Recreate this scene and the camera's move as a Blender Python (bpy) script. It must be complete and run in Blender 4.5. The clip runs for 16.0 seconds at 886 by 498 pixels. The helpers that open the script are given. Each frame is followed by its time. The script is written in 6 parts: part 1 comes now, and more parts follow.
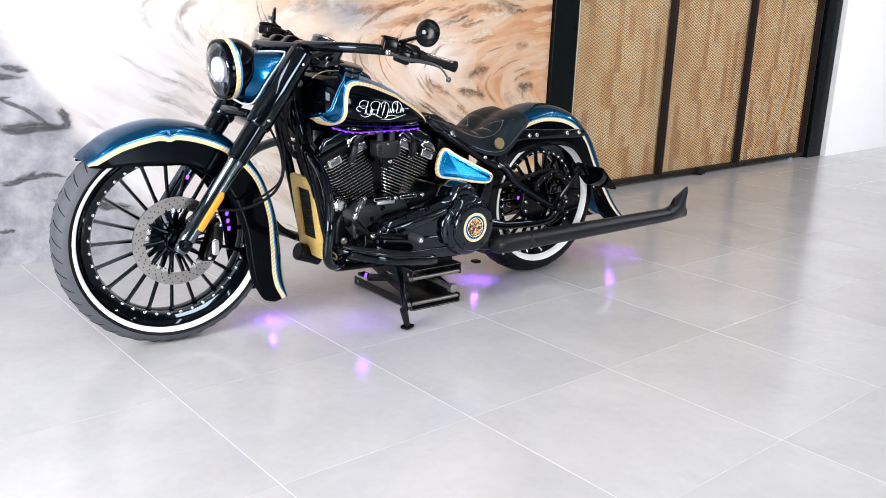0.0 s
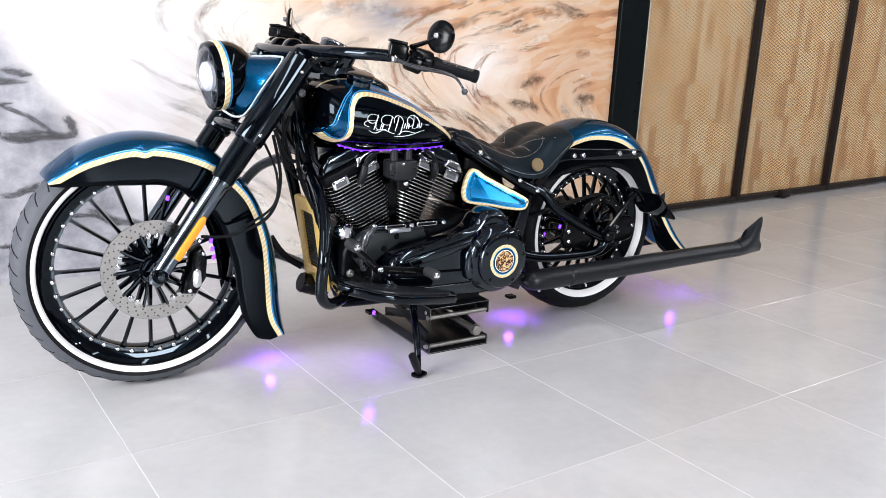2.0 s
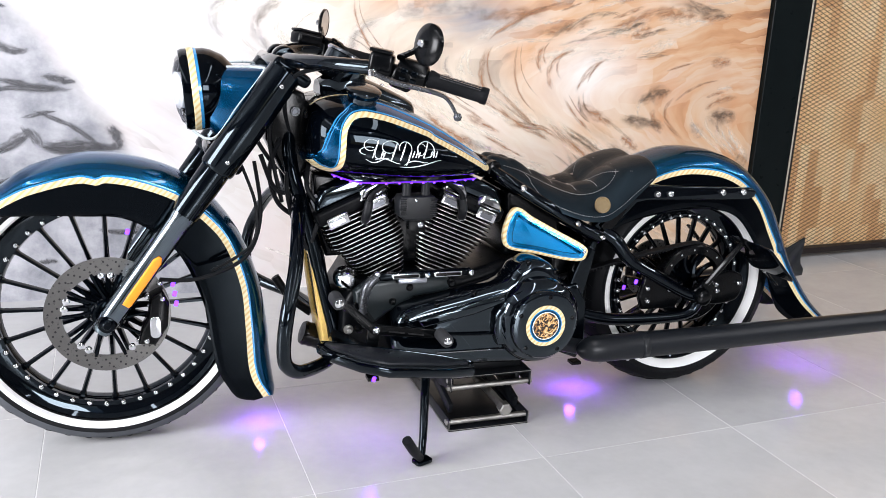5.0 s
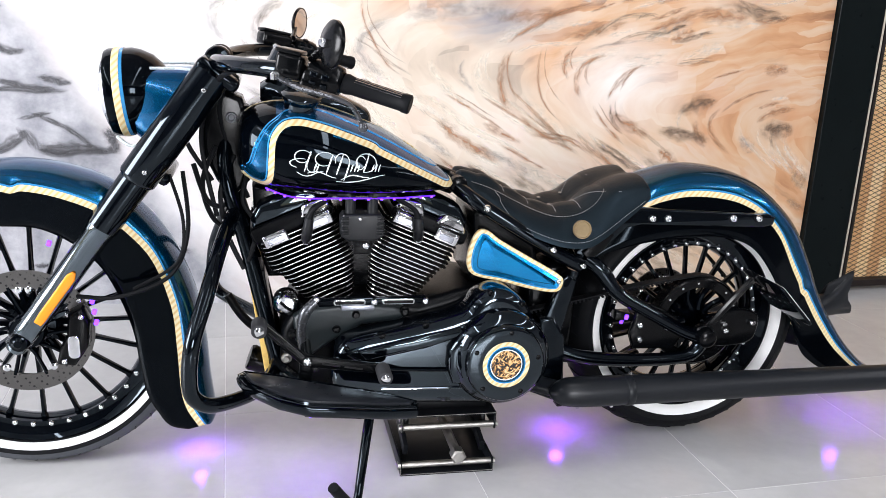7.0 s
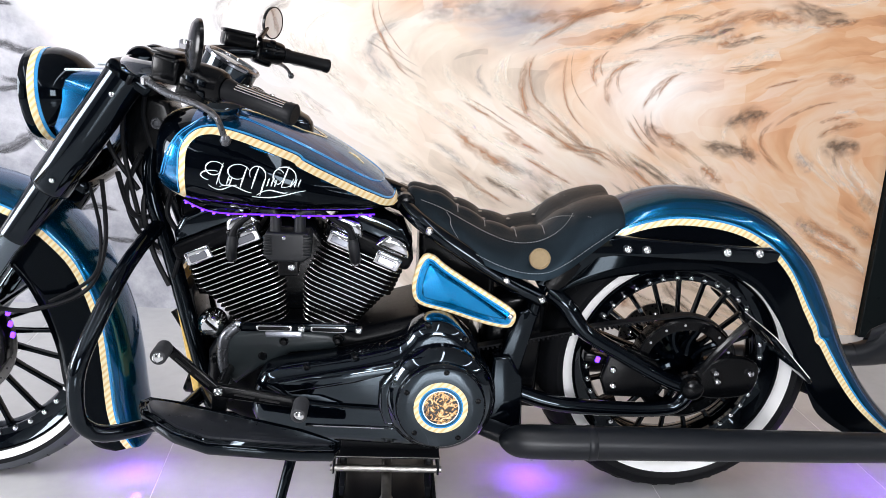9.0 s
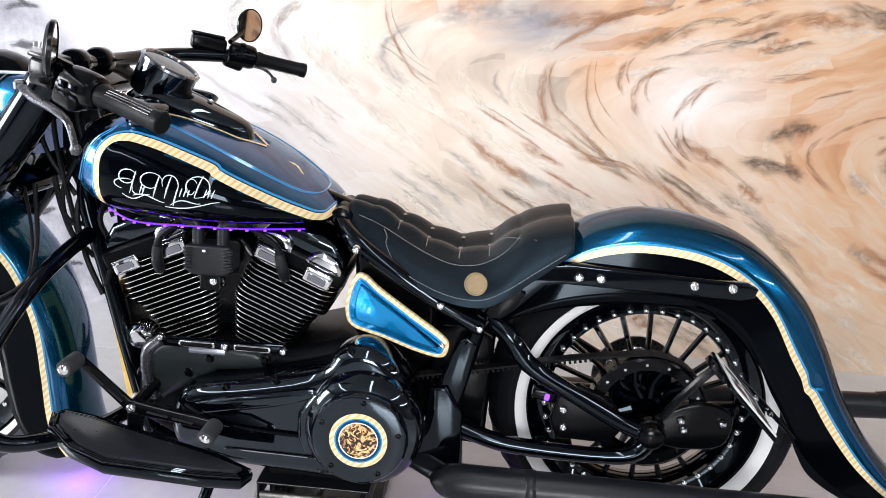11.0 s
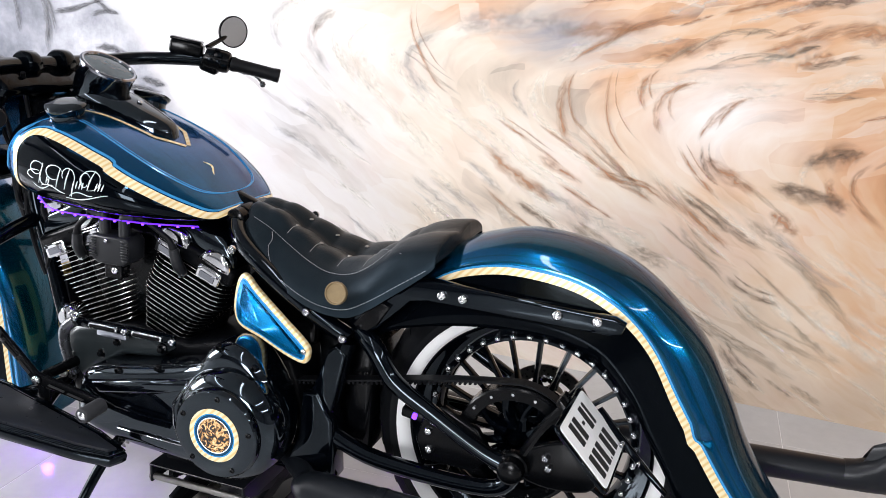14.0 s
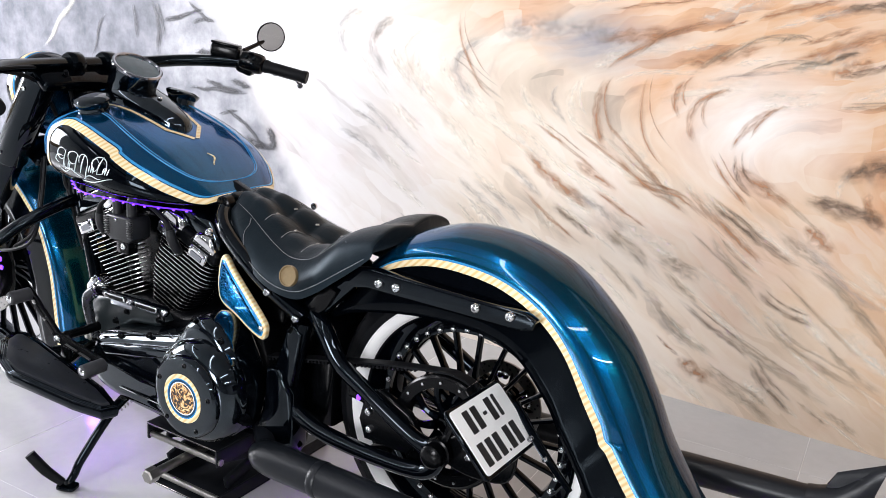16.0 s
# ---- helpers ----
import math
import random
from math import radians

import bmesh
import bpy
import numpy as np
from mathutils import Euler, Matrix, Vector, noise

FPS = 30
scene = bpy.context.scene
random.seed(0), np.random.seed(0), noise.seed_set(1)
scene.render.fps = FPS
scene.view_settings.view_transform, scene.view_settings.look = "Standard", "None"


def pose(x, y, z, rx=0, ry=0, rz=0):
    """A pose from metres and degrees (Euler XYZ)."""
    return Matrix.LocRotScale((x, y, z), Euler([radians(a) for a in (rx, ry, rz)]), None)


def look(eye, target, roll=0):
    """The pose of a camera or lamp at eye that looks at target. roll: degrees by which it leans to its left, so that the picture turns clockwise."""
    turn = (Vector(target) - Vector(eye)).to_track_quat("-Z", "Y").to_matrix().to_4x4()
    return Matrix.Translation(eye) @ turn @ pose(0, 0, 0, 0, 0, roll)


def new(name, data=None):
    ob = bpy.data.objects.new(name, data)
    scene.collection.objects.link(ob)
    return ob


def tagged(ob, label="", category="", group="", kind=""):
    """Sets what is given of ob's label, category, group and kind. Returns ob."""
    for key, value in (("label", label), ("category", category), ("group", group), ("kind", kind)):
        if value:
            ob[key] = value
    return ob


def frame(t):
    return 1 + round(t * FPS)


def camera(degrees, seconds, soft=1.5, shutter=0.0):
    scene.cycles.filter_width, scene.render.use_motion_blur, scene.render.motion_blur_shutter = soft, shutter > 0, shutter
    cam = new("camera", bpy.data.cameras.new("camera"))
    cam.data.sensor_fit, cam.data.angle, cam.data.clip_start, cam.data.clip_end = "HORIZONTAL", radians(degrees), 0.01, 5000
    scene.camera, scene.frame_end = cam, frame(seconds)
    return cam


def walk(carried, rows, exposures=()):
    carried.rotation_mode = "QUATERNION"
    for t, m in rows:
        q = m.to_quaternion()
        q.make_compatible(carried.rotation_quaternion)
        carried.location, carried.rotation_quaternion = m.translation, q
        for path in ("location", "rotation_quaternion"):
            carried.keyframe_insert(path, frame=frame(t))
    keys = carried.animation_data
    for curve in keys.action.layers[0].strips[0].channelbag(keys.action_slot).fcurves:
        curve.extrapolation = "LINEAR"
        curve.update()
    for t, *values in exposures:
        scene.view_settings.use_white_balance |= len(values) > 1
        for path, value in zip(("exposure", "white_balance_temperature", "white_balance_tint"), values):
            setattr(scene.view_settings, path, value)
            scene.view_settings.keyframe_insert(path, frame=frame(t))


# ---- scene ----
cam = camera(55.3, 16.0, soft=0.5)
PATH = [
    (0, (-0.856, -2.694, 1.062), (0.292, -1.14, 0.546), 2.2),
    (0.5, (-0.757, -2.624, 1.068), (0.374, -1.059, 0.547), 2.4),
    (1, (-0.662, -2.563, 1.065), (0.445, -0.981, 0.546), 2.5),
    (1.5, (-0.557, -2.51, 1.065), (0.501, -0.894, 0.547), 2.6),
    (2, (-0.459, -2.46, 1.053), (0.532, -0.798, 0.547), 2.6),
    (2.5, (-0.353, -2.401, 1.056), (0.552, -0.691, 0.548), 2.8),
    (3, (-0.238, -2.352, 1.066), (0.571, -0.597, 0.552), 2.7),
    (3.5, (-0.135, -2.299, 1.075), (0.602, -0.514, 0.556), 2.7),
    (4, (-0.027, -2.25, 1.077), (0.657, -0.444, 0.557), 2.6),
    (6.5, (0.508, -2.053, 1.076), (0.923, -0.166, 0.557), 2.7),
    (7, (0.606, -2.018, 1.076), (0.954, -0.118, 0.558), 2.7),
    (7.5, (0.712, -1.983, 1.077), (0.989, -0.071, 0.558), 2.7),
    (8, (0.826, -1.947, 1.079), (1.025, -0.026, 0.559), 2.7),
    (8.5, (0.926, -1.899, 1.079), (1.06, 0.028, 0.56), 2.7),
    (9, (1.016, -1.846, 1.09), (1.089, 0.082, 0.564), 3.0),
    (11.5, (1.488, -1.657, 1.106), (1.195, 0.249, 0.575), 2.9),
    (12, (1.597, -1.628, 1.098), (1.212, 0.262, 0.57), 2.8),
    (12.5, (1.709, -1.591, 1.093), (1.235, 0.28, 0.569), 2.8),
    (13, (1.814, -1.554, 1.102), (1.268, 0.296, 0.574), 2.9),
    (13.5, (1.913, -1.523, 1.12), (1.301, 0.304, 0.586), 3.2),
    (14, (2.009, -1.497, 1.139), (1.328, 0.304, 0.6), 3.4),
    (14.5, (2.117, -1.472, 1.152), (1.351, 0.294, 0.61), 3.3),
    (15, (2.23, -1.444, 1.157), (1.37, 0.279, 0.615), 3.3),
    (15.5, (2.341, -1.408, 1.152), (1.386, 0.265, 0.614), 3.2),
    (16, (2.443, -1.366, 1.152), (1.403, 0.255, 0.613), 3.2),
]
walk(cam, [(t, look(eye, target, roll)) for t, eye, target, roll in PATH], [(0, -0.05), (4, -0.03), (9, 0.0), (16, 0.0)])

# ---- light ----
world = bpy.data.worlds.new("daylight")
scene.world = world
world.use_nodes = True
wn = world.node_tree
sky = wn.nodes.new("ShaderNodeTexSky")
sky.sky_type = "NISHITA"
sky.sun_disc = False
sky.sun_elevation = radians(42)
sky.sun_rotation = radians(215)
wn.links.new(sky.outputs[0], wn.nodes["Background"].inputs[0])
wn.nodes["Background"].inputs[1].default_value = 0.12


def area_lamp(name, m, w, h, power, colour=(1, 1, 1)):
    lamp = bpy.data.lights.new(name, "AREA")
    lamp.shape, lamp.size, lamp.size_y, lamp.energy, lamp.color = "RECTANGLE", w, h, power, colour
    ob = new(name, lamp)
    ob.matrix_world = m
    return ob


# area lamps for daylight at assumed windows behind the camera and on the glazed side
area_lamp("window_light", look((1.7, -6.85, 1.75), (1.7, 0, 1.2)), 1.8, 1.6, 270, (0.955, 0.955, 1.0))
area_lamp("window_light", look((-4.35, -1.6, 1.9), (0.0, -0.8, 0.3)), 2.1, 2.2, 470, (0.955, 0.955, 1.0))
# Added overhead fills, no fitting known; the strongest lifts the doors and white wall.
for lx, power in ((-1.6, 56), (1.4, 48), (4.6, 60), (7.6, 265)):
    area_lamp("ceiling_light", pose(lx, -2.9, 3.17), 0.16, 5.0, power, (0.965, 0.955, 1.0))

# ---- materials ----


class Nodes:
    """A small builder for node materials."""

    def __init__(self, name):
        self.mat = bpy.data.materials.new(name)
        self.mat.use_nodes = True
        self.t = self.mat.node_tree
        self.b = self.t.nodes["Principled BSDF"]

    def n(self, kind, **inputs):
        node = self.t.nodes.new("ShaderNode" + kind)
        for key, value in inputs.items():
            if key in node.inputs:
                self.put(node.inputs[key], value)
        return node

    def put(self, socket, value):
        if hasattr(value, "is_output"):
            self.t.links.new(value, socket)
        else:
            socket.default_value = value

    def set(self, **inputs):
        for key, value in inputs.items():
            self.put(self.b.inputs[key.replace("_", " ")], value)
        return self

    def coords(self, scale=(1, 1, 1), turn=(0, 0, 0), shift=(0, 0, 0), generated=False):
        c = self.n("TexCoord").outputs["Object"]
        m = self.n("Mapping", Vector=c, Scale=scale, Rotation=turn, Location=shift)
        return m.outputs[0]

    def noise(self, vec, scale, detail=4.0, rough=0.55, distort=0.0):
        return self.n("TexNoise", Vector=vec, Scale=scale, Detail=detail, Roughness=rough, Distortion=distort).outputs[0]

    def ramp(self, fac, *stops):
        r = self.n("ValToRGB", Fac=fac)
        e = r.color_ramp.elements
        while len(e) < len(stops):
            e.new(0.5)
        for i, (p, c) in enumerate(stops):
            e[i].position = p
            e[i].color = (*c, 1) if len(c) == 3 else c
        return r.outputs[0]

    def math(self, op, a, b=0.0, c=0.0, clamp=False):
        m = self.t.nodes.new("ShaderNodeMath")
        m.operation, m.use_clamp = op, clamp
        for s, v in zip(m.inputs, (a, b, c)):
            self.put(s, v)
        return m.outputs[0]

    def mix(self, fac, a, b, blend="MIX"):
        m = self.t.nodes.new("ShaderNodeMix")
        m.data_type, m.blend_type = "RGBA", blend
        self.put(m.inputs[0], fac)
        self.put(m.inputs[6], a if hasattr(a, "is_output") else (*a, 1))
        self.put(m.inputs[7], b if hasattr(b, "is_output") else (*b, 1))
        return m.outputs[2]

    def bump(self, height, strength=0.2, dist=0.002):
        self.put(self.b.inputs["Normal"], self.n("Bump", Height=height, Strength=strength, Distance=dist).outputs[0])
        return self

    def axis(self, i, vec=None):
        s = self.n("SeparateXYZ", Vector=vec if vec else self.n("TexCoord").outputs["Object"])
        return s.outputs[i]


def paint(name, colour, rough=0.12, coat=0.6, metal=0.0, spread=0.25, scale=9.0, spec=0.4, ior=1.5, tint=(1, 1, 1)):
    """Lacquered paint with faint unevenness and dust."""
    k = Nodes(name)
    c = k.coords()
    a = k.noise(c, scale, 3)
    base = k.mix(a, tuple(v * (1 - spread) for v in colour), tuple(min(1, v * (1 + spread)) for v in colour))
    r = k.math("MULTIPLY_ADD", k.noise(c, 45, 3), 0.05, rough)
    k.set(Base_Color=base, Roughness=r, Metallic=metal, Coat_Weight=coat, Coat_Roughness=0.03, Specular_IOR_Level=spec, IOR=ior, Specular_Tint=(*tint, 1))
    return k.mat


def plain(name, colour, rough=0.5, metal=0.0, spread=0.15, scale=25.0, bump=0.0, spec=0.35, ior=1.5):
    k = Nodes(name)
    c = k.coords()
    a = k.noise(c, scale, 4)
    base = k.mix(a, tuple(v * (1 - spread) for v in colour), tuple(min(1, v * (1 + spread)) for v in colour))
    k.set(Base_Color=base, Roughness=k.math("MULTIPLY_ADD", k.noise(c, scale * 3, 3), 0.16, rough - 0.08), Metallic=metal, Specular_IOR_Level=spec, IOR=ior)
    if bump:
        k.bump(k.noise(c, scale * 9, 3), bump, 0.001)
    return k.mat


def candy(name, low, high):
    """Metal-flake candy paint."""
    k = Nodes(name)
    c = k.coords()
    flakes = k.n("TexVoronoi", Vector=c, Scale=900.0).outputs["Color"]
    f = k.math("POWER", k.axis(0, flakes), 2.5)
    big = k.noise(c, 6.0, 3)
    base = k.mix(k.math("MULTIPLY_ADD", big, 0.5, k.math("MULTIPLY", f, 0.5)), low, high)
    k.set(Base_Color=base, Roughness=0.24, Metallic=0.85, Coat_Weight=0.65, Coat_Roughness=0.01, Specular_Tint=(0.10, 0.40, 0.62, 1))
    return k.mat


COOL = (0.72, 0.88, 1.0)
BLACK = paint("gloss_black", (0.0005, 0.0009, 0.0018), 0.0, 0.0, spec=0.5, ior=1.26, tint=COOL)
GLOSS = paint("gloss_black_enamel", (0.0006, 0.0010, 0.0020), 0.0, 0.0, spec=0.5, ior=1.7, tint=COOL)
FORKPAINT = paint("fork_enamel", (0.0006, 0.0010, 0.0020), 0.0, 0.0, spec=0.5, ior=1.42, tint=COOL)
SKIRT = paint("skirt_enamel", (0.0006, 0.0010, 0.0018), 0.06, 0.0, spec=0.5, ior=1.2, tint=COOL)
SATIN = plain("satin_black", (0.0014, 0.0017, 0.0022), 0.20, 0, 0.3, 14, spec=0.5, ior=1.26)
FINBLACK = plain("fin_black", (0.0010, 0.0012, 0.0016), 0.5, 0, 0.3, 40, spec=0.15, ior=1.1)
ENGINE = plain("wrinkle_black", (0.0018, 0.0021, 0.0028), 0.30, 0, 0.3, 40, 0.2, spec=0.5, ior=1.17)
STEELBLK = plain("black_steel", (0.007, 0.008, 0.010), 0.34, 0.1, 0.4, 12, 0.05, spec=0.5, ior=1.25)
EXHAUST = plain("ceramic_black", (0.0065, 0.0080, 0.0105), 0.34, 0.0, 0.2, 22, 0.06, spec=0.4, ior=1.4)
RUBBER = plain("rubber", (0.0045, 0.005, 0.0062), 0.50, 0, 0.25, 30, 0.1, spec=0.12)
PEGRUBBER = plain("worn_grey_rubber", (0.030, 0.031, 0.034), 0.55, 0, 0.3, 40, 0.1, spec=0.3)
# Front tread only: rubber lightened in colour for the window light on it.
LIT_TREAD = plain("lit_tyre_tread", (0.070, 0.075, 0.086), 0.62, 0, 0.25, 30, 0.12)
WHITEWALL = plain("whitewall", (0.90, 0.90, 0.89), 0.45, 0, 0.03, 20)
CHROME = plain("chrome", (0.70, 0.71, 0.73), 0.09, 1.0, 0.04, 20)
SLIDER = paint("black_chrome_slider", (0.0008, 0.0012, 0.0020), 0.03, 0.0, spec=0.5, ior=2.5, tint=COOL)
DARKCHROME = plain("dark_chrome", (0.26, 0.27, 0.30), 0.12, 1.0, 0.1, 20)
DISC = plain("brushed_steel", (0.155, 0.15, 0.145), 0.30, 1.0, 0.12, 60, 0.05)
FINEDGE = plain("machined_fin_edge", (0.80, 0.79, 0.78), 0.26, 1.0, 0.08, 60)
BLUE = candy("candy_blue", (0.0, 0.044, 0.130), (0.001, 0.142, 0.330))
CYAN = candy("candy_cyan", (0.0, 0.14, 0.44), (0.004, 0.44, 0.92))
NAVY = candy("candy_navy", (0.0, 0.034, 0.072), (0.001, 0.100, 0.175))
SKYLINE = paint("pinstripe_blue", (0.035, 0.27, 0.58), 0.15, 0.6, 0.1, 0.15, 30)
AMBER = plain("amber_lens", (0.95, 0.30, 0.02), 0.25)
RED = paint("red_anodised", (0.42, 0.012, 0.012), 0.2, 0.5, 0.6)
THREAD = plain("grey_thread", (0.26, 0.27, 0.28), 0.8)
COOLERGOLD = plain("gold_leaf_cover", (0.92, 0.56, 0.17), 0.38, 0.25, 0.3, 90, 0.1)
COIN = plain("brass_coin", (0.20, 0.145, 0.075), 0.42, 0.35, 0.2, 120, 0.3)
WHITEPLATE = plain("white_plate", (0.80, 0.81, 0.80), 0.4, 0, 0.04)
INK = plain("black_ink", (0.015, 0.015, 0.016), 0.5)
SILVERLEAF = paint("silver_leaf", (0.72, 0.80, 0.84), 0.25, 0.4, 0.3)
LEVERMETAL = plain("satin_grey_metal", (0.10, 0.105, 0.115), 0.28, 0.8, 0.15, 20)
GUNMETAL = plain("bare_steel", (0.33, 0.32, 0.30), 0.38, 1.0, 0.3, 50, 0.15)


def leaf_material():
    """Variegated gold leaf: cream with darker twisted bars."""
    k = Nodes("variegated_leaf")
    c = k.coords()
    along = k.math("SUBTRACT", k.axis(0, c), k.axis(2, c))
    w = k.n("TexWave", Vector=k.n("CombineXYZ", X=along, Y=k.axis(1, c)).outputs[0], Scale=20.0, Distortion=1.6, Detail=2.0)
    w.bands_direction = "X"
    col = k.ramp(w.outputs[1], (0.0, (0.70, 0.49, 0.20)), (0.4, (0.78, 0.61, 0.33)), (0.75, (0.82, 0.71, 0.46)))
    k.set(Base_Color=col, Roughness=0.35, Metallic=0.1, Coat_Weight=0.05)
    return k.mat


LEAF = leaf_material()


def emitter(name, colour, power):
    k = Nodes(name)
    k.set(Base_Color=(*colour, 1), Emission_Color=(*colour, 1), Emission_Strength=power)
    return k.mat


LED = emitter("violet_led", (0.13, 0.03, 1.0), 4.0)
STRIP = emitter("violet_light_strip", (0.12, 0.01, 0.8), 1.3)
GLOW = emitter("violet_underglow", (0.28, 0.05, 1.0), 150.0)


def lens_material(name, tint):
    k = Nodes(name)
    k.set(Base_Color=(*tint, 1), Roughness=0.03, Transmission_Weight=1.0, IOR=1.45)
    return k.mat


GLASS = lens_material("clear_lens", (0.95, 0.97, 1.0))
MIRROR = Nodes("mirror_glass").set(Base_Color=(0.62, 0.60, 0.58, 1), Metallic=1.0, Roughness=0.03).mat


def tile_material():
    k = Nodes("polished_porcelain")
    info = k.n("ObjectInfo").outputs["Random"]
    c = k.coords(shift=(0, 0, 0))
    c2 = k.n("VectorMath", )
    c2.operation = "ADD"
    k.put(c2.inputs[0], k.n("NewGeometry").outputs["Position"])
    k.put(c2.inputs[1], k.n("CombineXYZ", Z=k.math("MULTIPLY", info, 40)).outputs[0])
    v = c2.outputs[0]
    big = k.noise(v, 2.2, 5, 0.6, 0.6)
    fine = k.noise(v, 30, 4)
    col = k.ramp(k.math("MULTIPLY_ADD", fine, 0.25, k.math("MULTIPLY", big, 0.75)), (0.3, (0.43, 0.43, 0.43)), (0.7, (0.53, 0.53, 0.53)))
    tone = k.math("MULTIPLY_ADD", info, 0.07, 0.965)
    col = k.mix(1.0, col, k.n("CombineXYZ", X=tone, Y=tone, Z=tone).outputs[0], "MULTIPLY")
    k.set(Base_Color=col, Roughness=k.math("MULTIPLY_ADD", k.noise(v, 6, 4), 0.10, 0.13), Specular_IOR_Level=0.55)
    k.bump(k.noise(v, 5, 2), 0.05, 0.004)
    return k.mat


TILE = tile_material()
GROUT = plain("pale_grout", (0.66, 0.66, 0.65), 0.6)
WHITEPAINT = plain("white_wall_paint", (0.88, 0.89, 0.90), 0.7, 0, 0.03, 3, 0.02)
DARKWALL = plain("dark_grey_wall_paint", (0.10, 0.10, 0.105), 0.7, 0, 0.1, 3)
CEILING = plain("ceiling_paint", (0.22, 0.225, 0.23), 0.8, 0, 0.03, 3)
POSTPAINT = plain("dark_green_black_steel", (0.003, 0.005, 0.0055), 0.30, 0.0, 0.3, 8, spec=0.5, ior=1.18)

# ---- mesh helpers ----


def bm_new():
    return bmesh.new()


def part(name, bm, mats, parent=None, label="", smooth=True, angle=38):
    me = bpy.data.meshes.new(name)
    bm.normal_update()
    bm.to_mesh(me)
    bm.free()
    for m in mats if isinstance(mats, (list, tuple)) else [mats]:
        me.materials.append(m)
    if smooth:
        me.polygons.foreach_set("use_smooth", [True] * len(me.polygons))
        me.set_sharp_from_angle(angle=radians(angle))
    ob = new(name, me)
    if parent:
        ob.parent = parent
    if label:
        ob["label"] = label
    return ob


def share(ob, name, m, parent):
    """Another object on the same mesh."""
    o = new(name, ob.data)
    o.parent = parent
    o.matrix_basis = m
    return o


def spline(pts, k=6, closed=False):
    """Catmull-Rom through points of any dimension."""
    p = [np.array(q, float) for q in pts]
    n = len(p)
    out = []
    for i in range(n if closed else n - 1):
        a, b, c, d = (p[(i + j) % n] if closed else p[min(max(i + j, 0), n - 1)] for j in (-1, 0, 1, 2))
        for s in range(k):
            t = s / k
            out.append(0.5 * ((2 * b) + (c - a) * t + (2 * a - 5 * b + 4 * c - d) * t * t + (3 * b - a - 3 * c + d) * t ** 3))
    if not closed:
        out.append(p[-1])
    return out


def add_grid(bm, rows, mi=0, closed=False, cap=False):
    """Quads between rows of points. mi: a number, or a function of (row, column)."""
    vs = [[bm.verts.new(Vector(p)) for p in r] for r in rows]
    m = len(vs[0])
    for i in range(len(vs) - 1):
        for j in range(m if closed else m - 1):
            a, b, c, d = vs[i][j], vs[i][(j + 1) % m], vs[i + 1][(j + 1) % m], vs[i + 1][j]
            f = bm.faces.new((a, b, c, d))
            f.material_index = mi(i, j) if callable(mi) else mi
    if cap:
        for r, flip in ((vs[0], True), (vs[-1], False)):
            f = bm.faces.new(list(reversed(r)) if flip else r)
            f.material_index = mi(0, 0) if callable(mi) else mi
    return vs


def lathe(bm, prof, m=Matrix(), n=32, mi=0, closed=False):
    """Turn (radius, height) about local z. closed joins the last row to the first."""
    rows = []
    for r, h in list(prof) + ([prof[0]] if closed else []):
        rows.append([m @ Vector((r * math.cos(2 * math.pi * j / n), r * math.sin(2 * math.pi * j / n), h)) for j in range(n)])
    add_grid(bm, rows, mi, closed=True)
    bmesh.ops.remove_doubles(bm, verts=bm.verts, dist=1e-6)


def tube(bm, pts, r, n=10, mi=0, k=5, cap=True, closed=False, flat=1.0):
    """A round bar along a smooth line. r: one radius, or one for each given point."""
    rs = list(r) if isinstance(r, (list, tuple)) else [r] * len(pts)
    q = spline([(*p, s) for p, s in zip(pts, rs)], k, closed) if k > 1 else [np.array((*p, s)) for p, s in zip(pts, rs)]
    c = [Vector(v[:3]) for v in q]
    rows, up = [], None
    m = len(c)
    for i in range(m):
        d = (c[(i + 1) % m] - c[i - 1]) if closed else (c[min(i + 1, m - 1)] - c[max(i - 1, 0)])
        d.normalize()
        if up is None:
            up = d.orthogonal().normalized() if abs(d.z) > 0.9 else Vector((0, 0, 1)).cross(d).normalized()
        up = (up - d * up.dot(d)).normalized()
        s = d.cross(up)
        rows.append([c[i] + (up * math.cos(2 * math.pi * j / n) + s * math.sin(2 * math.pi * j / n) * flat) * q[i][3] for j in range(n)])
    if closed:
        rows.append(rows[0])
    add_grid(bm, rows, mi, closed=True, cap=cap and not closed)


def merge(bm, other, m=None):
    if m is not None:
        bmesh.ops.transform(other, matrix=m, verts=other.verts)
    me = bpy.data.meshes.new("tmp")
    other.to_mesh(me)
    other.free()
    bm.from_mesh(me)
    bpy.data.meshes.remove(me)


def box(bm, centre, size, turn=(0, 0, 0), bevel=0.003, mi=0, seg=2):
    b = bm_new()
    bmesh.ops.create_cube(b, size=1.0, matrix=Matrix.Diagonal((*size, 1)))
    if bevel:
        bmesh.ops.bevel(b, geom=b.edges[:], offset=bevel, segments=seg, profile=0.5, affect="EDGES")
    for f in b.faces:
        f.material_index = mi
    merge(bm, b, pose(*centre, *turn))


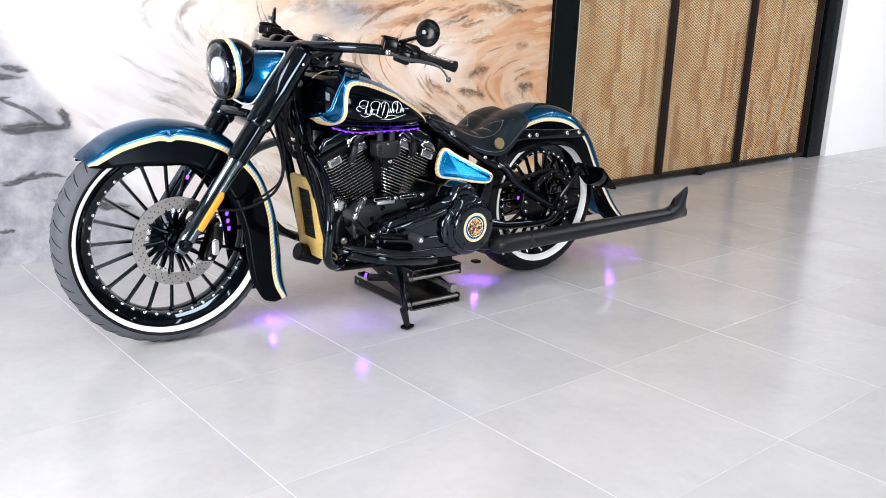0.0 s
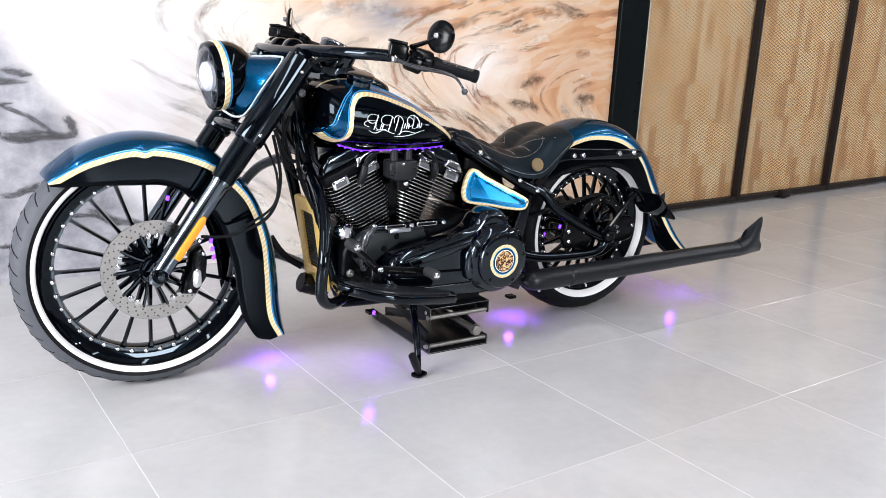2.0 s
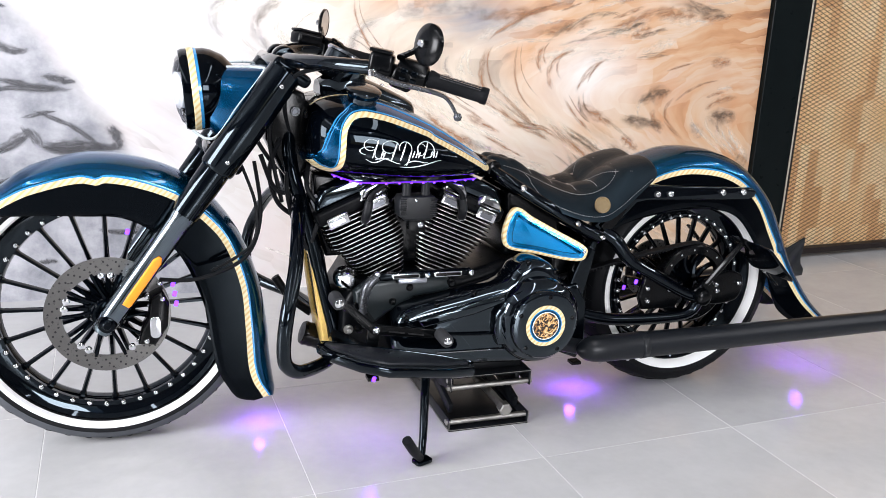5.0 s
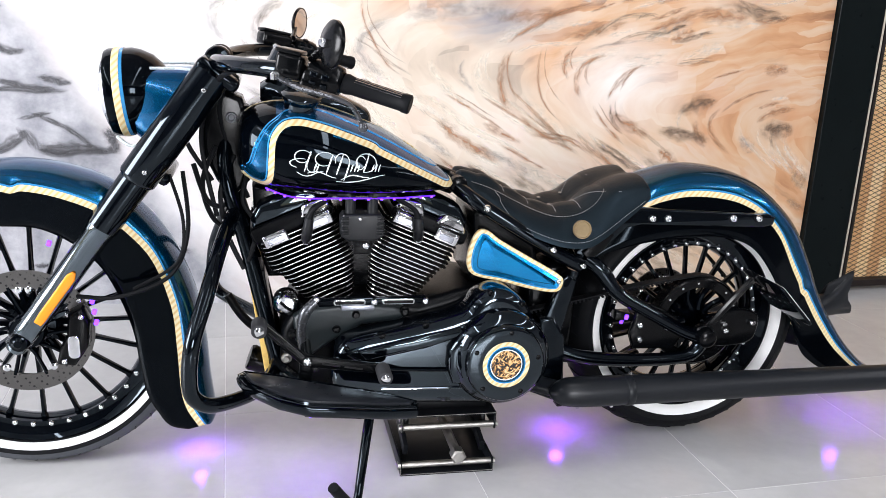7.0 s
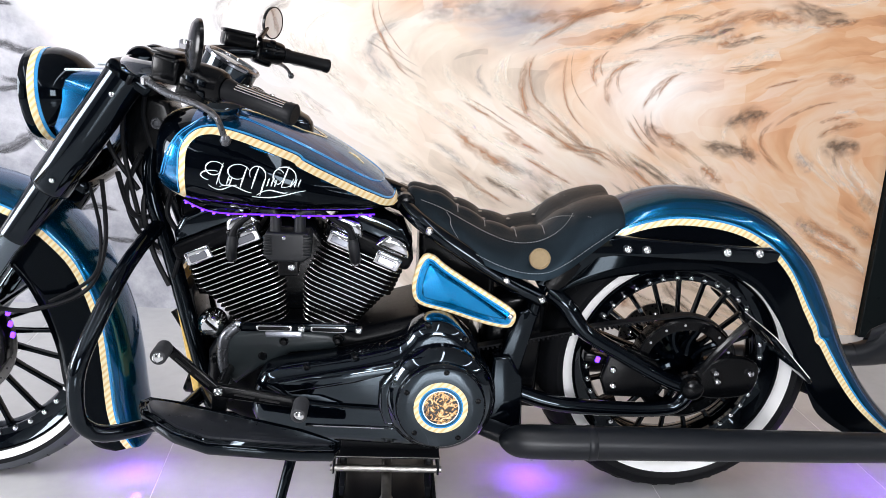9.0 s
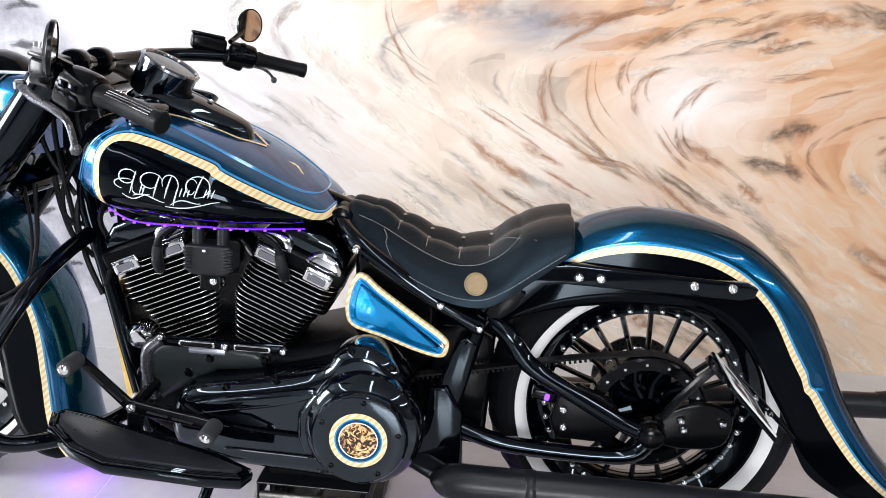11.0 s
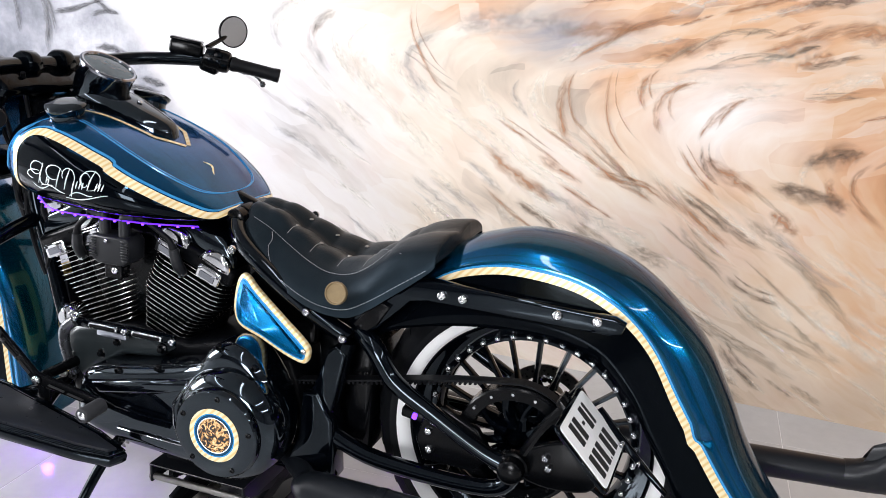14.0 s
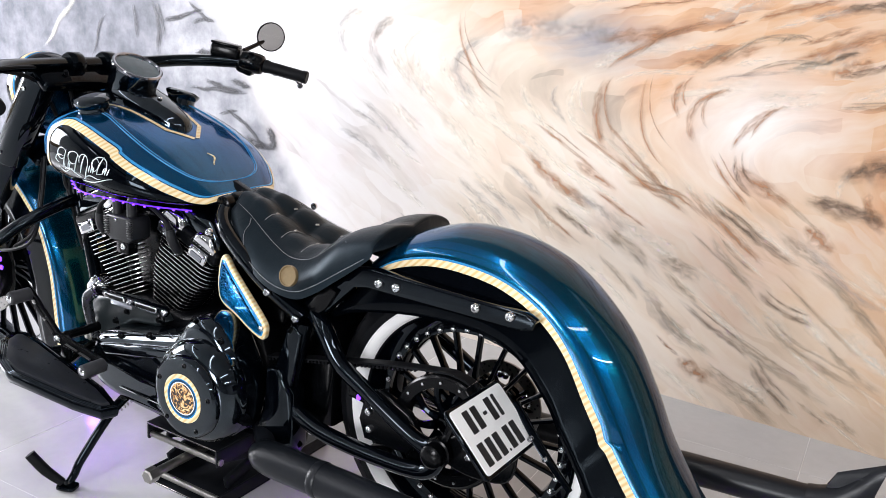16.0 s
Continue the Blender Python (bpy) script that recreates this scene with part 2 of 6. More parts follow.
def inset(outline, d):
    """The outline (counter-clockwise in x, z) drawn inwards by d."""
    o = [np.array(p, float) for p in outline]
    n = len(o)
    area = sum(o[i][0] * o[(i + 1) % n][1] - o[(i + 1) % n][0] * o[i][1] for i in range(n))
    s = 1 if area > 0 else -1
    out = []
    for i in range(n):
        a, b, c = o[i - 1], o[i], o[(i + 1) % n]
        e1, e2 = (b - a) / (np.linalg.norm(b - a) + 1e-9), (c - b) / (np.linalg.norm(c - b) + 1e-9)
        nn = np.array((-(e1 + e2)[1], (e1 + e2)[0]))
        nn = nn / (np.linalg.norm(nn) + 1e-9) * s
        out.append(b + nn * d)
    return out


def slab(bm, outline, y0, y1, bevel=0.004, mi=0, round_=3, m=Matrix()):
    """A plate in the x-z plane from y0 (near) to y1, with rounded rims."""
    steps = []
    w = abs(y1 - y0)
    sg = 1 if y1 > y0 else -1
    bevel = min(bevel, w * 0.45)
    for i in range(round_ + 1):
        a = math.pi / 2 * i / round_
        steps.append((bevel * (1 - math.sin(a)), y0 + sg * bevel * (1 - math.cos(a))))
    for i in range(round_ + 1):
        a = math.pi / 2 * i / round_
        steps.append((bevel * (1 - math.cos(a)), y1 - sg * bevel * (1 - math.sin(a))))
    rows = []
    for d, y in steps:
        rows.append([m @ Vector((p[0], y, p[1])) for p in inset(outline, d)])
    add_grid(bm, rows, mi, closed=True, cap=True)


def rounded(x0, z0, x1, z1, r, k=4):
    out = []
    for cx, cz, a0 in ((x1 - r, z1 - r, 0), (x0 + r, z1 - r, 90), (x0 + r, z0 + r, 180), (x1 - r, z0 + r, 270)):
        for i in range(k + 1):
            a = radians(a0 + 90 * i / k)
            out.append((cx + r * math.cos(a), cz + r * math.sin(a)))
    return out


def axle(x, z, y=0.0):
    """A frame whose local z points to the machine's near side (-y)."""
    return pose(x, y, z, 90)


def bolt(name, parent, p, r=0.006, h=0.006, mat=None, turn=(90, 0, 0), label=""):
    b = bm_new()
    lathe(b, [(0, h * 0.55), (r * 0.40, h * 0.55), (r * 0.45, h), (r * 0.62, h * 0.97), (r * 0.86, h * 0.72), (r, h * 0.3), (r, 0)], pose(*p, *turn), 12)
    return part(name, b, mat or CHROME, parent, label)


# ---- the room ----
WALL_Y = 1.15
TILT_DOOR = math.degrees(math.atan(0.105))


def wall(name, outline_boxes, mat, label, m=Matrix()):
    b = bm_new()
    for c, s in outline_boxes:
        box(b, c, s, bevel=0.0)
    ob = part(name, b, mat, None, smooth=False)
    ob.matrix_world = m
    return tagged(ob, label, "wall", kind="structure")


EYE_X, EYE_Z = 1.83, 0.82
LOW_N, HIGH_N, BEND = (-0.53, -0.85), (-0.22, 0.975), 0.42


def fold_field(x, z):
    """The level lines that the painted folds follow: nested bends, open to one side."""
    dx, dz = x - EYE_X, z - EYE_Z
    p, q = dx * LOW_N[0] + dz * LOW_N[1], dx * HIGH_N[0] + dz * HIGH_N[1]
    h = max(BEND - abs(p - q), 0.0) / BEND
    return max(p, q) + h ** 3 * BEND / 6


def mural_material():
    """A painted wall: pale cream and peach folds of rock that swirl round an eye, grey cracked stone at one end."""
    k = Nodes("painted_mural")
    pos = k.n("NewGeometry").outputs["Position"]
    x, z = k.axis(0, pos), k.axis(2, pos)
    M = k.math

    def vec(a, b, c=0.0):
        return k.n("CombineXYZ", X=a, Y=b, Z=c).outputs[0]

    wob = k.noise(vec(x, z), 2.2, 4)
    wob2 = k.noise(vec(M("ADD", x, 7.3), z), 2.2, 4)
    wx = M("ADD", x, M("MULTIPLY", M("SUBTRACT", wob, 0.5), 0.17))
    wz = M("ADD", z, M("MULTIPLY", M("SUBTRACT", wob2, 0.5), 0.17))
    dx, dz = M("SUBTRACT", wx, EYE_X), M("SUBTRACT", wz, EYE_Z)

    def dot(n):
        return M("ADD", M("MULTIPLY", dx, n[0]), M("MULTIPLY", dz, n[1]))

    psi = M("SMOOTH_MAX", dot(LOW_N), dot(HIGH_N), BEND)

    def streak(along, across, shift, detail=5, rough=0.6):
        return k.noise(vec(M("MULTIPLY", x, along), M("MULTIPLY", z, along), M("ADD", M("MULTIPLY", psi, across), shift)), 1.0, detail, rough, 0.25)

    folds = streak(1.5, 7.5, 0.0, 4, 0.55)
    brush = streak(4.0, 34.0, 4.0)
    dab = k.n("TexVoronoi", Vector=vec(M("MULTIPLY", wx, 5.5), M("MULTIPLY", wz, 5.5), M("MULTIPLY", psi, 24.0)), Scale=1.0, Randomness=1.0)
    dabs = k.axis(0, dab.outputs["Color"])
    tone = M("MULTIPLY_ADD", dabs, 0.14, M("MULTIPLY_ADD", brush, 0.17, M("MULTIPLY", folds, 0.69)))
    warm = k.ramp(tone, (0.31, (0.40, 0.24, 0.16)), (0.37, (0.66, 0.40, 0.24)), (0.43, (0.80, 0.52, 0.32)), (0.50, (0.86, 0.64, 0.45)), (0.58, (0.89, 0.76, 0.62)), (0.68, (0.80, 0.52, 0.32)))
    pale = k.ramp(tone, (0.30, (0.52, 0.44, 0.35)), (0.38, (0.72, 0.61, 0.48)), (0.46, (0.82, 0.71, 0.57)), (0.56, (0.87, 0.79, 0.67)), (0.70, (0.80, 0.68, 0.53)))
    white = k.ramp(tone, (0.33, (0.66, 0.63, 0.60)), (0.42, (0.82, 0.80, 0.77)), (0.52, (0.88, 0.87, 0.85)))
    patch = k.noise(vec(wx, wz, 1.7), 2.0, 3)
    rise = M("ADD", M("MULTIPLY", M("SUBTRACT", x, 1.68), 0.62), M("MULTIPLY", M("SUBTRACT", z, 0.66), 0.9))
    w = M("MULTIPLY_ADD", M("SUBTRACT", patch, 0.5), 1.1, rise)
    col = k.mix(k.ramp(w, (0.0, (0, 0, 0)), (0.36, (1, 1, 1))), pale, warm)
    left = M("MULTIPLY_ADD", M("SUBTRACT", patch, 0.5), 0.8, M("SUBTRACT", M("ADD", x, M("MULTIPLY", z, 0.15)), 0.12))
    col = k.mix(k.ramp(left, (0.25, (1, 1, 1)), (0.95, (0, 0, 0))), col, white)
    far = M("MULTIPLY_ADD", M("SUBTRACT", patch, 0.5), 0.7, x)
    col = k.mix(k.ramp(M("MULTIPLY", far, 0.4), (0.60, (0, 0, 0)), (0.98, (1, 1, 1))), col, k.mix(1.0, col, (0.75, 0.645, 0.545), "MULTIPLY"))
    rosy = k.noise(vec(wx, wz, 21.0), 3.0, 3)
    col = k.mix(M("MULTIPLY", k.ramp(rosy, (0.50, (0, 0, 0)), (0.68, (1, 1, 1))), 0.45), col, k.mix(1.0, col, (0.95, 0.80, 0.78), "MULTIPLY"))
    # bright cream heart of the swirl, and a cool grey veil above the outer bend
    hx, hz = M("MULTIPLY", M("SUBTRACT", wx, 1.86), 3.2), M("MULTIPLY", M("SUBTRACT", wz, 0.88), 4.4)
    heart = M("SUBTRACT", 1.0, M("SQRT", M("ADD", M("MULTIPLY", hx, hx), M("MULTIPLY", hz, hz))), clamp=True)
    col = k.mix(M("MULTIPLY", heart, M("ADD", 0.55, brush), clamp=True), col, (0.93, 0.88, 0.80))
    gx, gz = M("MULTIPLY", M("SUBTRACT", wx, 1.36), 3.2), M("MULTIPLY", M("SUBTRACT", wz, 1.10), 8.0)
    veil = M("SUBTRACT", 1.0, M("SQRT", M("ADD", M("MULTIPLY", gx, gx), M("MULTIPLY", gz, gz))), clamp=True)
    col = k.mix(M("MULTIPLY", M("MULTIPLY", veil, brush), 1.7, clamp=True), col, (0.34, 0.34, 0.37))
    # smoky brown smears along the folds
    smear = streak(2.6, 13.0, 9.0, 4)
    where = k.noise(vec(wx, wz, 9.0), 2.6, 3)
    dark = M("MULTIPLY", k.ramp(smear, (0.56, (0, 0, 0)), (0.70, (1, 1, 1))), k.ramp(where, (0.46, (0, 0, 0)), (0.62, (1, 1, 1))))
    dark = M("MULTIPLY", dark, k.ramp(left, (0.35, (0.15, 0.15, 0.15)), (0.85, (1, 1, 1))))
    col = k.mix(M("MULTIPLY", dark, 0.45), col, (0.28, 0.19, 0.13))
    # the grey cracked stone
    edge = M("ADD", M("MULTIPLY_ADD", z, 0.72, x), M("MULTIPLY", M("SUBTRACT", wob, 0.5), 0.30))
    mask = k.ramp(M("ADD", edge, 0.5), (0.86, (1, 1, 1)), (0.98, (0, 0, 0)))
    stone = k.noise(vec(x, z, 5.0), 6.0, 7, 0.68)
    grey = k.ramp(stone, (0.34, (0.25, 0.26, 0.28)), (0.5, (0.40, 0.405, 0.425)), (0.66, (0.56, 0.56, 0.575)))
    # Darker stone at the far left, darkened partly to offset the strong side lamp.
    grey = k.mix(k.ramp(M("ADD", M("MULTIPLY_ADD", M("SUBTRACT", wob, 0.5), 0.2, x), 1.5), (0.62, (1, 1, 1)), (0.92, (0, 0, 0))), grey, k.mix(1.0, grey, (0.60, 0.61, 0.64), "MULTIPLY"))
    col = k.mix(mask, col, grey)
    col = k.mix(1.0, col, (0.855, 0.85, 0.88), "MULTIPLY")
    k.set(Base_Color=col, Roughness=M("MULTIPLY_ADD", brush, 0.25, 0.42), Specular_IOR_Level=0.06)
    k.bump(brush, 0.25, 0.002)
    return k.mat


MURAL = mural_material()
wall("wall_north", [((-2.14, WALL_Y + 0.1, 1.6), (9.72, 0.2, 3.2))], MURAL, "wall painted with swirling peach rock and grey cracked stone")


def stroke_paint(name, colour, strength):
    """Dry-brushed paint, thin at the rims and broken up along the stroke."""
    k = Nodes(name)
    uv = k.n("TexCoord").outputs["UV"]
    u, v = k.axis(0, uv), k.axis(1, uv)
    M = k.math
    rim = M("SUBTRACT", 1.0, M("ABSOLUTE", M("MULTIPLY_ADD", v, 2.0, -1.0)))
    lane = k.noise(k.n("CombineXYZ", X=M("MULTIPLY", u, 5.0), Y=M("MULTIPLY", v, 3.0), Z=M("FLOOR", u)).outputs[0], 1.0, 3, 0.5)
    f = M("FRACT", u)
    tip = M("MULTIPLY", M("MINIMUM", f, M("SUBTRACT", 1.0, f)), 5.0, clamp=True)
    a = M("MULTIPLY", M("MULTIPLY", rim, tip), M("MULTIPLY_ADD", lane, 3.4, -0.95), clamp=True)
    fine = k.noise(k.n("NewGeometry").outputs["Position"], 40, 3)
    col = k.mix(fine, tuple(c * 0.75 for c in colour), tuple(min(1, c * 1.3) for c in colour))
    k.set(Base_Color=col, Roughness=0.6, Specular_IOR_Level=0.2, Alpha=M("MULTIPLY", a, strength))
    return k.mat


def brush_strokes(wall_ob):
    """Loose strokes of paint along the folds, a millimetre proud of the wall."""
    mats = [stroke_paint("umber_paint", (0.17, 0.115, 0.08), 0.62), stroke_paint("sienna_paint", (0.40, 0.21, 0.115), 0.68), stroke_paint("cream_paint", (0.88, 0.80, 0.69), 0.38), stroke_paint("taupe_paint", (0.32, 0.26, 0.19), 0.50), stroke_paint("slate_paint", (0.38, 0.36, 0.35), 0.42), stroke_paint("crack_paint", (0.12, 0.12, 0.13), 1.0)]
    verts, faces, ids, uvs = [], [], [], []
    rnd = random.Random(11)
    count = [0]

    def stroke(x, z, ln, w, mi, angle=None, bend=None):
        e = 0.004
        n = max(8, int(ln / 0.02))
        pts = []
        for i in range(n + 1):
            pts.append((x, z))
            if angle is None:
                gx = (fold_field(x + e, z) - fold_field(x - e, z)) / (2 * e)
                gz = (fold_field(x, z + e) - fold_field(x, z - e)) / (2 * e)
                g = math.hypot(gx, gz) + 1e-6
                tx, tz = gz / g, -gx / g
                if tz > 0:
                    tx, tz = -tx, -tz
                a = 0.45 * noise.noise((x * 4, z * 4, 3.0))
            else:
                way = angle if bend is None else angle + (bend - angle) * i / n
                tx, tz = math.cos(radians(way)), math.sin(radians(way))
                a = (0.8 if bend is None else 0.3) * noise.noise((x * 9, z * 9, 8.0))
            tx, tz = tx * math.cos(a) - tz * math.sin(a), tx * math.sin(a) + tz * math.cos(a)
            x, z = x + tx * ln / n, z + tz * ln / n
        base = len(verts)
        count[0] += 1
        y = WALL_Y - 0.0008 - 0.00001 * count[0]
        for i, p in enumerate(pts):
            q0, q1 = pts[max(i - 1, 0)], pts[min(i + 1, n)]
            dxx, dzz = q1[0] - q0[0], q1[1] - q0[1]
            l = math.hypot(dxx, dzz) + 1e-9
            half = w * 0.5 * (0.55 + 0.45 * math.sin(math.pi * i / n)) * (0.75 + 0.5 * rnd.random())
            for sg in (-1, 1):
                verts.append((min(p[0] - sg * dzz / l * half, 2.71), y, min(max(p[1] + sg * dxx / l * half, 0.003), 3.1)))
                uvs.append((count[0] + 0.002 + 0.996 * i / n, 0.5 + 0.5 * sg))
        for i in range(n):
            a = base + 2 * i
            faces.append((a, a + 2, a + 3, a + 1))
            ids.append(mi)

    for i in range(190):
        x = 0.35 + 2.3 * rnd.random() ** 0.85
        z = 0.04 + 1.25 * rnd.random()
        if x < 1.1:
            mi = rnd.choices((2, 3, 4), (0.6, 0.12, 0.28))[0]
        else:
            mi = rnd.choices((0, 1, 2, 3, 4), (0.02, 0.26, 0.62, 0.05, 0.05) if z > 0.62 else (0.02, 0.08, 0.62, 0.24, 0.04))[0]
        stroke(x, z, 0.08 + 0.26 * rnd.random(), 0.016 + 0.050 * rnd.random() ** 2, mi)
    # the lower diagonals
    lower = ((1.77, 0.64, 0.31, 0.032, 0, -26, -25), (2.05, 0.51, 0.37, 0.040, 3, -23, -43), (1.50, 0.67, 0.29, 0.025, 1, -2, -32), (1.78, 0.55, 0.21, 0.035, 3, -53, -28), (1.94, 0.41, 0.19, 0.028, 0, -40, -4), (1.43, 0.51, 0.22, 0.052, 3, -22, -45), (1.62, 0.45, 0.16, 0.056, 3, -16, -13), (1.71, 0.33, 0.28, 0.023, 0, -24, -35), (1.95, 0.19, 0.20, 0.042, 0, -53, -27), (1.83, 0.25, 0.39, 0.039, 3, -16, -28), (1.80, 0.14, 0.30, 0.053, 3, -22, -21), (0.94, 0.59, 0.25, 0.041, 4, -22, -37), (1.96, 0.33, 0.35, 0.031, 3, -42, -8))
    # smudges and thin lines above
    upper = ((2.03, 0.58, 0.30, 0.035, 4, -41, -15), (0.85, 1.16, 0.34, 0.016, 1, -95, -25), (0.82, 1.01, 0.26, 0.014, 3, -33, -24), (1.15, 0.82, 0.29, 0.016, 1, -28, -28), (1.00, 1.08, 0.29, 0.110, 4, 22, -3), (1.24, 1.14, 0.20, 0.077, 4, -24, 6), (2.03, 1.21, 0.17, 0.034, 0, 10, 7), (2.06, 1.04, 0.17, 0.022, 0, 7, 8), (2.02, 1.07, 0.09, 0.019, 0, 32, -2), (2.10, 0.77, 0.18, 0.083, 0, 24, 10), (2.02, 0.70, 0.24, 0.064, 0, -5, -6), (2.27, 1.20, 0.26, 0.060, 0, -16, -4), (2.46, 0.71, 0.16, 0.090, 0, -5, 5))
    # the arcs of the swirl
    arcs = ((1.89, 1.11, 0.10, 0.017, 3, 55, -29), (1.70, 1.16, 0.35, 0.028, 1, -165, -130), (1.40, 0.98, 0.25, 0.038, 1, -130, -35), (1.45, 0.75, 0.30, 0.023, 1, -42, -18), (1.96, 1.13, 0.35, 0.022, 3, -178, -133), (1.65, 1.00, 0.13, 0.027, 1, -140, -43), (1.92, 0.94, 0.18, 0.032, 1, -154, -92), (1.82, 0.80, 0.14, 0.022, 0, -82, -35), (1.77, 0.97, 0.22, 0.030, 1, -173, -39), (1.53, 1.00, 0.32, 0.015, 1, -102, -28), (1.79, 1.02, 0.25, 0.015, 3, 13, -2), (2.07, 0.96, 0.17, 0.019, 3, 15, -2), (1.75, 0.79, 0.21, 0.022, 1, -57, -38), (1.31, 0.97, 0.17, 0.046, 2, -123, -28))
    for row in lower + upper + arcs:
        stroke(*row)
        if row[4] != 4:
            x, z, ln, w, mi, a0, a1 = row
            stroke(x + 0.02, z + 0.012, ln * 0.8, w * 0.45, mi, a0, a1)
    for row in ((2.46, 0.39, 0.27, 0.04, 1), (0.87, 0.59, 0.28, 0.05, 4), (0.43, 0.82, 0.32, 0.045, 4), (0.32, 0.70, 0.26, 0.04, 4), (1.30, 0.62, 0.26, 0.05, 4), (1.22, 0.40, 0.26, 0.04, 3)):
        stroke(*row)
    # cracks between the grey stones
    for x, z, ln, w, angle in ((-0.48, 0.56, 0.2, 0.026, 6), (-0.3, 0.58, 0.31, 0.03, 2), (-0.3, 0.58, 0.09, 0.016, 107), (-0.49, 0.46, 0.13, 0.02, 3), (-0.5, 0.32, 0.16, 0.022, 6), (-0.12, 0.27, 0.24, 0.016, 1), (-0.5, 0.23, 0.1, 0.018, -28), (-0.24, 0.71, 0.11, 0.01, -164)):
        stroke(x, z, ln, w * 1.5, 5, angle)
        stroke(x + 0.01, z - 0.004, ln * 0.9, w, 5, angle)
        stroke(x + 0.02, z - 0.002, ln * 0.8, w * 0.8, 5, angle)
    for x, z, ln, w, angle in ((-0.76, 1.14, 0.26, 0.016, -78), (-0.69, 1.05, 0.20, 0.014, 2), (-0.50, 1.05, 0.15, 0.012, -8), (-0.89, 1.12, 0.16, 0.010, -80), (-0.49, 0.93, 0.20, 0.024, 3), (-0.43, 0.82, 0.24, 0.022, 0), (-0.28, 0.59, 0.22, 0.030, 1), (-0.06, 0.66, 0.10, 0.034, -62), (-0.31, 0.35, 0.17, 0.022, 22), (0.0, 0.28, 0.25, 0.030, -8), (-0.33, 0.15, 0.07, 0.014, 0), (-0.27, 0.83, 0.12, 0.022, -5)):
        stroke(x, z, ln, w * 1.7, 5, angle)
        stroke(x + 0.01, z - 0.004, ln * 0.9, w * 1.2, 5, angle)
    for x, z, ln, w, angle in ((-0.73, 1.13, 0.16, 0.012, -80), (-0.68, 1.06, 0.27, 0.012, 0), (-0.52, 1.14, 0.16, 0.012, -38), (-1.09, 1.06, 0.24, 0.012, -130), (-0.53, 0.78, 0.37, 0.018, 0), (-0.31, 0.71, 0.26, 0.016, -24), (-1.0, 0.62, 0.30, 0.02, 4), (-0.95, 0.36, 0.30, 0.02, -4), (-0.80, 0.50, 0.14, 0.012, 80), (-0.25, 0.37, 0.22, 0.02, 0)):
        stroke(x, z, ln, w * 1.5, 5, angle)
        stroke(x + 0.01, z - 0.003, ln * 0.9, w, 5, angle)
    for i in range(3):
        stroke(-1.60 + 0.01 * i, 0.885 + 0.004 * i, 0.46, 0.035, 2, 36)
    me = bpy.data.meshes.new("brush_strokes")
    me.from_pydata(verts, [], faces)
    for m in mats:
        me.materials.append(m)
    me.polygons.foreach_set("material_index", ids)
    layer = me.uv_layers.new(name="UVMap")
    layer.data.foreach_set("uv", [c for loop in me.loops for c in uvs[loop.vertex_index]])
    ob = new("brush_strokes", me)
    ob.parent = wall_ob
    ob["kind"] = "stuff"


brush_strokes(bpy.data.objects["wall_north"])
# Unseen side wall, added to close the room and darken its reflections.
wall("wall_east", [((9.6, -3.0, 1.6), (0.2, 9.8, 3.2))], DARKWALL, "assumed dark grey side wall, out of view")
# Unseen wall added round the side window; the opening is sized for the light wanted.
wall("wall_west", [((-4.6, 0.5, 1.6), (0.2, 1.8, 3.2)), ((-4.6, -5.0, 1.6), (0.2, 4.4, 3.2)), ((-4.6, -1.6, 3.13), (0.2, 2.4, 0.14)), ((-4.6, -1.6, 0.25), (0.2, 2.4, 0.5))], WHITEPAINT, "assumed white side wall, out of view, with a tall window opening")
# Unseen, added to close the room; dark and mostly solid to keep gloss black deep.
wall("wall_south", [((-2.2, -7.1, 1.6), (5.0, 0.2, 3.2)), ((6.4, -7.1, 1.6), (6.6, 0.2, 3.2)), ((1.7, -7.1, 3.05), (2.8, 0.2, 0.3)), ((1.7, -7.1, 0.28), (2.8, 0.2, 0.56)), ((1.7, -7.1, 1.73), (0.06, 0.1, 2.34))], DARKWALL, "assumed dark grey wall behind the camera with a tall window opening")

# Unseen ceiling, added; its grey limits what the black surfaces reflect.
b = bm_new()
box(b, (2.3, -2.5, 3.3), (14.4, 11.4, 0.2), bevel=0)
tagged(part("ceiling", b, CEILING, smooth=False), "assumed plain grey ceiling, out of view", "ceiling", kind="structure")

DOOR_M = pose(2.93, 1.22, 0, 0, 0, TILT_DOOR)
wall("wall_white", [((5.15, 0.02, 1.6), (2.9, 0.2, 3.2))], WHITEPAINT, "plain bright white wall beyond the mesh doors", DOOR_M)
wall("wall_door_head", [((1.86, 0.12, 2.85), (3.76, 0.14, 0.7))], WHITEPAINT, "white wall above the mesh doors", DOOR_M)
wall("wall_door_back", [((1.86, 0.36, 1.6), (3.9, 0.1, 3.2))], WHITEPAINT, "plain wall behind the wooden doors", DOOR_M)

# ---- steel post and mesh doors ----
b = bm_new()
box(b, (2.822, WALL_Y + 0.055, 1.6), (0.196, 0.16, 3.2), bevel=0.004)
post = part("steel_post", b, POSTPAINT, None, smooth=False)
tagged(post, "tall dark painted steel post between mural and doors", "post", kind="structure")
b = bm_new()
box(b, (2.9225, WALL_Y - 0.0285, 1.6), (0.006, 0.006, 3.18), bevel=0.001)
part("trim", b, plain("pale_trim", (0.42, 0.38, 0.31), 0.5), post, "thin pale trim strip")


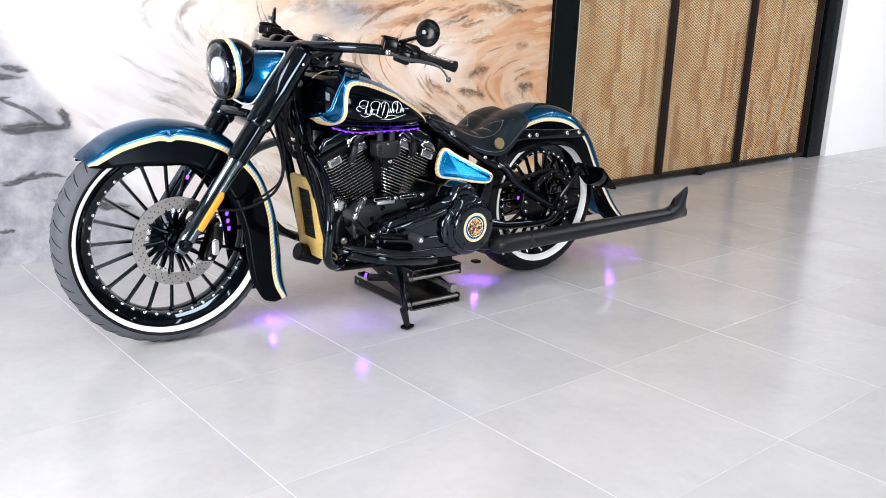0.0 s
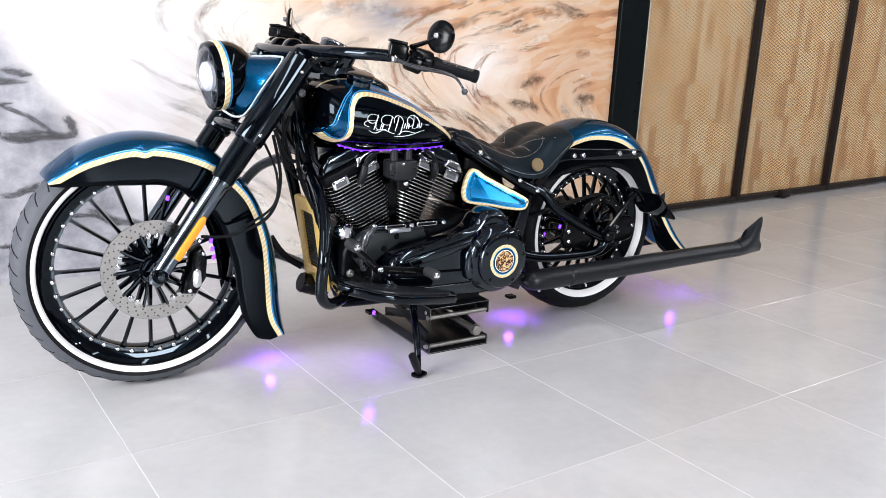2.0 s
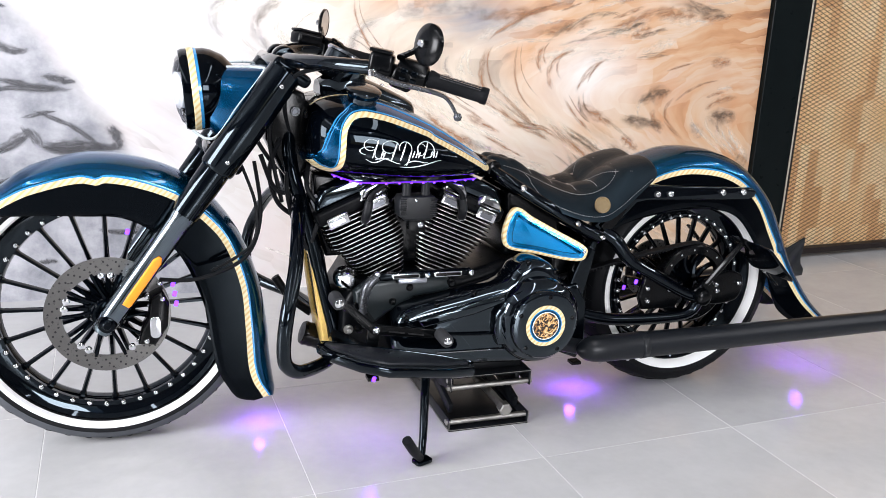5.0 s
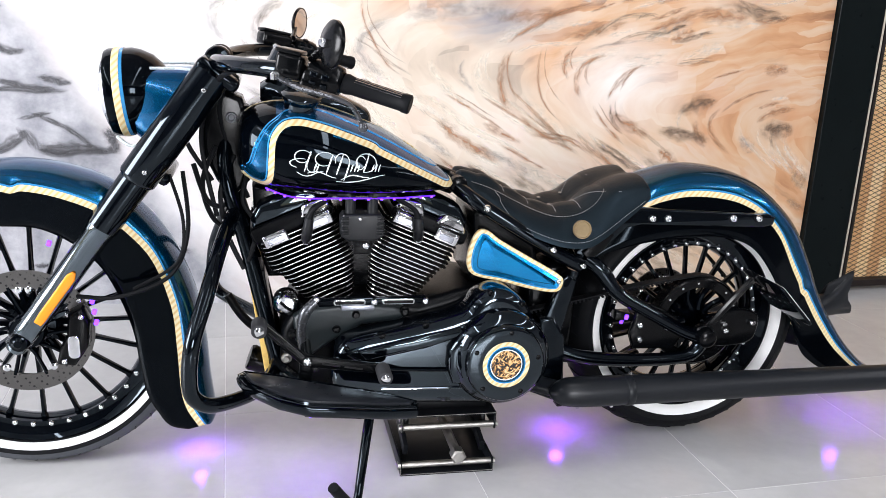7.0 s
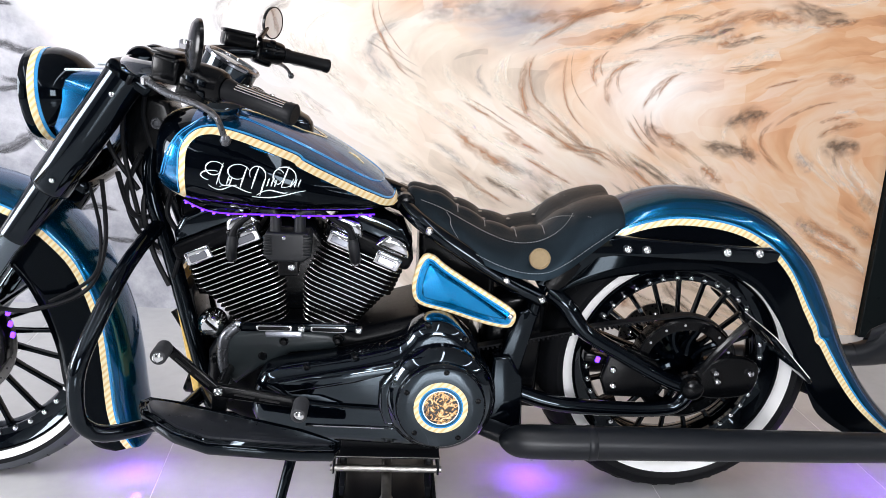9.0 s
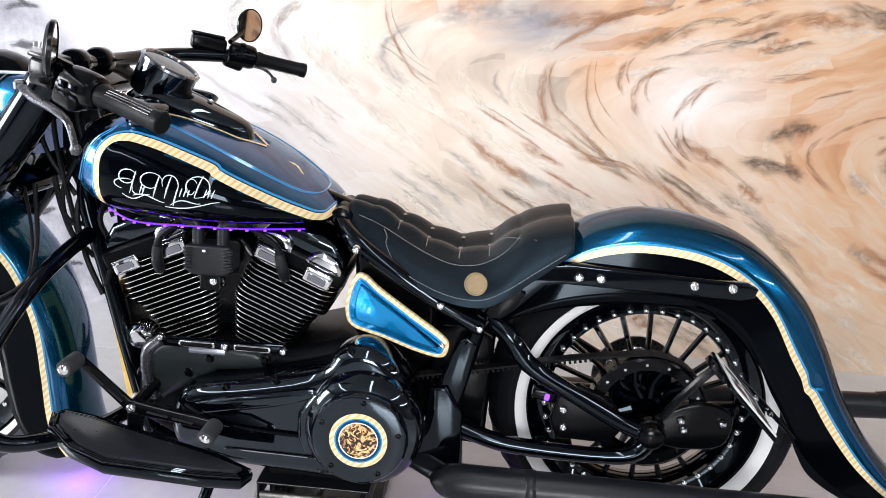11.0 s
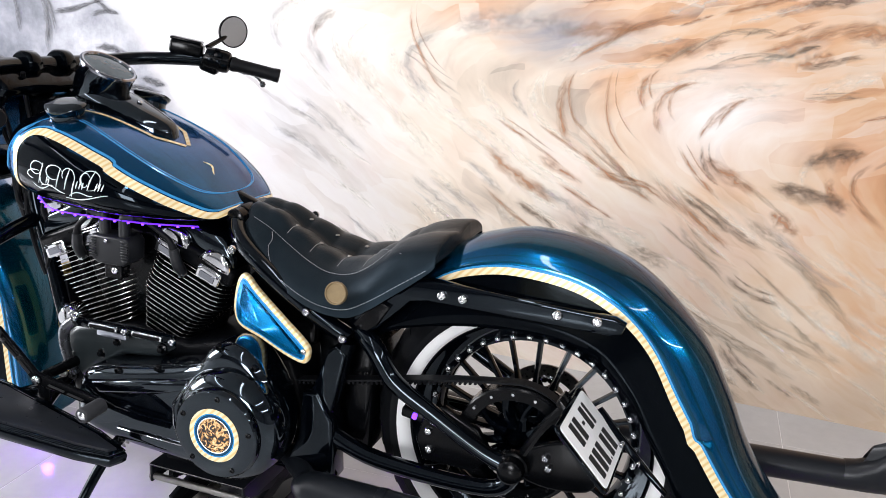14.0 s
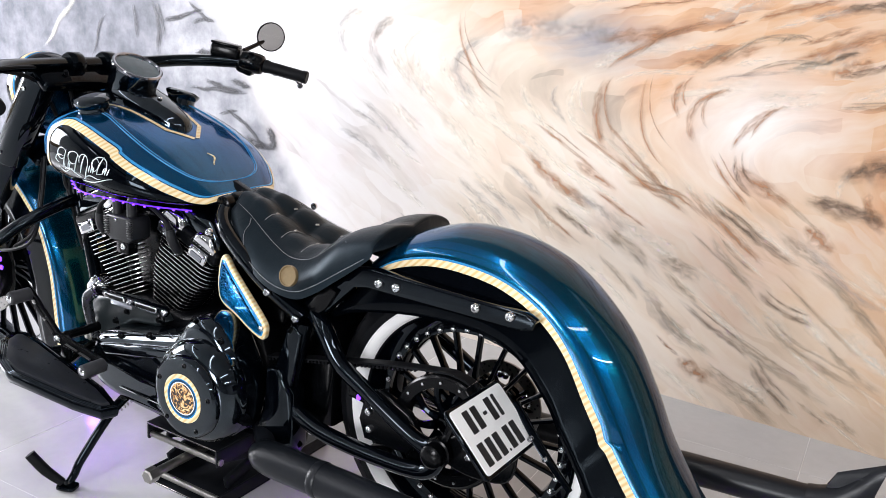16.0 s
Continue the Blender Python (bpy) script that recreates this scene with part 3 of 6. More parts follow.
def wood_material():
    k = Nodes("finger_jointed_wood")
    c = k.coords()
    turned = k.n("CombineXYZ", X=k.axis(2, c), Y=k.axis(0, c), Z=0.0).outputs[0]
    br = k.n("TexBrick", Vector=turned, Scale=1.0)
    for key, value in (("Color1", (0, 0, 0, 1)), ("Color2", (1, 1, 1, 1)), ("Mortar", (0.5, 0.5, 0.5, 1)), ("Mortar Size", 0.0004), ("Brick Width", 0.27), ("Row Height", 0.062)):
        br.inputs[key].default_value = value
    br.offset, br.squash = 0.37, 0.8
    grain = k.noise(k.coords((110, 1, 4)), 1.0, 5, 0.6, 0.1)
    tint = k.math("MULTIPLY_ADD", grain, 0.20, k.math("MULTIPLY_ADD", k.noise(k.coords((1.2, 1, 0.5)), 1.0, 3), 0.25, k.math("MULTIPLY", k.axis(0, br.outputs[0]), 0.50)))
    col = k.ramp(tint, (0.26, (0.70, 0.39, 0.17)), (0.40, (0.92, 0.60, 0.30)), (0.56, (0.98, 0.71, 0.40)), (0.8, (0.99, 0.79, 0.50)))
    col = k.mix(k.math("MULTIPLY", br.outputs[1], 0.5), col, (0.20, 0.11, 0.04))
    k.set(Base_Color=col, Roughness=0.5)
    k.bump(grain, 0.15, 0.001)
    return k.mat


WOOD = wood_material()
FRAME = plain("dark_brown_steel", (0.012, 0.008, 0.007), 0.5, 0.0, 0.3, 10, spec=0.2)


MESHSTEEL = plain("brown_mesh_steel", (0.055, 0.032, 0.019), 0.5, 0.0, 0.3, 10, spec=0.3)


def mesh_strands(w, h, z0):
    """Expanded steel: zigzag strands that meet in diamonds."""
    pw, ph, t = 0.046, 0.0205, 0.0011
    verts, faces = [], []
    cols, rows = int(w / pw), int(h / (ph / 1.0))

    def strand(p, q):
        d = (Vector(q) - Vector(p)).normalized()
        s = Vector((-d.z, 0, d.x)) * t
        i = len(verts)
        for e in (Vector(p), Vector(q)):
            for o in (s + Vector((0, -0.0012, 0)), s + Vector((0, 0.0012, 0)), -s + Vector((0, 0.0012, 0)), -s + Vector((0, -0.0012, 0))):
                verts.append(e + o)
        for a in range(4):
            faces.append((i + a, i + (a + 1) % 4, i + 4 + (a + 1) % 4, i + 4 + a))

    for r in range(rows):
        for c in range(cols):
            x, z = c * pw, z0 + r * ph
            strand((x, 0, z + ph / 2), (x + pw / 2, 0, z + ph))
            strand((x + pw / 2, 0, z + ph), (x + pw, 0, z + ph / 2))
            strand((x, 0, z + ph / 2), (x + pw / 2, 0, z))
            strand((x + pw / 2, 0, z), (x + pw, 0, z + ph / 2))
    me = bpy.data.meshes.new("expanded_mesh")
    me.from_pydata(verts, [], faces)
    me.materials.append(MESHSTEEL)
    return me


def mesh_door(x0, x1, first):
    door = tagged(new("mesh_door"), "wooden door panel behind black expanded steel mesh", "door", "mesh doors in a row", "structure")
    door.matrix_world = DOOR_M @ pose(x0, 0, 0)
    w = x1 - x0
    b = bm_new()
    box(b, (w / 2, 0.06, 1.26), (w - 0.004, 0.04, 2.46), bevel=0.002)
    part("wood_panel", b, WOOD, door, "light finger-jointed wooden panel", smooth=False)
    for name, c, s in (("stile", (0.0075, 0, 1.26), (0.015, 0.05, 2.48)), ("stile", (w - 0.0075, 0, 1.26), (0.015, 0.05, 2.48)), ("bottom_rail", (w / 2, 0.001, 0.036), (w - 0.032, 0.046, 0.03)), ("top_rail", (w / 2, 0.001, 2.48), (w - 0.032, 0.046, 0.03))):
        b = bm_new()
        box(b, c, s, bevel=0.002)
        part(name, b, FRAME, door, smooth=False)
    me = mesh_strands(w - 0.024, 2.42, 0.05)
    ob = new("expanded_mesh", me)
    ob.parent = door
    ob.location = (0.013, 0.012, 0)
    ob["kind"] = "stuff"
    if first:
        b = bm_new()
        box(b, (0.52, -0.03, 0.035), (0.085, 0.05, 0.05), bevel=0.004)
        lathe(b, [(0.0, -0.012), (0.02, -0.012), (0.022, 0), (0.02, 0.012), (0, 0.012)], pose(0.52, -0.035, 0.022, 90), 16)
        part("roller_foot", b, FRAME, door, "black roller bracket at the floor")
    return door


SLOPE = 1.0 / math.cos(radians(TILT_DOOR))
mesh_door(0.06 * SLOPE, 1.125 * SLOPE, False)
mesh_door(1.13 * SLOPE, 2.22 * SLOPE, True)
mesh_door(2.225 * SLOPE, 3.36 * SLOPE, False)
b = bm_new()
box(b, (3.54 * SLOPE, 0.03, 1.6), (0.26, 0.14, 3.2), bevel=0.004)
p2 = part("steel_post", b, POSTPAINT, None, smooth=False)
p2.matrix_world = DOOR_M
tagged(p2, "tall black steel post at the end of the doors", "post", kind="structure")

# ---- floor ----
b = bm_new()
box(b, (2.3, -2.5, -0.0506), (14.4, 11.4, 0.1), bevel=0)
floor = tagged(part("floor", b, GROUT, smooth=False), "floor of large polished grey porcelain tiles with pale joints", "floor", kind="structure")
PITCH, JOINT, CROSS_JOINT, TURN_TILE = 0.6, 0.0026, 0.0012, 4.2
b = bm_new()
box(b, (0, 0, -0.006), (PITCH - JOINT, PITCH - CROSS_JOINT, 0.012), bevel=0.0004, seg=1)
first_tile = part("tile", b, TILE, floor, smooth=False)
tile_rest = []
TM = pose(0, 0, 0, 0, 0, TURN_TILE)
U0, V0 = 0.432 + PITCH / 2, -0.445 + PITCH / 2
made = 0
for i in range(-9, 16):
    for j in range(-13, 5):
        m = TM @ pose(U0 + i * PITCH, V0 + j * PITCH, 0.0)
        p = m.translation
        if not (-4.6 < p.x < 9.4 and -7.0 < p.y < 1.75):
            continue
        near = -1.2 < p.x < 5.2 and -2.9 < p.y
        if near:
            if made == 0:
                first_tile.matrix_basis = m
            else:
                share(first_tile, "tile", m, floor)
            made += 1
        else:
            tile_rest.append(m)
b = bm_new()
for m in tile_rest:
    h = (PITCH - JOINT) / 2
    q = [m @ Vector((sx * h, sy * h, 0)) for sx, sy in ((-1, -1), (1, -1), (1, 1), (-1, 1))]
    b.faces.new([b.verts.new(v) for v in q])
rest = part("far_tiles", b, TILE, floor, smooth=False)
rest["kind"] = "stuff"

# ---- the motorcycle ----
bike = tagged(new("motorcycle"), "black and candy-blue custom cruiser motorcycle with whitewall tyres", "motorcycle")
bike.matrix_world = pose(0, 0, 0, 0, 0, 1.8)


def wheel(name, x, z, r, half, ww_out, ww_in, rim_r, bolts_r, spokes, hub_r, label, tread):
    """A tubeless cast wheel: rim with a bolt ring, tapered spokes, hub, tyre and whitewall."""
    a = axle(x, z)
    b = bm_new()
    w = half * 0.72
    prof = [(ww_in, -w), (ww_in - 0.004, -w - 0.004), (ww_in - 0.012, -w + 0.002), (rim_r + 0.012, -w * 0.72), (rim_r, -w * 0.5), (rim_r - 0.006, 0), (rim_r, w * 0.5), (rim_r + 0.012, w * 0.72), (ww_in - 0.012, w - 0.002), (ww_in - 0.004, w + 0.004), (ww_in, w), (ww_in - 0.002, 0)]
    lathe(b, prof, a, 72, closed=True)
    rim = part(name, b, FORKPAINT, bike, label)
    # tyre
    b = bm_new()
    prof = []
    for i in range(25):
        t = -1 + 2 * i / 24
        yy = half * math.copysign(min(1.0, abs(t) * 1.0), t)
        prof.append((r - 0.36 * half * abs(t) ** 2.6 - 0.012 * max(0, abs(t) - 0.93) / 0.07, yy))
    sidew = [(ww_out + (r - ww_out) * 0.25, half * 1.02), (ww_out + 0.002, half * 0.985)]
    full = [(ww_in + 0.0, -w), (ww_in + 0.004, -half * 0.80), (ww_out, -half * 0.97)] + [(q, -y) for q, y in reversed(sidew)] + prof + sidew + [(ww_out, half * 0.97), (ww_in + 0.004, half * 0.80), (ww_in, w)]
    n = len(full)
    lathe(b, full, a, 96, mi=lambda i, j: 1 if 5 <= i < n - 6 else 0)
    part("tyre", b, [RUBBER, tread], rim, "black road tyre")
    # tread grooves
    b = bm_new()
    for i in range(44):
        t0 = 2 * math.pi * i / 44
        for sg in (-1, 1):
            pts = []
            for s in range(5):
                f = 0.12 + 0.74 * s / 4
                ang = t0 + sg * 0.02 + (0.10 * f if sg > 0 else 0.10 * f + 0.07)
                rr = r - 0.36 * half * f ** 2.6 + 0.0004
                pts.append((a @ Vector((rr * math.cos(ang), rr * math.sin(ang), sg * half * f))))
            tube(b, pts, 0.0016, 4, k=1)
    tr = part("tread_pattern", b, RUBBER, rim, "dark curved tread grooves")
    tr["kind"] = "stuff"
    for sg, nm in ((1, "whitewall"), (-1, "whitewall")):
        b = bm_new()
        lathe(b, [(ww_in + 0.003, sg * half * 0.79), (ww_in + 0.004, sg * (half * 0.80 + 0.002)), ((ww_in + ww_out) / 2, sg * (half * 0.91 + 0.003)), (ww_out, sg * (half * 0.97 + 0.002)), (ww_out + 0.001, sg * half * 0.965)], a, 96)
        part(nm, b, WHITEWALL, rim, "white sidewall band")
    # hub
    b = bm_new()
    lathe(b, [(0, half * 0.95), (hub_r * 0.45, half * 0.95), (hub_r * 0.5, half * 0.7), (hub_r * 0.95, half * 0.6), (hub_r, half * 0.45), (hub_r * 0.8, 0), (hub_r, -half * 0.45), (hub_r * 0.95, -half * 0.6), (0, -half * 0.7)], a, 40)
    part("hub", b, BLACK, rim)
    # spokes share one mesh
    b = bm_new()
    rows = []
    for f, (ww, tt) in zip((0, 0.06, 0.5, 0.92, 1.0), ((0.012, 0.016), (0.009, 0.013), (0.006, 0.009), (0.0065, 0.009), (0.012, 0.012))):
        rr = hub_r * 0.85 + (rim_r + 0.004 - hub_r * 0.85) * f
        rows.append([Vector((rr, ww * c, half * 0.30 * (1 - f) + half * 0.12 + tt * s)) for c, s in ((-0.5, -1), (0.5, -1), (1, 0), (0.5, 1), (-0.5, 1), (-1, 0))])
    add_grid(b, rows, closed=True, cap=True)
    sp = part("spoke", b, BLACK, rim, angle=60)
    sp.matrix_basis = a
    for i in range(1, spokes):
        share(sp, "spoke", a @ pose(0, 0, 0, 0, 0, 360 * i / spokes), rim)
    # rim bolts
    b = bm_new()
    lathe(b, [(0, 0.006), (0.0042, 0.0052), (0.0066, 0.0030), (0.0071, 0)], Matrix(), 8)
    bo = part("rim_bolt", b, CHROME, rim)
    ym = w * 0.72 + 0.001
    k = spokes * 2
    for i in range(k):
        m = a @ pose(0, 0, 0, 0, 0, 360 * (i + 0.5) / k) @ pose(bolts_r, 0, ym)
        if i == 0:
            bo.matrix_basis = m
        else:
            share(bo, "rim_bolt", m, rim)
    b = bm_new()
    lathe(b, [(bolts_r - 0.007, ym - 0.012), (bolts_r - 0.007, ym), (bolts_r + 0.007, ym), (ww_in - 0.010, w - 0.001)], a, 72)
    part("bolt_flange", b, FORKPAINT, rim)
    return rim


FX, FZ = 0.010, 0.357
RX, RZ = 1.647, 0.331
front_wheel = wheel("front_wheel", FX, FZ, FZ, 0.062, 0.313, 0.296, 0.252, 0.2585, 20, 0.058, "tall black spoked front wheel with whitewall tyre", LIT_TREAD)
# The rear tread takes the darker rubber colour, since it stands in shade.
rear_wheel = wheel("rear_wheel", RX, RZ, RZ, 0.082, 0.272, 0.245, 0.200, 0.209, 20, 0.075, "black spoked rear wheel with whitewall tyre", RUBBER)


def brake_disc(x, z, y, r_out, r_in, parent, holes=60):
    b = bm_new()
    a = axle(x, z, y)
    lathe(b, [(r_in, -0.0025), (r_in, 0.0025), (r_out, 0.0025), (r_out, -0.0025)], a, 72, closed=True)
    d = part("brake_disc", b, DISC, parent, "drilled steel brake disc", angle=30)
    b = bm_new()
    for i in range(holes):
        rr = r_in + (r_out - r_in) * (0.28, 0.52, 0.76)[i % 3]
        lathe(b, [(0, 0.0028), (0.0027, 0.0028), (0.0027, 0.0022)], a @ pose(0, 0, 0, 0, 0, 360 * i / holes) @ pose(rr, 0, 0), 7)
    part("drill_holes", b, INK, d, "rows of small dark holes")["kind"] = "stuff"
    b = bm_new()
    lathe(b, [(0.024, -0.004), (0.024, 0.012), (0.036, 0.012), (0.042, 0.004), (0.042, -0.004)], a, 32)
    part("disc_carrier", b, BLACK, d)
    arm = None
    for i in range(10):
        m = a @ pose(0, 0, 0, 0, 0, 36 * i)
        if arm is None:
            b = bm_new()
            tube(b, [(0.03, -0.012, 0), (r_in * 0.6, -0.004, 0), (r_in + 0.006, 0.0, 0)], [0.006, 0.0045, 0.005], 6, k=3)
            arm = part("carrier_arm", b, BLACK, d)
            arm.matrix_basis = m
        else:
            share(arm, "carrier_arm", m, d)
    but = None
    for i in range(5):
        for s in (-6, 6):
            m = a @ pose(0, 0, 0, 0, 0, 72 * i + 18 + s) @ pose(r_in - 0.004, 0, 0)
            if but is None:
                b = bm_new()
                lathe(b, [(0, 0.006), (0.0055, 0.006), (0.0085, 0.004), (0.009, -0.001)], Matrix(), 10)
                but = part("disc_button", b, CHROME, d, "chrome floating disc button")
                but.matrix_basis = m
            else:
                share(but, "disc_button", m, d)
    return d


brake_disc(FX, FZ, -0.088, 0.144, 0.104, front_wheel, 90)
brake_disc(RX, RZ, 0.10, 0.098, 0.070, rear_wheel)


def fender(name, stations, w, label, flare=-0.02, cusp=(0.0, 0.0)):
    """A full mudguard. Each station: crown (x, z), shoulder (x, z) where the stripe runs, lower edge (x, z), half width factor.
    The stripe has one small tooth towards the lower edge at cusp (station, depth)."""
    st = spline(stations, 12)
    ph = [0, 14, 28, 40, 50, 58, 64, 67, 72, 78, 84, 88]
    rows = []
    for i, s in enumerate(st):
        T, S_, E, k = np.array(s[0:2]), np.array(s[2:4]), np.array(s[4:6]), s[6]
        u = i / 12 - cusp[0]
        tooth = (E - S_) / (np.linalg.norm(E - S_) + 1e-9) * cusp[1] * (max(0.0, 1 + u / 0.30) if u < 0 else max(0.0, 1 - u / 0.16))
        half = []
        for p in ph:
            a = radians(p)
            yy = w * k * math.sin(a) ** 0.9
            q = S_ + (T - S_) * math.cos(a) ** 1.15 + (tooth if p > 70 else 0)
            half.append((q[0], -yy, q[1]))
        d = E - S_
        ln = np.linalg.norm(d) + 1e-9
        for f in (0.0, min(0.45, 0.0035 / ln), min(0.6, 0.0185 / ln), min(0.75, 0.021 / ln), 0.8, 1.0):
            q = S_ + d * f + tooth * (1 - f)
            half.append((q[0], -w * k * (1.0 + flare * f), q[1]))
        rows.append(half)

    def pick(j):
        n = len(ph)
        if j < 4: return 1
        if j < 6: return 0
        if j == 6: return 1
        if j < n - 1: return 0 if j != 9 else 1
        if j == n - 1: return 3
        if j == n: return 3
        if j == n + 1: return 2
        return 4

    b = bm_new()
    full, idx = [], []
    m = len(rows[0])
    for r in rows:
        full.append([(x, -y, z) for x, y, z in reversed(r[1:])] + r)
    cols = [pick(j) for j in range(m - 1)]
    cols = list(reversed(cols)) + cols
    add_grid(b, full, lambda i, j: cols[j])
    bmesh.ops.recalc_face_normals(b, faces=b.faces)
    ob = part(name, b, [BLUE, NAVY, LEAF, SKYLINE, SKIRT], bike, label, angle=50)
    so = ob.modifiers.new("thickness", "SOLIDIFY")
    so.thickness, so.offset = 0.004, -1
    return ob


fender("front_fender", [
    (-0.250, 0.624, -0.246, 0.620, -0.240, 0.608, 0.80),
    (-0.238, 0.642, -0.226, 0.632, -0.214, 0.606, 0.90),
    (-0.205, 0.669, -0.192, 0.652, -0.180, 0.606, 0.97),
    (-0.150, 0.706, -0.138, 0.676, -0.120, 0.606, 1.0),
    (-0.039, 0.736, -0.035, 0.699, -0.030, 0.602, 1.0),
    (0.073, 0.730, 0.069, 0.692, 0.050, 0.596, 1.0),
    (0.190, 0.690, 0.180, 0.652, 0.120, 0.560, 1.0),
    (0.270, 0.618, 0.250, 0.596, 0.175, 0.505, 1.0),
    (0.330, 0.530, 0.300, 0.530, 0.212, 0.430, 1.0),
    (0.375, 0.410, 0.338, 0.420, 0.238, 0.345, 1.0),
    (0.394, 0.300, 0.350, 0.310, 0.248, 0.265, 1.0),
    (0.402, 0.200, 0.357, 0.200, 0.262, 0.190, 1.0),
    (0.409, 0.140, 0.368, 0.152, 0.284, 0.143, 1.0),
    (0.414, 0.104, 0.386, 0.118, 0.310, 0.106, 0.99),
    (0.412, 0.094, 0.394, 0.104, 0.352, 0.092, 0.96),
], 0.092, "candy-blue front fender with gold leaf stripe and black skirt", cusp=(4.36, 0.009))

fender("rear_fender", [
    (1.320, 0.560, 1.330, 0.540, 1.318, 0.500, 0.98),
    (1.395, 0.640, 1.405, 0.610, 1.365, 0.530, 0.98),
    (1.474, 0.703, 1.465, 0.657, 1.430, 0.552, 1.0),
    (1.535, 0.730, 1.530, 0.684, 1.500, 0.566, 1.0),
    (1.615, 0.746, 1.612, 0.696, 1.580, 0.575, 1.0),
    (1.725, 0.735, 1.717, 0.685, 1.700, 0.573, 1.0),
    (1.835, 0.690, 1.802, 0.648, 1.780, 0.545, 1.0),
    (1.945, 0.592, 1.866, 0.588, 1.845, 0.475, 1.0),
    (2.008, 0.490, 1.925, 0.495, 1.880, 0.415, 1.0),
    (2.055, 0.390, 1.975, 0.418, 1.920, 0.350, 1.0),
    (2.105, 0.312, 2.030, 0.338, 1.950, 0.285, 1.0),
    (2.165, 0.240, 2.095, 0.258, 1.985, 0.235, 1.0),
    (2.225, 0.185, 2.165, 0.197, 2.060, 0.190, 1.0),
    (2.258, 0.165, 2.205, 0.178, 2.140, 0.170, 0.96),
], 0.102, "long candy-blue rear fender with gold leaf stripe", 0.2, cusp=(8.80, 0.008))

# ---- fork, headlamp, bars ----
FD = Vector((0.40, 0, 0.56)).normalized()
FROT = math.degrees(math.atan2(0.40, 0.56))
FORK_Y = 0.140


def fork_leg(sg):
    y = FORK_Y * sg
    m = pose(FX, y, FZ, 0, FROT, 0)
    b = bm_new()
    lathe(b, [(0, -0.03), (0.018, -0.03), (0.024, -0.02), (0.026, 0.03), (0.027, 0.10), (0.029, 0.295), (0.031, 0.30), (0.031, 0.325)], m, 28)
    leg = part("fork_leg", b, SLIDER, bike, "gloss black fork slider with bright reflections")
    b = bm_new()
    lathe(b, [(0.026, 0.312), (0.0340, 0.314), (0.0355, 0.440), (0.040, 0.444), (0.042, 0.450), (0.042, 0.60), (0.041, 0.725), (0.030, 0.735), (0.0, 0.738)], m, 32)
    part("fork_cover", b, FORKPAINT, leg, "gloss black upper fork cover")
    b = bm_new()
    lathe(b, [(0, 0.034), (0.008, 0.034), (0.011, 0.030), (0.018, 0.028), (0.022, 0.02), (0.024, 0.0)], pose(FX, y, FZ, 90 if sg < 0 else -90), 18)
    part("axle_clamp", b, BLACK, leg)
    for h, s in ((0.475, 0.041), (0.69, 0.0405)):
        p = m @ Vector((0.006, s * sg, h))
        bolt("cover_bolt", leg, p, 0.006, 0.005, CHROME, (90 if sg < 0 else -90, 0, 0))
    return leg


leg_l = fork_leg(-1)
leg_r = fork_leg(1)
b = bm_new()
m = pose(FX, -FORK_Y, FZ, 0, FROT, 0)
o = [(-0.0085, 0.062), (0.0085, 0.062), (0.0105, 0.072), (0.0105, 0.190), (0.004, 0.203), (-0.004, 0.203), (-0.0105, 0.190), (-0.0105, 0.085)]
slab(b, [(p[0] + 0.008, p[1]) for p in o], -0.034, -0.024, 0.004, m=m)
part("reflector", b, AMBER, leg_l, "amber side reflector")

# triple clamps
for h, hw in ((0.725, 0.17), (0.46, 0.105)):
    b = bm_new()
    c = Vector((FX, 0, FZ)) + FD * h
    box(b, c + Vector((0.012, 0, 0.0)), (0.10, hw * 2, 0.03), (0, FROT, 0), 0.012, seg=3)
    part("triple_clamp", b, BLACK, bike, "black fork yoke")
b = bm_new()
st = Vector((0.475, 0, 0.83))
tube(b, [Vector((0.505, 0, 0.70)), Vector((0.445, 0, 0.80)), Vector((0.40, 0, 0.93))], 0.036, 20, k=4)
part("steering_head", b, SATIN, bike)

# headlamp
HX, HZ = 0.238, 0.892
HM = pose(HX, 0, HZ, 0, -90 - 5, 0) @ Matrix.Scale(1.01, 4)
b = bm_new()
lathe(b, [(0.094, 0.012), (0.096, 0.0), (0.096, -0.022), (0.091, -0.040), (0.078, -0.065), (0.055, -0.086), (0.03, -0.097), (0, -0.100)], HM, 48)
head = part("headlamp", b, BLACK, bike, "round black headlamp with gold leaf ring")
b = bm_new()
lathe(b, [(0.0955, 0.000), (0.0985, 0.002), (0.0985, 0.015), (0.095, 0.018)], HM, 48)
part("leaf_ring", b, LEAF, head)
b = bm_new()
lathe(b, [(0.0955, -0.006), (0.0972, -0.005), (0.0975, 0.002)], HM, 48)
part("blue_line", b, SKYLINE, head)
b = bm_new()
lathe(b, [(0.0965, 0.016), (0.0965, 0.028), (0.093, 0.036), (0.086, 0.037), (0.078, 0.028)], HM, 48)
part("bezel", b, BLACK, head)
b = bm_new()
lathe(b, [(0.081, 0.020), (0.070, 0.006), (0.04, -0.012), (0.0, -0.018)], HM, 40)
part("reflector_bowl", b, DARKCHROME, head, "dark lamp reflector")
b = bm_new()
lathe(b, [(0.034, 0.010), (0.036, 0.020), (0.030, 0.028), (0.0, 0.034)], HM, 30)
part("lamp_core", b, plain("silver_reflector", (0.80, 0.82, 0.86), 0.22, 0.4, 0.15, 90), head, "bright silver lamp core")
b = bm_new()
lathe(b, [(0.022, 0.0), (0.030, 0.016), (0.026, 0.022), (0.0, 0.026)], HM, 30)
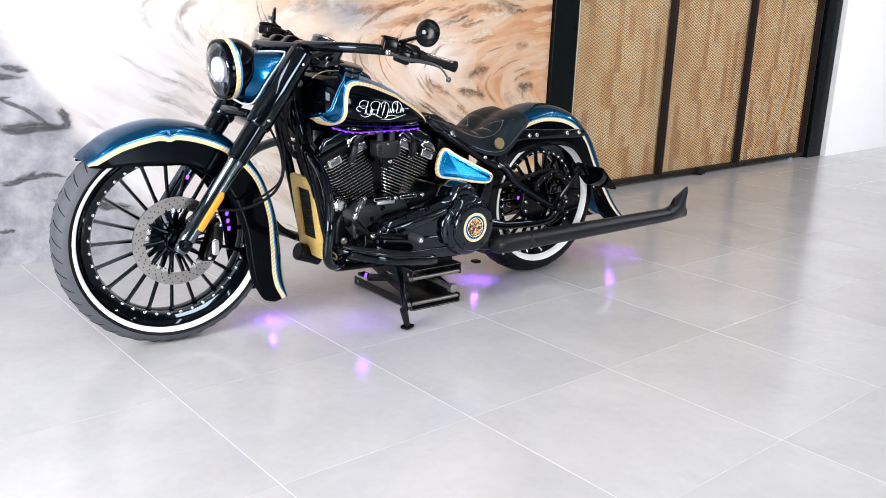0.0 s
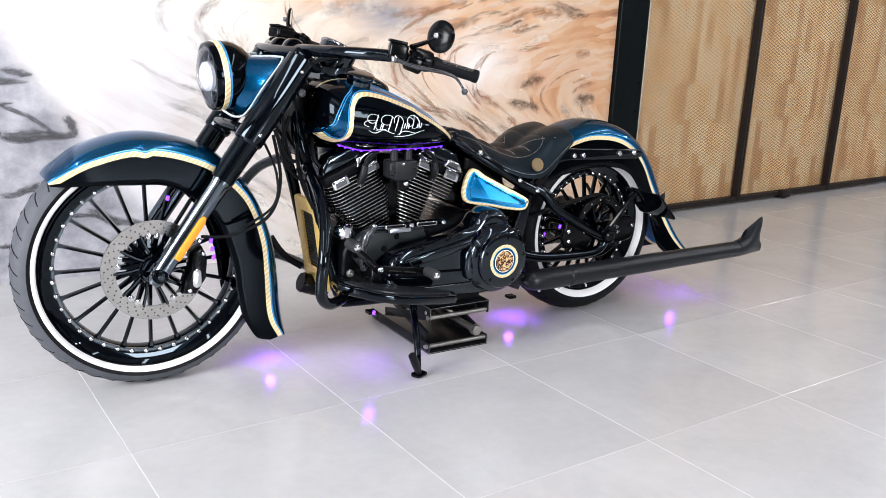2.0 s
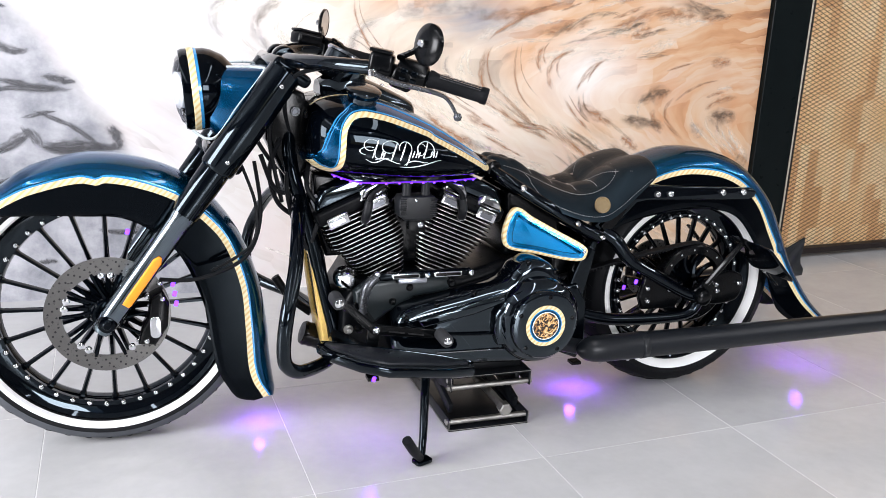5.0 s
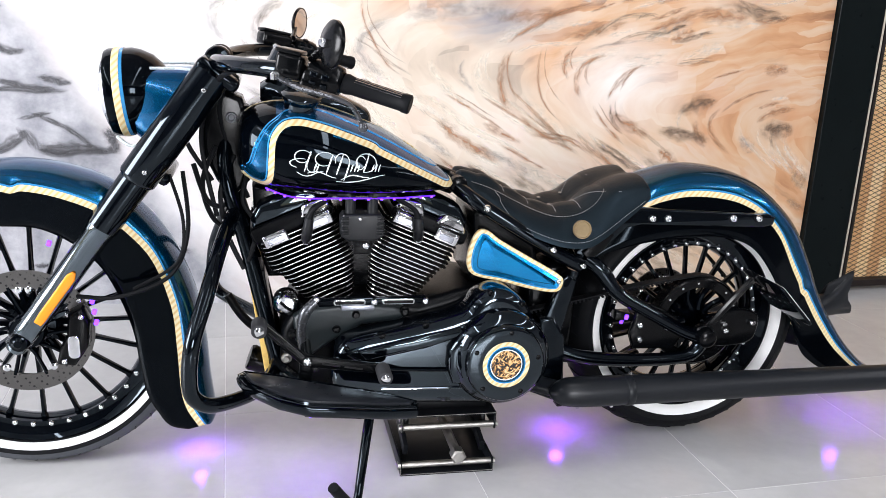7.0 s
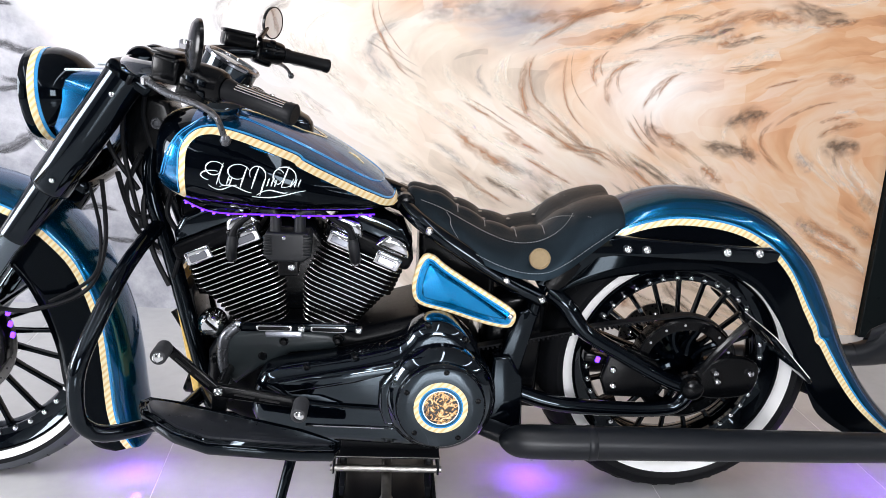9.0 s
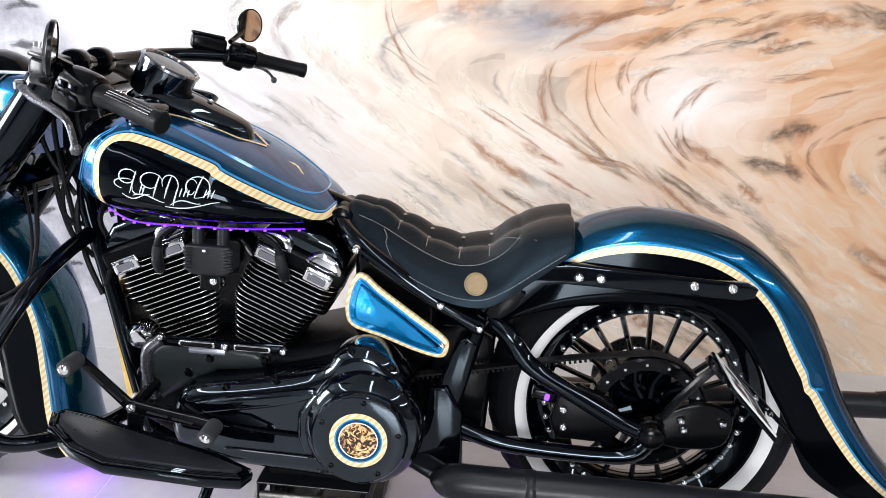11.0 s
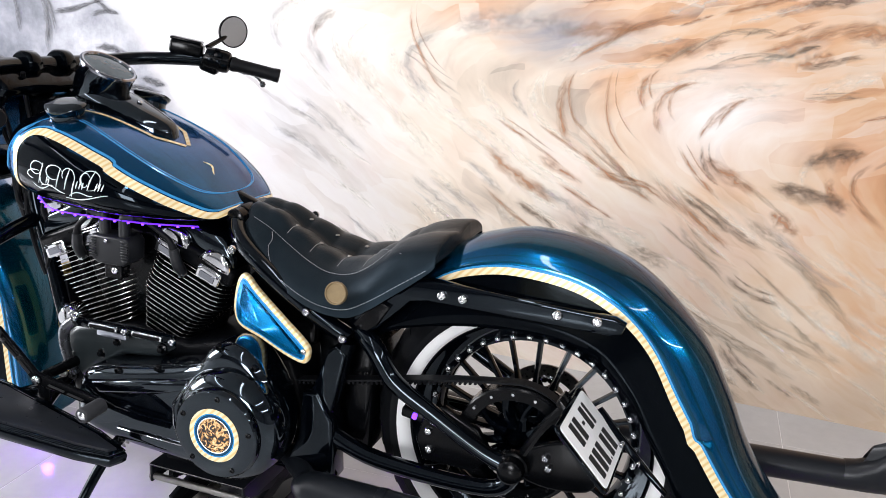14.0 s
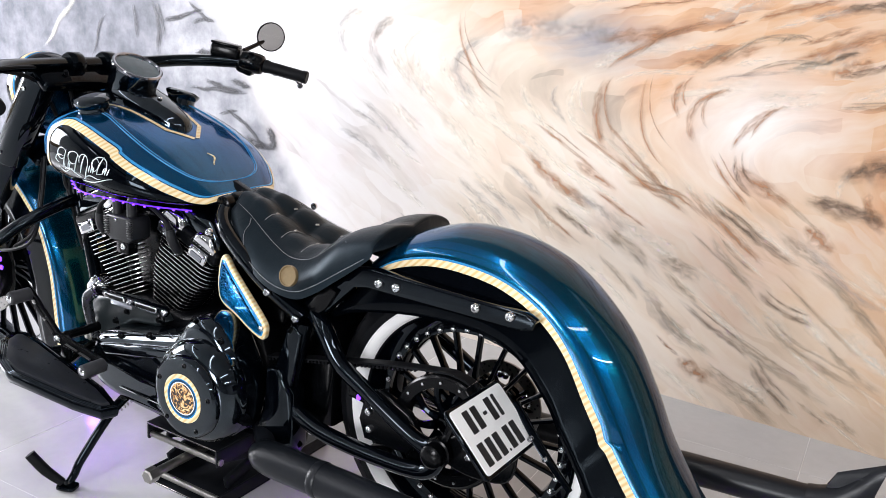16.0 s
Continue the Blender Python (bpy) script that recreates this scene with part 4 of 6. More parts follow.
for a in (90, 210, 330):
    box(b, HM @ (Matrix.Rotation(radians(a), 4, "Z") @ Vector((0.052, 0, 0.012))), (0.02, 0.012, 0.034), (0, -82, 0), 0.003)
part("lamp_modules", b, CHROME, head, "chrome lamp modules")
b = bm_new()
lathe(b, [(0.088, 0.032), (0.075, 0.044), (0.048, 0.053), (0.0, 0.058)], HM, 40)
gl = part("lens", b, GLASS, head, "clear domed lens")
gl.visible_shadow = False

# nacelle between lamp and fork
b = bm_new()
rows = []
for f, hw, zt, zb, x in ((0, 0.078, 0.946, 0.796, 0.262), (0.3, 0.094, 0.951, 0.784, 0.292), (0.7, 0.102, 0.953, 0.772, 0.338), (1, 0.105, 0.955, 0.78, 0.388)):
    ring = []
    for i in range(20):
        a = 2 * math.pi * i / 20
        c, s = math.cos(a), math.sin(a)
        zc, hh = (zt + zb) / 2, (zt - zb) / 2
        zz = zc + hh * math.copysign(abs(s) ** 0.6, s)
        ring.append((x + (zz - zc) * 0.55 * f, hw * math.copysign(abs(c) ** 0.6, c), zz))
    rows.append(ring)
add_grid(b, rows, closed=True, cap=True)
nac = part("headlamp_nacelle", b, BLUE, bike, "candy-blue headlamp nacelle")
for sg in (-1, 1):
    b = bm_new()
    tube(b, [(0.300, sg * 0.096, 0.952), (0.375, sg * 0.108, 0.953), (0.382, sg * 0.112, 0.940), (0.322, sg * 0.112, 0.860), (0.278, sg * 0.106, 0.795), (0.250, sg * 0.092, 0.784), (0.222, sg * 0.070, 0.800)], 0.0055, 6, k=5, flat=0.6)
    part("nacelle_edge", b, SILVERLEAF, nac, "silver leaf edge line")

# handlebar
LG0, LG1 = Vector((0.690, -0.445, 0.957)), Vector((0.803, -0.488, 0.926))
RG0, RG1 = Vector((0.680, 0.395, 0.975)), Vector((0.787, 0.446, 0.950))
b = bm_new()
tube(b, [LG0, (0.60, -0.40, 0.972), (0.50, -0.30, 0.976), (0.445, -0.16, 0.974), (0.440, 0, 0.974), (0.445, 0.14, 0.974), (0.50, 0.27, 0.982), (0.59, 0.355, 0.982), RG0], 0.0165, 16, k=6)
bar = part("handlebar", b, FORKPAINT, bike, "wide black handlebar")
for y in (-0.055, 0.045):
    b = bm_new()
    lathe(b, [(0.0, -0.02), (0.026, -0.02), (0.030, -0.014), (0.030, 0.014), (0.026, 0.02), (0.0, 0.02)], pose(0.440, y, 0.974, 90), 24)
    box(b, (0.437, y, 0.951), (0.034, 0.036, 0.05), (0, FROT, 0), 0.006)
    part("bar_clamp", b, BLACK, bar)


def control(sg, g0, g1, mirror_c, mirror_r, mirror_n, lever):
    d = (g1 - g0).normalized()
    rot = d.to_track_quat("Z", "Y").to_matrix().to_4x4()
    gm = Matrix.Translation(g0) @ rot
    L = (g1 - g0).length
    b = bm_new()
    prof = [(0.0150, -0.006), (0.0185, -0.006), (0.0195, 0.0)]
    prof += [(0.0168, 0.012), (0.0168, L - 0.016), (0.0182, L - 0.014), (0.0182, L - 0.002), (0.016, L), (0, L)]
    lathe(b, prof, gm, 26)
    grip = part("grip", b, RUBBER, bar, "ribbed black rubber grip")
    b = bm_new()
    for i in range(3):
        m = gm @ pose(0, 0, 0, 0, 0, -115 * sg + i * 16)
        tube(b, [m @ Vector((0.0170, 0, 0.016)), m @ Vector((0.0170, 0, L - 0.018))], 0.0010, 5, k=1)
    part("grip_lines", b, CHROME, grip, "thin bright inlay lines")
    b = bm_new()
    m = gm @ pose(0, 0, 0.030, 0, 0, -75 * sg) @ pose(0.0168, 0, 0, 0, 90, 0)
    lathe(b, [(0.006, 0.0005), (0.008, 0.0012), (0.009, 0.0)], m, 16)
    part("grip_emblem", b, CHROME, grip, "small round chrome ring")
    # switch housing
    b = bm_new()
    lathe(b, [(0.017, -0.075), (0.027, -0.072), (0.029, -0.055), (0.029, -0.022), (0.026, -0.012), (0.019, -0.008)], gm, 24)
    h = gm @ Vector((0, 0, -0.045))
    box(b, h + Vector((-0.018, 0, -0.012)), (0.05, 0.045, 0.045), (0, 20, math.degrees(math.atan2(d.y, d.x))), 0.010, seg=3)
    part("switch_housing", b, SATIN, bar)
    # master cylinder
    b = bm_new()
    c = gm @ Vector((0, 0, -0.10)) + (Vector((-0.025, 0.0, 0.014)) if sg > 0 else Vector((-0.010, -0.006, 0.004)))
    size = (0.085, 0.052, 0.036) if sg > 0 else (0.052, 0.046, 0.046)
    box(b, c, size, (0, 10, math.degrees(math.atan2(d.y, d.x))), 0.009, seg=3)
    box(b, c + Vector((0, 0, size[2] / 2 + 0.003)), (size[0] * 0.94, 0.044, 0.008), (0, 10, math.degrees(math.atan2(d.y, d.x))), 0.003)
    part("reservoir", b, SATIN, bar, "black fluid reservoir with ribbed cap")
    # lever
    b = bm_new()
    tube(b, lever, [0.008, 0.010, 0.009, 0.008, 0.006, 0.0055], 10, k=5, flat=0.6)
    lathe(b, [(0, -0.009), (0.006, -0.007), (0.009, 0), (0.006, 0.007), (0, 0.009)], Matrix.Translation(lever[-1]), 12)
    part("lever", b, LEVERMETAL, bar, "grey curved hand lever with a ball end")
    b = bm_new()
    lathe(b, [(0, 0.008), (0.006, 0.008), (0.010, 0.004), (0.010, -0.006), (0, -0.006)], Matrix.Translation(lever[0]), 14)
    part("lever_pivot", b, CHROME, bar)
    # mirror
    b = bm_new()
    mc, nv = Vector(mirror_c), Vector(mirror_n).normalized()
    mr = Matrix.Translation(mc) @ nv.to_track_quat("Z", "Y").to_matrix().to_4x4()
    lathe(b, [(mirror_r - 0.003, 0.004), (mirror_r, 0.003), (mirror_r, -0.003), (mirror_r * 0.85, -0.008), (mirror_r * 0.4, -0.011), (0, -0.012)], mr, 36)
    mir = part("mirror", b, SATIN, bar, "small round bar mirror")
    b = bm_new()
    lathe(b, [(0, 0.0028), (mirror_r - 0.003, 0.0028)], mr, 36)
    part("mirror_glass", b, MIRROR, mir)
    b = bm_new()
    base = gm @ Vector((0, 0, -0.06)) + Vector((-0.01, 0, 0.028))
    back = mr @ Vector((0, 0, -0.012))
    tube(b, [base, base * 0.35 + back * 0.65 + Vector((0, 0, -0.004)), back], [0.007, 0.006, 0.006], 8, k=4)
    part("mirror_stem", b, SATIN, mir)
    b = bm_new()
    lathe(b, [(0, -0.012), (0.0075, -0.012), (0.0085, -0.016), (0.0085, -0.022), (0.006, -0.025), (0, -0.025)], mr, 6)
    part("mirror_nut", b, CHROME, mir, "bright chrome nut")
    for f in (0.25, 0.45, 0.65):
        b = bm_new()
        p = base.lerp(back, f) + Vector((-0.004, -0.006 if sg < 0 else 0.006, 0))
        lathe(b, [(0, 0.002), (0.0028, 0.002), (0.0034, 0)], Matrix.Translation(p) @ pose(0, 0, 0, 90 if sg < 0 else -90), 8)
        part("stem_hole", b, INK, mir)
    hm = gm @ pose(0, 0, -0.045)
    for i, (ang, zz) in enumerate(((150, -0.012), (150, 0.010), (185, -0.012), (185, 0.010), (120, 0.0))):
        b = bm_new()
        m = hm @ pose(0, 0, zz, 0, 0, ang * sg) @ pose(0.030, 0, 0)
        box(b, (0, 0, 0), (0.006, 0.012, 0.014), bevel=0.002)
        ob = part("switch_button", b, BLACK, bar)
        ob.matrix_basis = m
    return grip


control(-1, LG0, LG1, (0.656, -0.525, 1.030), 0.042, (0.86, 0.35, -0.12), [(0.560, -0.455, 0.968), (0.600, -0.485, 0.952), (0.640, -0.515, 0.944), (0.666, -0.536, 0.938), (0.690, -0.555, 0.926), (0.707, -0.572, 0.893)])
control(1, RG0, RG1, (0.638, 0.458, 1.055), 0.042, (0.82, -0.44, -0.08), [(0.560, 0.405, 0.982), (0.600, 0.440, 0.966), (0.632, 0.478, 0.954), (0.652, 0.510, 0.946), (0.667, 0.532, 0.932), (0.676, 0.544, 0.914)])

# cables round the steering head
for pts in ([(0.50, -0.30, 0.97), (0.44, -0.16, 0.93), (0.40, -0.075, 0.80), (0.43, -0.07, 0.62)], [(0.47, -0.10, 0.96), (0.44, -0.06, 0.86), (0.47, -0.05, 0.74), (0.50, -0.05, 0.66)], [(0.52, -0.31, 0.975), (0.43, -0.12, 0.955), (0.36, -0.06, 0.82), (0.42, -0.05, 0.70)]):
    b = bm_new()
    tube(b, pts, 0.0055, 7, k=8)
    part("cable", b, RUBBER, bike)
b = bm_new()
slab(b, [(0.400, 0.895), (0.455, 0.905), (0.490, 0.890), (0.515, 0.805), (0.505, 0.70), (0.462, 0.655), (0.43, 0.70), (0.395, 0.775)], -0.056, 0.056, 0.014)
neck = part("frame_neck", b, SATIN, bike, "black frame neck casting")
b = bm_new()
lathe(b, [(0, 0.004), (0.006, 0.004), (0.008, 0.008), (0.011, 0.008), (0.013, 0.0)], pose(0.466, -0.056, 0.846, 90), 20)
part("ignition_lock", b, LEVERMETAL, neck)
for pts in ([(0.43, -0.055, 0.78), (0.40, -0.07, 0.70), (0.42, -0.075, 0.62), (0.47, -0.085, 0.58)], [(0.47, -0.06, 0.76), (0.44, -0.085, 0.68), (0.455, -0.09, 0.58), (0.49, -0.095, 0.50)], [(0.50, -0.06, 0.72), (0.49, -0.09, 0.66), (0.52, -0.10, 0.60), (0.50, -0.10, 0.52)], [(0.38, -0.06, 0.74), (0.41, -0.08, 0.66), (0.45, -0.08, 0.65), (0.47, -0.07, 0.70)]):
    b = bm_new()
    tube(b, pts, 0.006, 7, k=8)
    part("wiring", b, RUBBER, bike)
b = bm_new()
tube(b, [(0.36, -0.10, 0.73), (0.37, -0.13, 0.60), (0.33, -0.14, 0.50), (0.22, -0.15, 0.455), (0.13, -0.14, 0.455)], 0.005, 7, k=8)
tube(b, [(0.33, -0.09, 0.72), (0.36, -0.125, 0.62), (0.345, -0.14, 0.53), (0.25, -0.14, 0.47)], 0.004, 7, k=8)
part("brake_hose", b, RUBBER, bike, "black brake hose looping to the caliper")

# front caliper
b = bm_new()
o = [(0.075, 0.29), (0.115, 0.285), (0.145, 0.33), (0.150, 0.39), (0.135, 0.425), (0.105, 0.41), (0.10, 0.36), (0.085, 0.33)]
slab(b, o, -0.135, -0.075, 0.012)
cal = part("brake_caliper", b, SATIN, bike, "black front brake caliper")
b = bm_new()
slab(b, [(p[0] * 0.42 + 0.066, p[1] * 0.42 + 0.193) for p in rounded(0.09, 0.27, 0.15, 0.40, 0.026)], -0.1385, -0.134, 0.002)
part("caliper_badge", b, CHROME, cal, "silver oval badge")
for p in ((0.135, -0.135, 0.405), (0.095, -0.135, 0.30), (0.13, -0.12, 0.44)):
    bolt("caliper_bolt", cal, p, 0.007, 0.007)

# ---- fuel tank ----
TANK = [  # x, top, bottom, half width
    (0.476, 0.800, 0.742, 0.030), (0.484, 0.852, 0.722, 0.135), (0.503, 0.876, 0.706, 0.188), (0.545, 0.890, 0.686, 0.216), (0.600, 0.892, 0.672, 0.226),
    (0.660, 0.884, 0.668, 0.231), (0.720, 0.865, 0.668, 0.233), (0.780, 0.841, 0.671, 0.230), (0.840, 0.811, 0.676, 0.214), (0.900, 0.773, 0.680, 0.180),
    (0.945, 0.742, 0.684, 0.138), (0.975, 0.719, 0.688, 0.098), (0.985, 0.710, 0.692, 0.068)]


def shoulder(x):
    """How square the upper half is: fuller ahead, rounder behind."""
    return float(np.interp(x, (0.64, 0.86), (3.0, 2.3)))


def tank_at(x):
    xs = [s[0] for s in TANK_S]
    return [float(np.interp(x, xs, [s[i] for s in TANK_S])) for i in (1, 2, 3)]


TANK_S = spline(TANK, 10)


def tank_point(x, z, lift=0.0, side=-1):
    """The skin at a height z, on one side."""
    zt, zb, w = tank_at(x)
    sh = shoulder(x)
    zc = zb + 0.42 * (zt - zb)
    z = min(max(z, zb + 1e-4), zt - 1e-4)
    if z > zc:
        y = w * max(0.0, 1 - ((z - zc) / (zt - zc)) ** sh) ** (1 / sh)
        return Vector((x, side * (y + lift), z + 0.6 * lift))
    y = w * max(0.0, 1 - ((zc - z) / (zc - zb)) ** 2.2) ** (1 / 2.0)
    return Vector((x, side * (y + lift), z))


def tank_top(x, y, lift=0.0):
    """The skin over the shoulder at a distance y from the middle."""
    zt, zb, w = tank_at(x)
    sh = shoulder(x)
    zc = zb + 0.42 * (zt - zb)
    return Vector((x, y, zc + (zt - zc) * max(0.0, 1 - min(1.0, abs(y) / w) ** sh) ** (1 / sh) + lift))


# the black side panel, bounded by the stripe
PANEL = spline([(0.486, 0.732), (0.508, 0.716), (0.535, 0.710), (0.5515, 0.722), (0.557, 0.745), (0.559, 0.780), (0.563, 0.818), (0.580, 0.842), (0.606, 0.849), (0.638, 0.845), (0.680, 0.834), (0.750, 0.809), (0.772, 0.7995), (0.781, 0.792), (0.843, 0.761), (0.914, 0.724), (0.948, 0.706), (0.968, 0.702), (0.981, 0.708)], 8)


def in_panel(x, z):
    if x < 0.549:
        return z < np.interp(x, [p[0] for p in PANEL[:20]], [p[1] for p in PANEL[:20]])
    up, over = PANEL[26:64], PANEL[54:]
    return z < np.interp(x, [p[0] for p in over], [p[1] for p in over]) and x > np.interp(z, [p[1] for p in up], [p[0] for p in up])


b = bm_new()
rows = []
N = 64
tx = [0.476 + (0.985 - 0.476) * i / 110 for i in range(111)]
for x in tx:
    zt, zb, w = tank_at(x)
    sh = shoulder(x)
    zc = zb + 0.42 * (zt - zb)
    ring = []
    for j in range(N):
        a = 2 * math.pi * j / N
        c, s = math.cos(a), math.sin(a)
        if s > 0:
            ring.append((x, w * math.copysign(abs(c) ** (2 / sh), c), zc + (zt - zc) * s ** (2 / sh)))
        else:
            ring.append((x, w * c, zc - (zc - zb) * abs(s) ** 0.91))
    rows.append(ring)


# the inner pinstripe: up the nose, along the shoulder, closed behind
INNER_NOSE = [(0.490, 0.752), (0.506, 0.768), (0.514, 0.790), (0.524, 0.816), (0.542, 0.845), (0.562, 0.861)]
INNER_TOP = [(0.590, 0.155), (0.625, 0.142), (0.665, 0.137), (0.730, 0.146), (0.790, 0.149), (0.845, 0.141), (0.895, 0.120), (0.925, 0.096), (0.943, 0.055), (0.948, 0.0)]


def tank_paint(i, j):
    x, z = (tx[i] + tx[i + 1]) / 2, (rows[i][j][2] + rows[i][(j + 1) % N][2]) / 2
    if in_panel(x, z):
        return 1
    # the black nose ahead of the blue band
    if z > 0.752 and x < min(0.565, np.interp(z, [p[1] for p in INNER_NOSE], [p[0] for p in INNER_NOSE])):
        return 1
    return 0


add_grid(b, rows, tank_paint, closed=True, cap=True)
bmesh.ops.recalc_face_normals(b, faces=b.faces)
tank = part("fuel_tank", b, [BLUE, BLACK], bike, "candy-blue teardrop tank with black side panels", angle=80)


def ribbon(name, line, off, width, mat, lift, side, label="", parent=None):
    """A painted stripe laid on the tank beside a line, off metres outwards."""
    b = bm_new()
    q = [np.array(p) for p in line]
    rows = []
    for i, p in enumerate(q):
        d = q[min(i + 1, len(q) - 1)] - q[max(i - 1, 0)]
        d = d / (np.linalg.norm(d) + 1e-9)
        nn = np.array((-d[1], d[0]))
        r = []
        for s in (0, 0.5, 1):
            e = p + nn * (off + width * s)
            r.append(tank_point(e[0], e[1], lift, side))
        rows.append(r)
    add_grid(b, rows)
    bmesh.ops.recalc_face_normals(b, faces=b.faces)
    return part(name, b, mat, parent or tank, label, angle=80)


for side in (-1, 1):
    ribbon("leaf_stripe", PANEL, -0.001, 0.0125, LEAF, 0.0012, side, "gold leaf stripe")
    ribbon("pinstripe", PANEL, 0.0128, 0.003, SKYLINE, 0.0010, side, "light blue pinstripe")
    for off, thick in ((0.0, 0.0016), (0.0065, 0.0010)):
        b = bm_new()
        line = [tank_point(x + off, z, 0.0002, side) for x, z in INNER_NOSE] + [tank_top(x, side * max(0.0, y - off), 0.0002) for x, y in INNER_TOP]
        tube(b, line, thick, 5, k=6)
        part("pinstripe", b, SKYLINE, tank, "light blue pinstripe")

# silver flourish on the tank: slanted plain bars with loops of thin line round the tall ones
for side in (-1, 1):
    def stroke_on(name, line, thick, k=3):
        b = bm_new()
        n = len(line) - 1
        tube(b, [tank_point(x, z + 0.009, 0.0007, side) for x, z in line], [0.0004 + thick * math.sin(math.pi * (0.08 + 0.84 * i / n)) for i in range(n + 1)], 5, k=k)
        return part(name, b, SILVERLEAF, tank)

    for x, z, tall in ((0.622, 0.746, 0.042), (0.668, 0.741, 0.042), (0.690, 0.740, 0.044), (0.748, 0.745, 0.040), (0.642, 0.747, 0.017), (0.648, 0.747, 0.014), (0.706, 0.727, 0.034), (0.712, 0.746, 0.016), (0.720, 0.746, 0.016), (0.728, 0.746, 0.016), (0.735, 0.746, 0.014), (0.766, 0.746, 0.016), (0.773, 0.746, 0.016), (0.780, 0.746, 0.015)):
        stroke_on("lettering_bar", [(x + 0.34 * tall * f, z + tall * f) for f in (0.0, 0.3, 0.6, 1.0)], 0.0013 if tall > 0.02 else 0.0011)
    for cx, cz, rx, rz, a0, a1 in ((0.618, 0.776, 0.020, 0.015, 20, 330), (0.612, 0.762, 0.026, 0.011, 60, 250), (0.664, 0.771, 0.024, 0.017, 10, 300), (0.700, 0.768, 0.019, 0.019, -40, 200), (0.752, 0.766, 0.027, 0.021, -95, 215), (0.742, 0.764, 0.012, 0.016, 30, 330), (0.640, 0.753, 0.013, 0.010, 150, 400)):
        stroke_on("swash", [(cx + rx * (1 - 0.35 * i / 14) * math.cos(radians(a0 + (a1 - a0) * i / 14)), cz + rz * (1 - 0.25 * i / 14) * math.sin(radians(a0 + (a1 - a0) * i / 14))) for i in range(15)], 0.0008, 2)
    for x0, z0, x1, z1, bend in ((0.606, 0.744, 0.662, 0.739, -0.007), (0.690, 0.724, 0.795, 0.735, -0.004), (0.700, 0.728, 0.760, 0.741, 0.006), (0.628, 0.742, 0.690, 0.737, 0.005)):
        stroke_on("swash", [(x0 + (x1 - x0) * i / 8, z0 + (z1 - z0) * i / 8 + bend * math.sin(1.5 * math.pi * i / 8)) for i in range(9)], 0.0009)

# dash console with the speedometer
b = bm_new()
rows = []
for x, w, z in ((0.530, 0.045, 0.922), (0.552, 0.056, 0.936), (0.595, 0.061, 0.942), (0.640, 0.058, 0.932), (0.685, 0.052, 0.914), (0.725, 0.045, 0.896), (0.757, 0.036, 0.881), (0.778, 0.026, 0.869), (0.787, 0.014, 0.857), (0.790, 0.006, 0.842)):
    ring = []
    low = tank_at(x)[0] - 0.016
    for i in range(13):
        a = math.pi * i / 12
        ring.append((x, w * math.cos(a) * 1.05, low + (z - low) * math.sin(a) ** 0.45))
    rows.append(ring)
add_grid(b, rows, cap=True)
bmesh.ops.recalc_face_normals(b, faces=b.faces)
dash = part("dash_console", b, GLOSS, bike, "black dash console on the tank")
DM = pose(0.611, 0.0, 0.970, 0, 28, 0) @ Matrix.Scale(1.04, 4)
b = bm_new()
lathe(b, [(0.054, -0.060), (0.057, -0.030), (0.0575, 0.004)], DM, 40)
part("gauge_can", b, GLOSS, dash, "gloss black gauge housing")
b = bm_new()
lathe(b, [(0.057, 0.004), (0.060, 0.006), (0.060, 0.011), (0.057, 0.014), (0.053, 0.013), (0.051, 0.009)], DM, 40)
part("gauge_bezel", b, DARKCHROME, dash, "chrome gauge ring")
b = bm_new()
lathe(b, [(0, 0.0115), (0.03, 0.0110), (0.0525, 0.0095)], DM, 40)
part("gauge_face", b, paint("gauge_face", (0.03, 0.055, 0.065), 0.05, 0.15, 0.0, 0.3, 60, spec=0.2), dash, "dark gauge dial")
bolt("dash_screw", dash, (0.700, -0.005, 0.909), 0.006, 0.004, CHROME, (0, 20, 0))
for side in (-1, 1):
    b = bm_new()
    m = pose(0.619, side * 0.141, 0.907, side * -16, 6, 0) @ Matrix.Scale(1.08, 4)
    lathe(b, [(0.036, -0.060), (0.0335, -0.014), (0.037, -0.010), (0.041, -0.003), (0.041, 0.001), (0.036, 0.005), (0.015, 0.007), (0, 0.0075)], m, 32)
    part("filler_cap", b, GLOSS, tank, "low black filler cap")
# leaf chevron behind the dash
for side in (-1, 1):
    b = bm_new()
    rows = []
    line = [(0.483 + 0.117 * i / 9, 0.094 - 0.012 * i / 9) for i in range(10)]
    line += [(0.60 + 0.172 * i / 9, 0.080 - 0.033 * i / 9) for i in range(1, 10)] + [(0.772 + 0.045 * i / 4, 0.047 * (1 - i / 4)) for i in range(1, 5)]
    for x, y in line:
        rows.append([tank_top(x + dy * 0.4, side * (y + dy), 0.0012) for dy in (0.0, 0.005, 0.010)])
    add_grid(b, rows)
    bmesh.ops.recalc_face_normals(b, faces=b.faces)
    part("leaf_chevron", b, LEAF, tank, "gold leaf chevron line")
b = bm_new()
pts = []
for i in range(17):
    f = i / 16
    x = 0.868 + 0.034 * f
    y = -0.012 + 0.010 * math.sin(4.4 * f)
    pts.append(tank_top(x, y, 0.001))
tube(b, pts, [0.0008 + 0.0016 * math.sin(math.pi * i / 16) for i in range(17)], 5, k=2)
part("leaf_flourish", b, LEAF, tank, "small gold leaf flourish")
b = bm_new()
lathe(b, [(0, 0.012), (0.015, 0.012), (0.021, 0.008), (0.022, -0.012)], pose(0.995, -0.078, 0.700, 90), 20)
box(b, (1.0, 0, 0.70), (0.05, 0.10, 0.03), (0, 25, 0), 0.008)
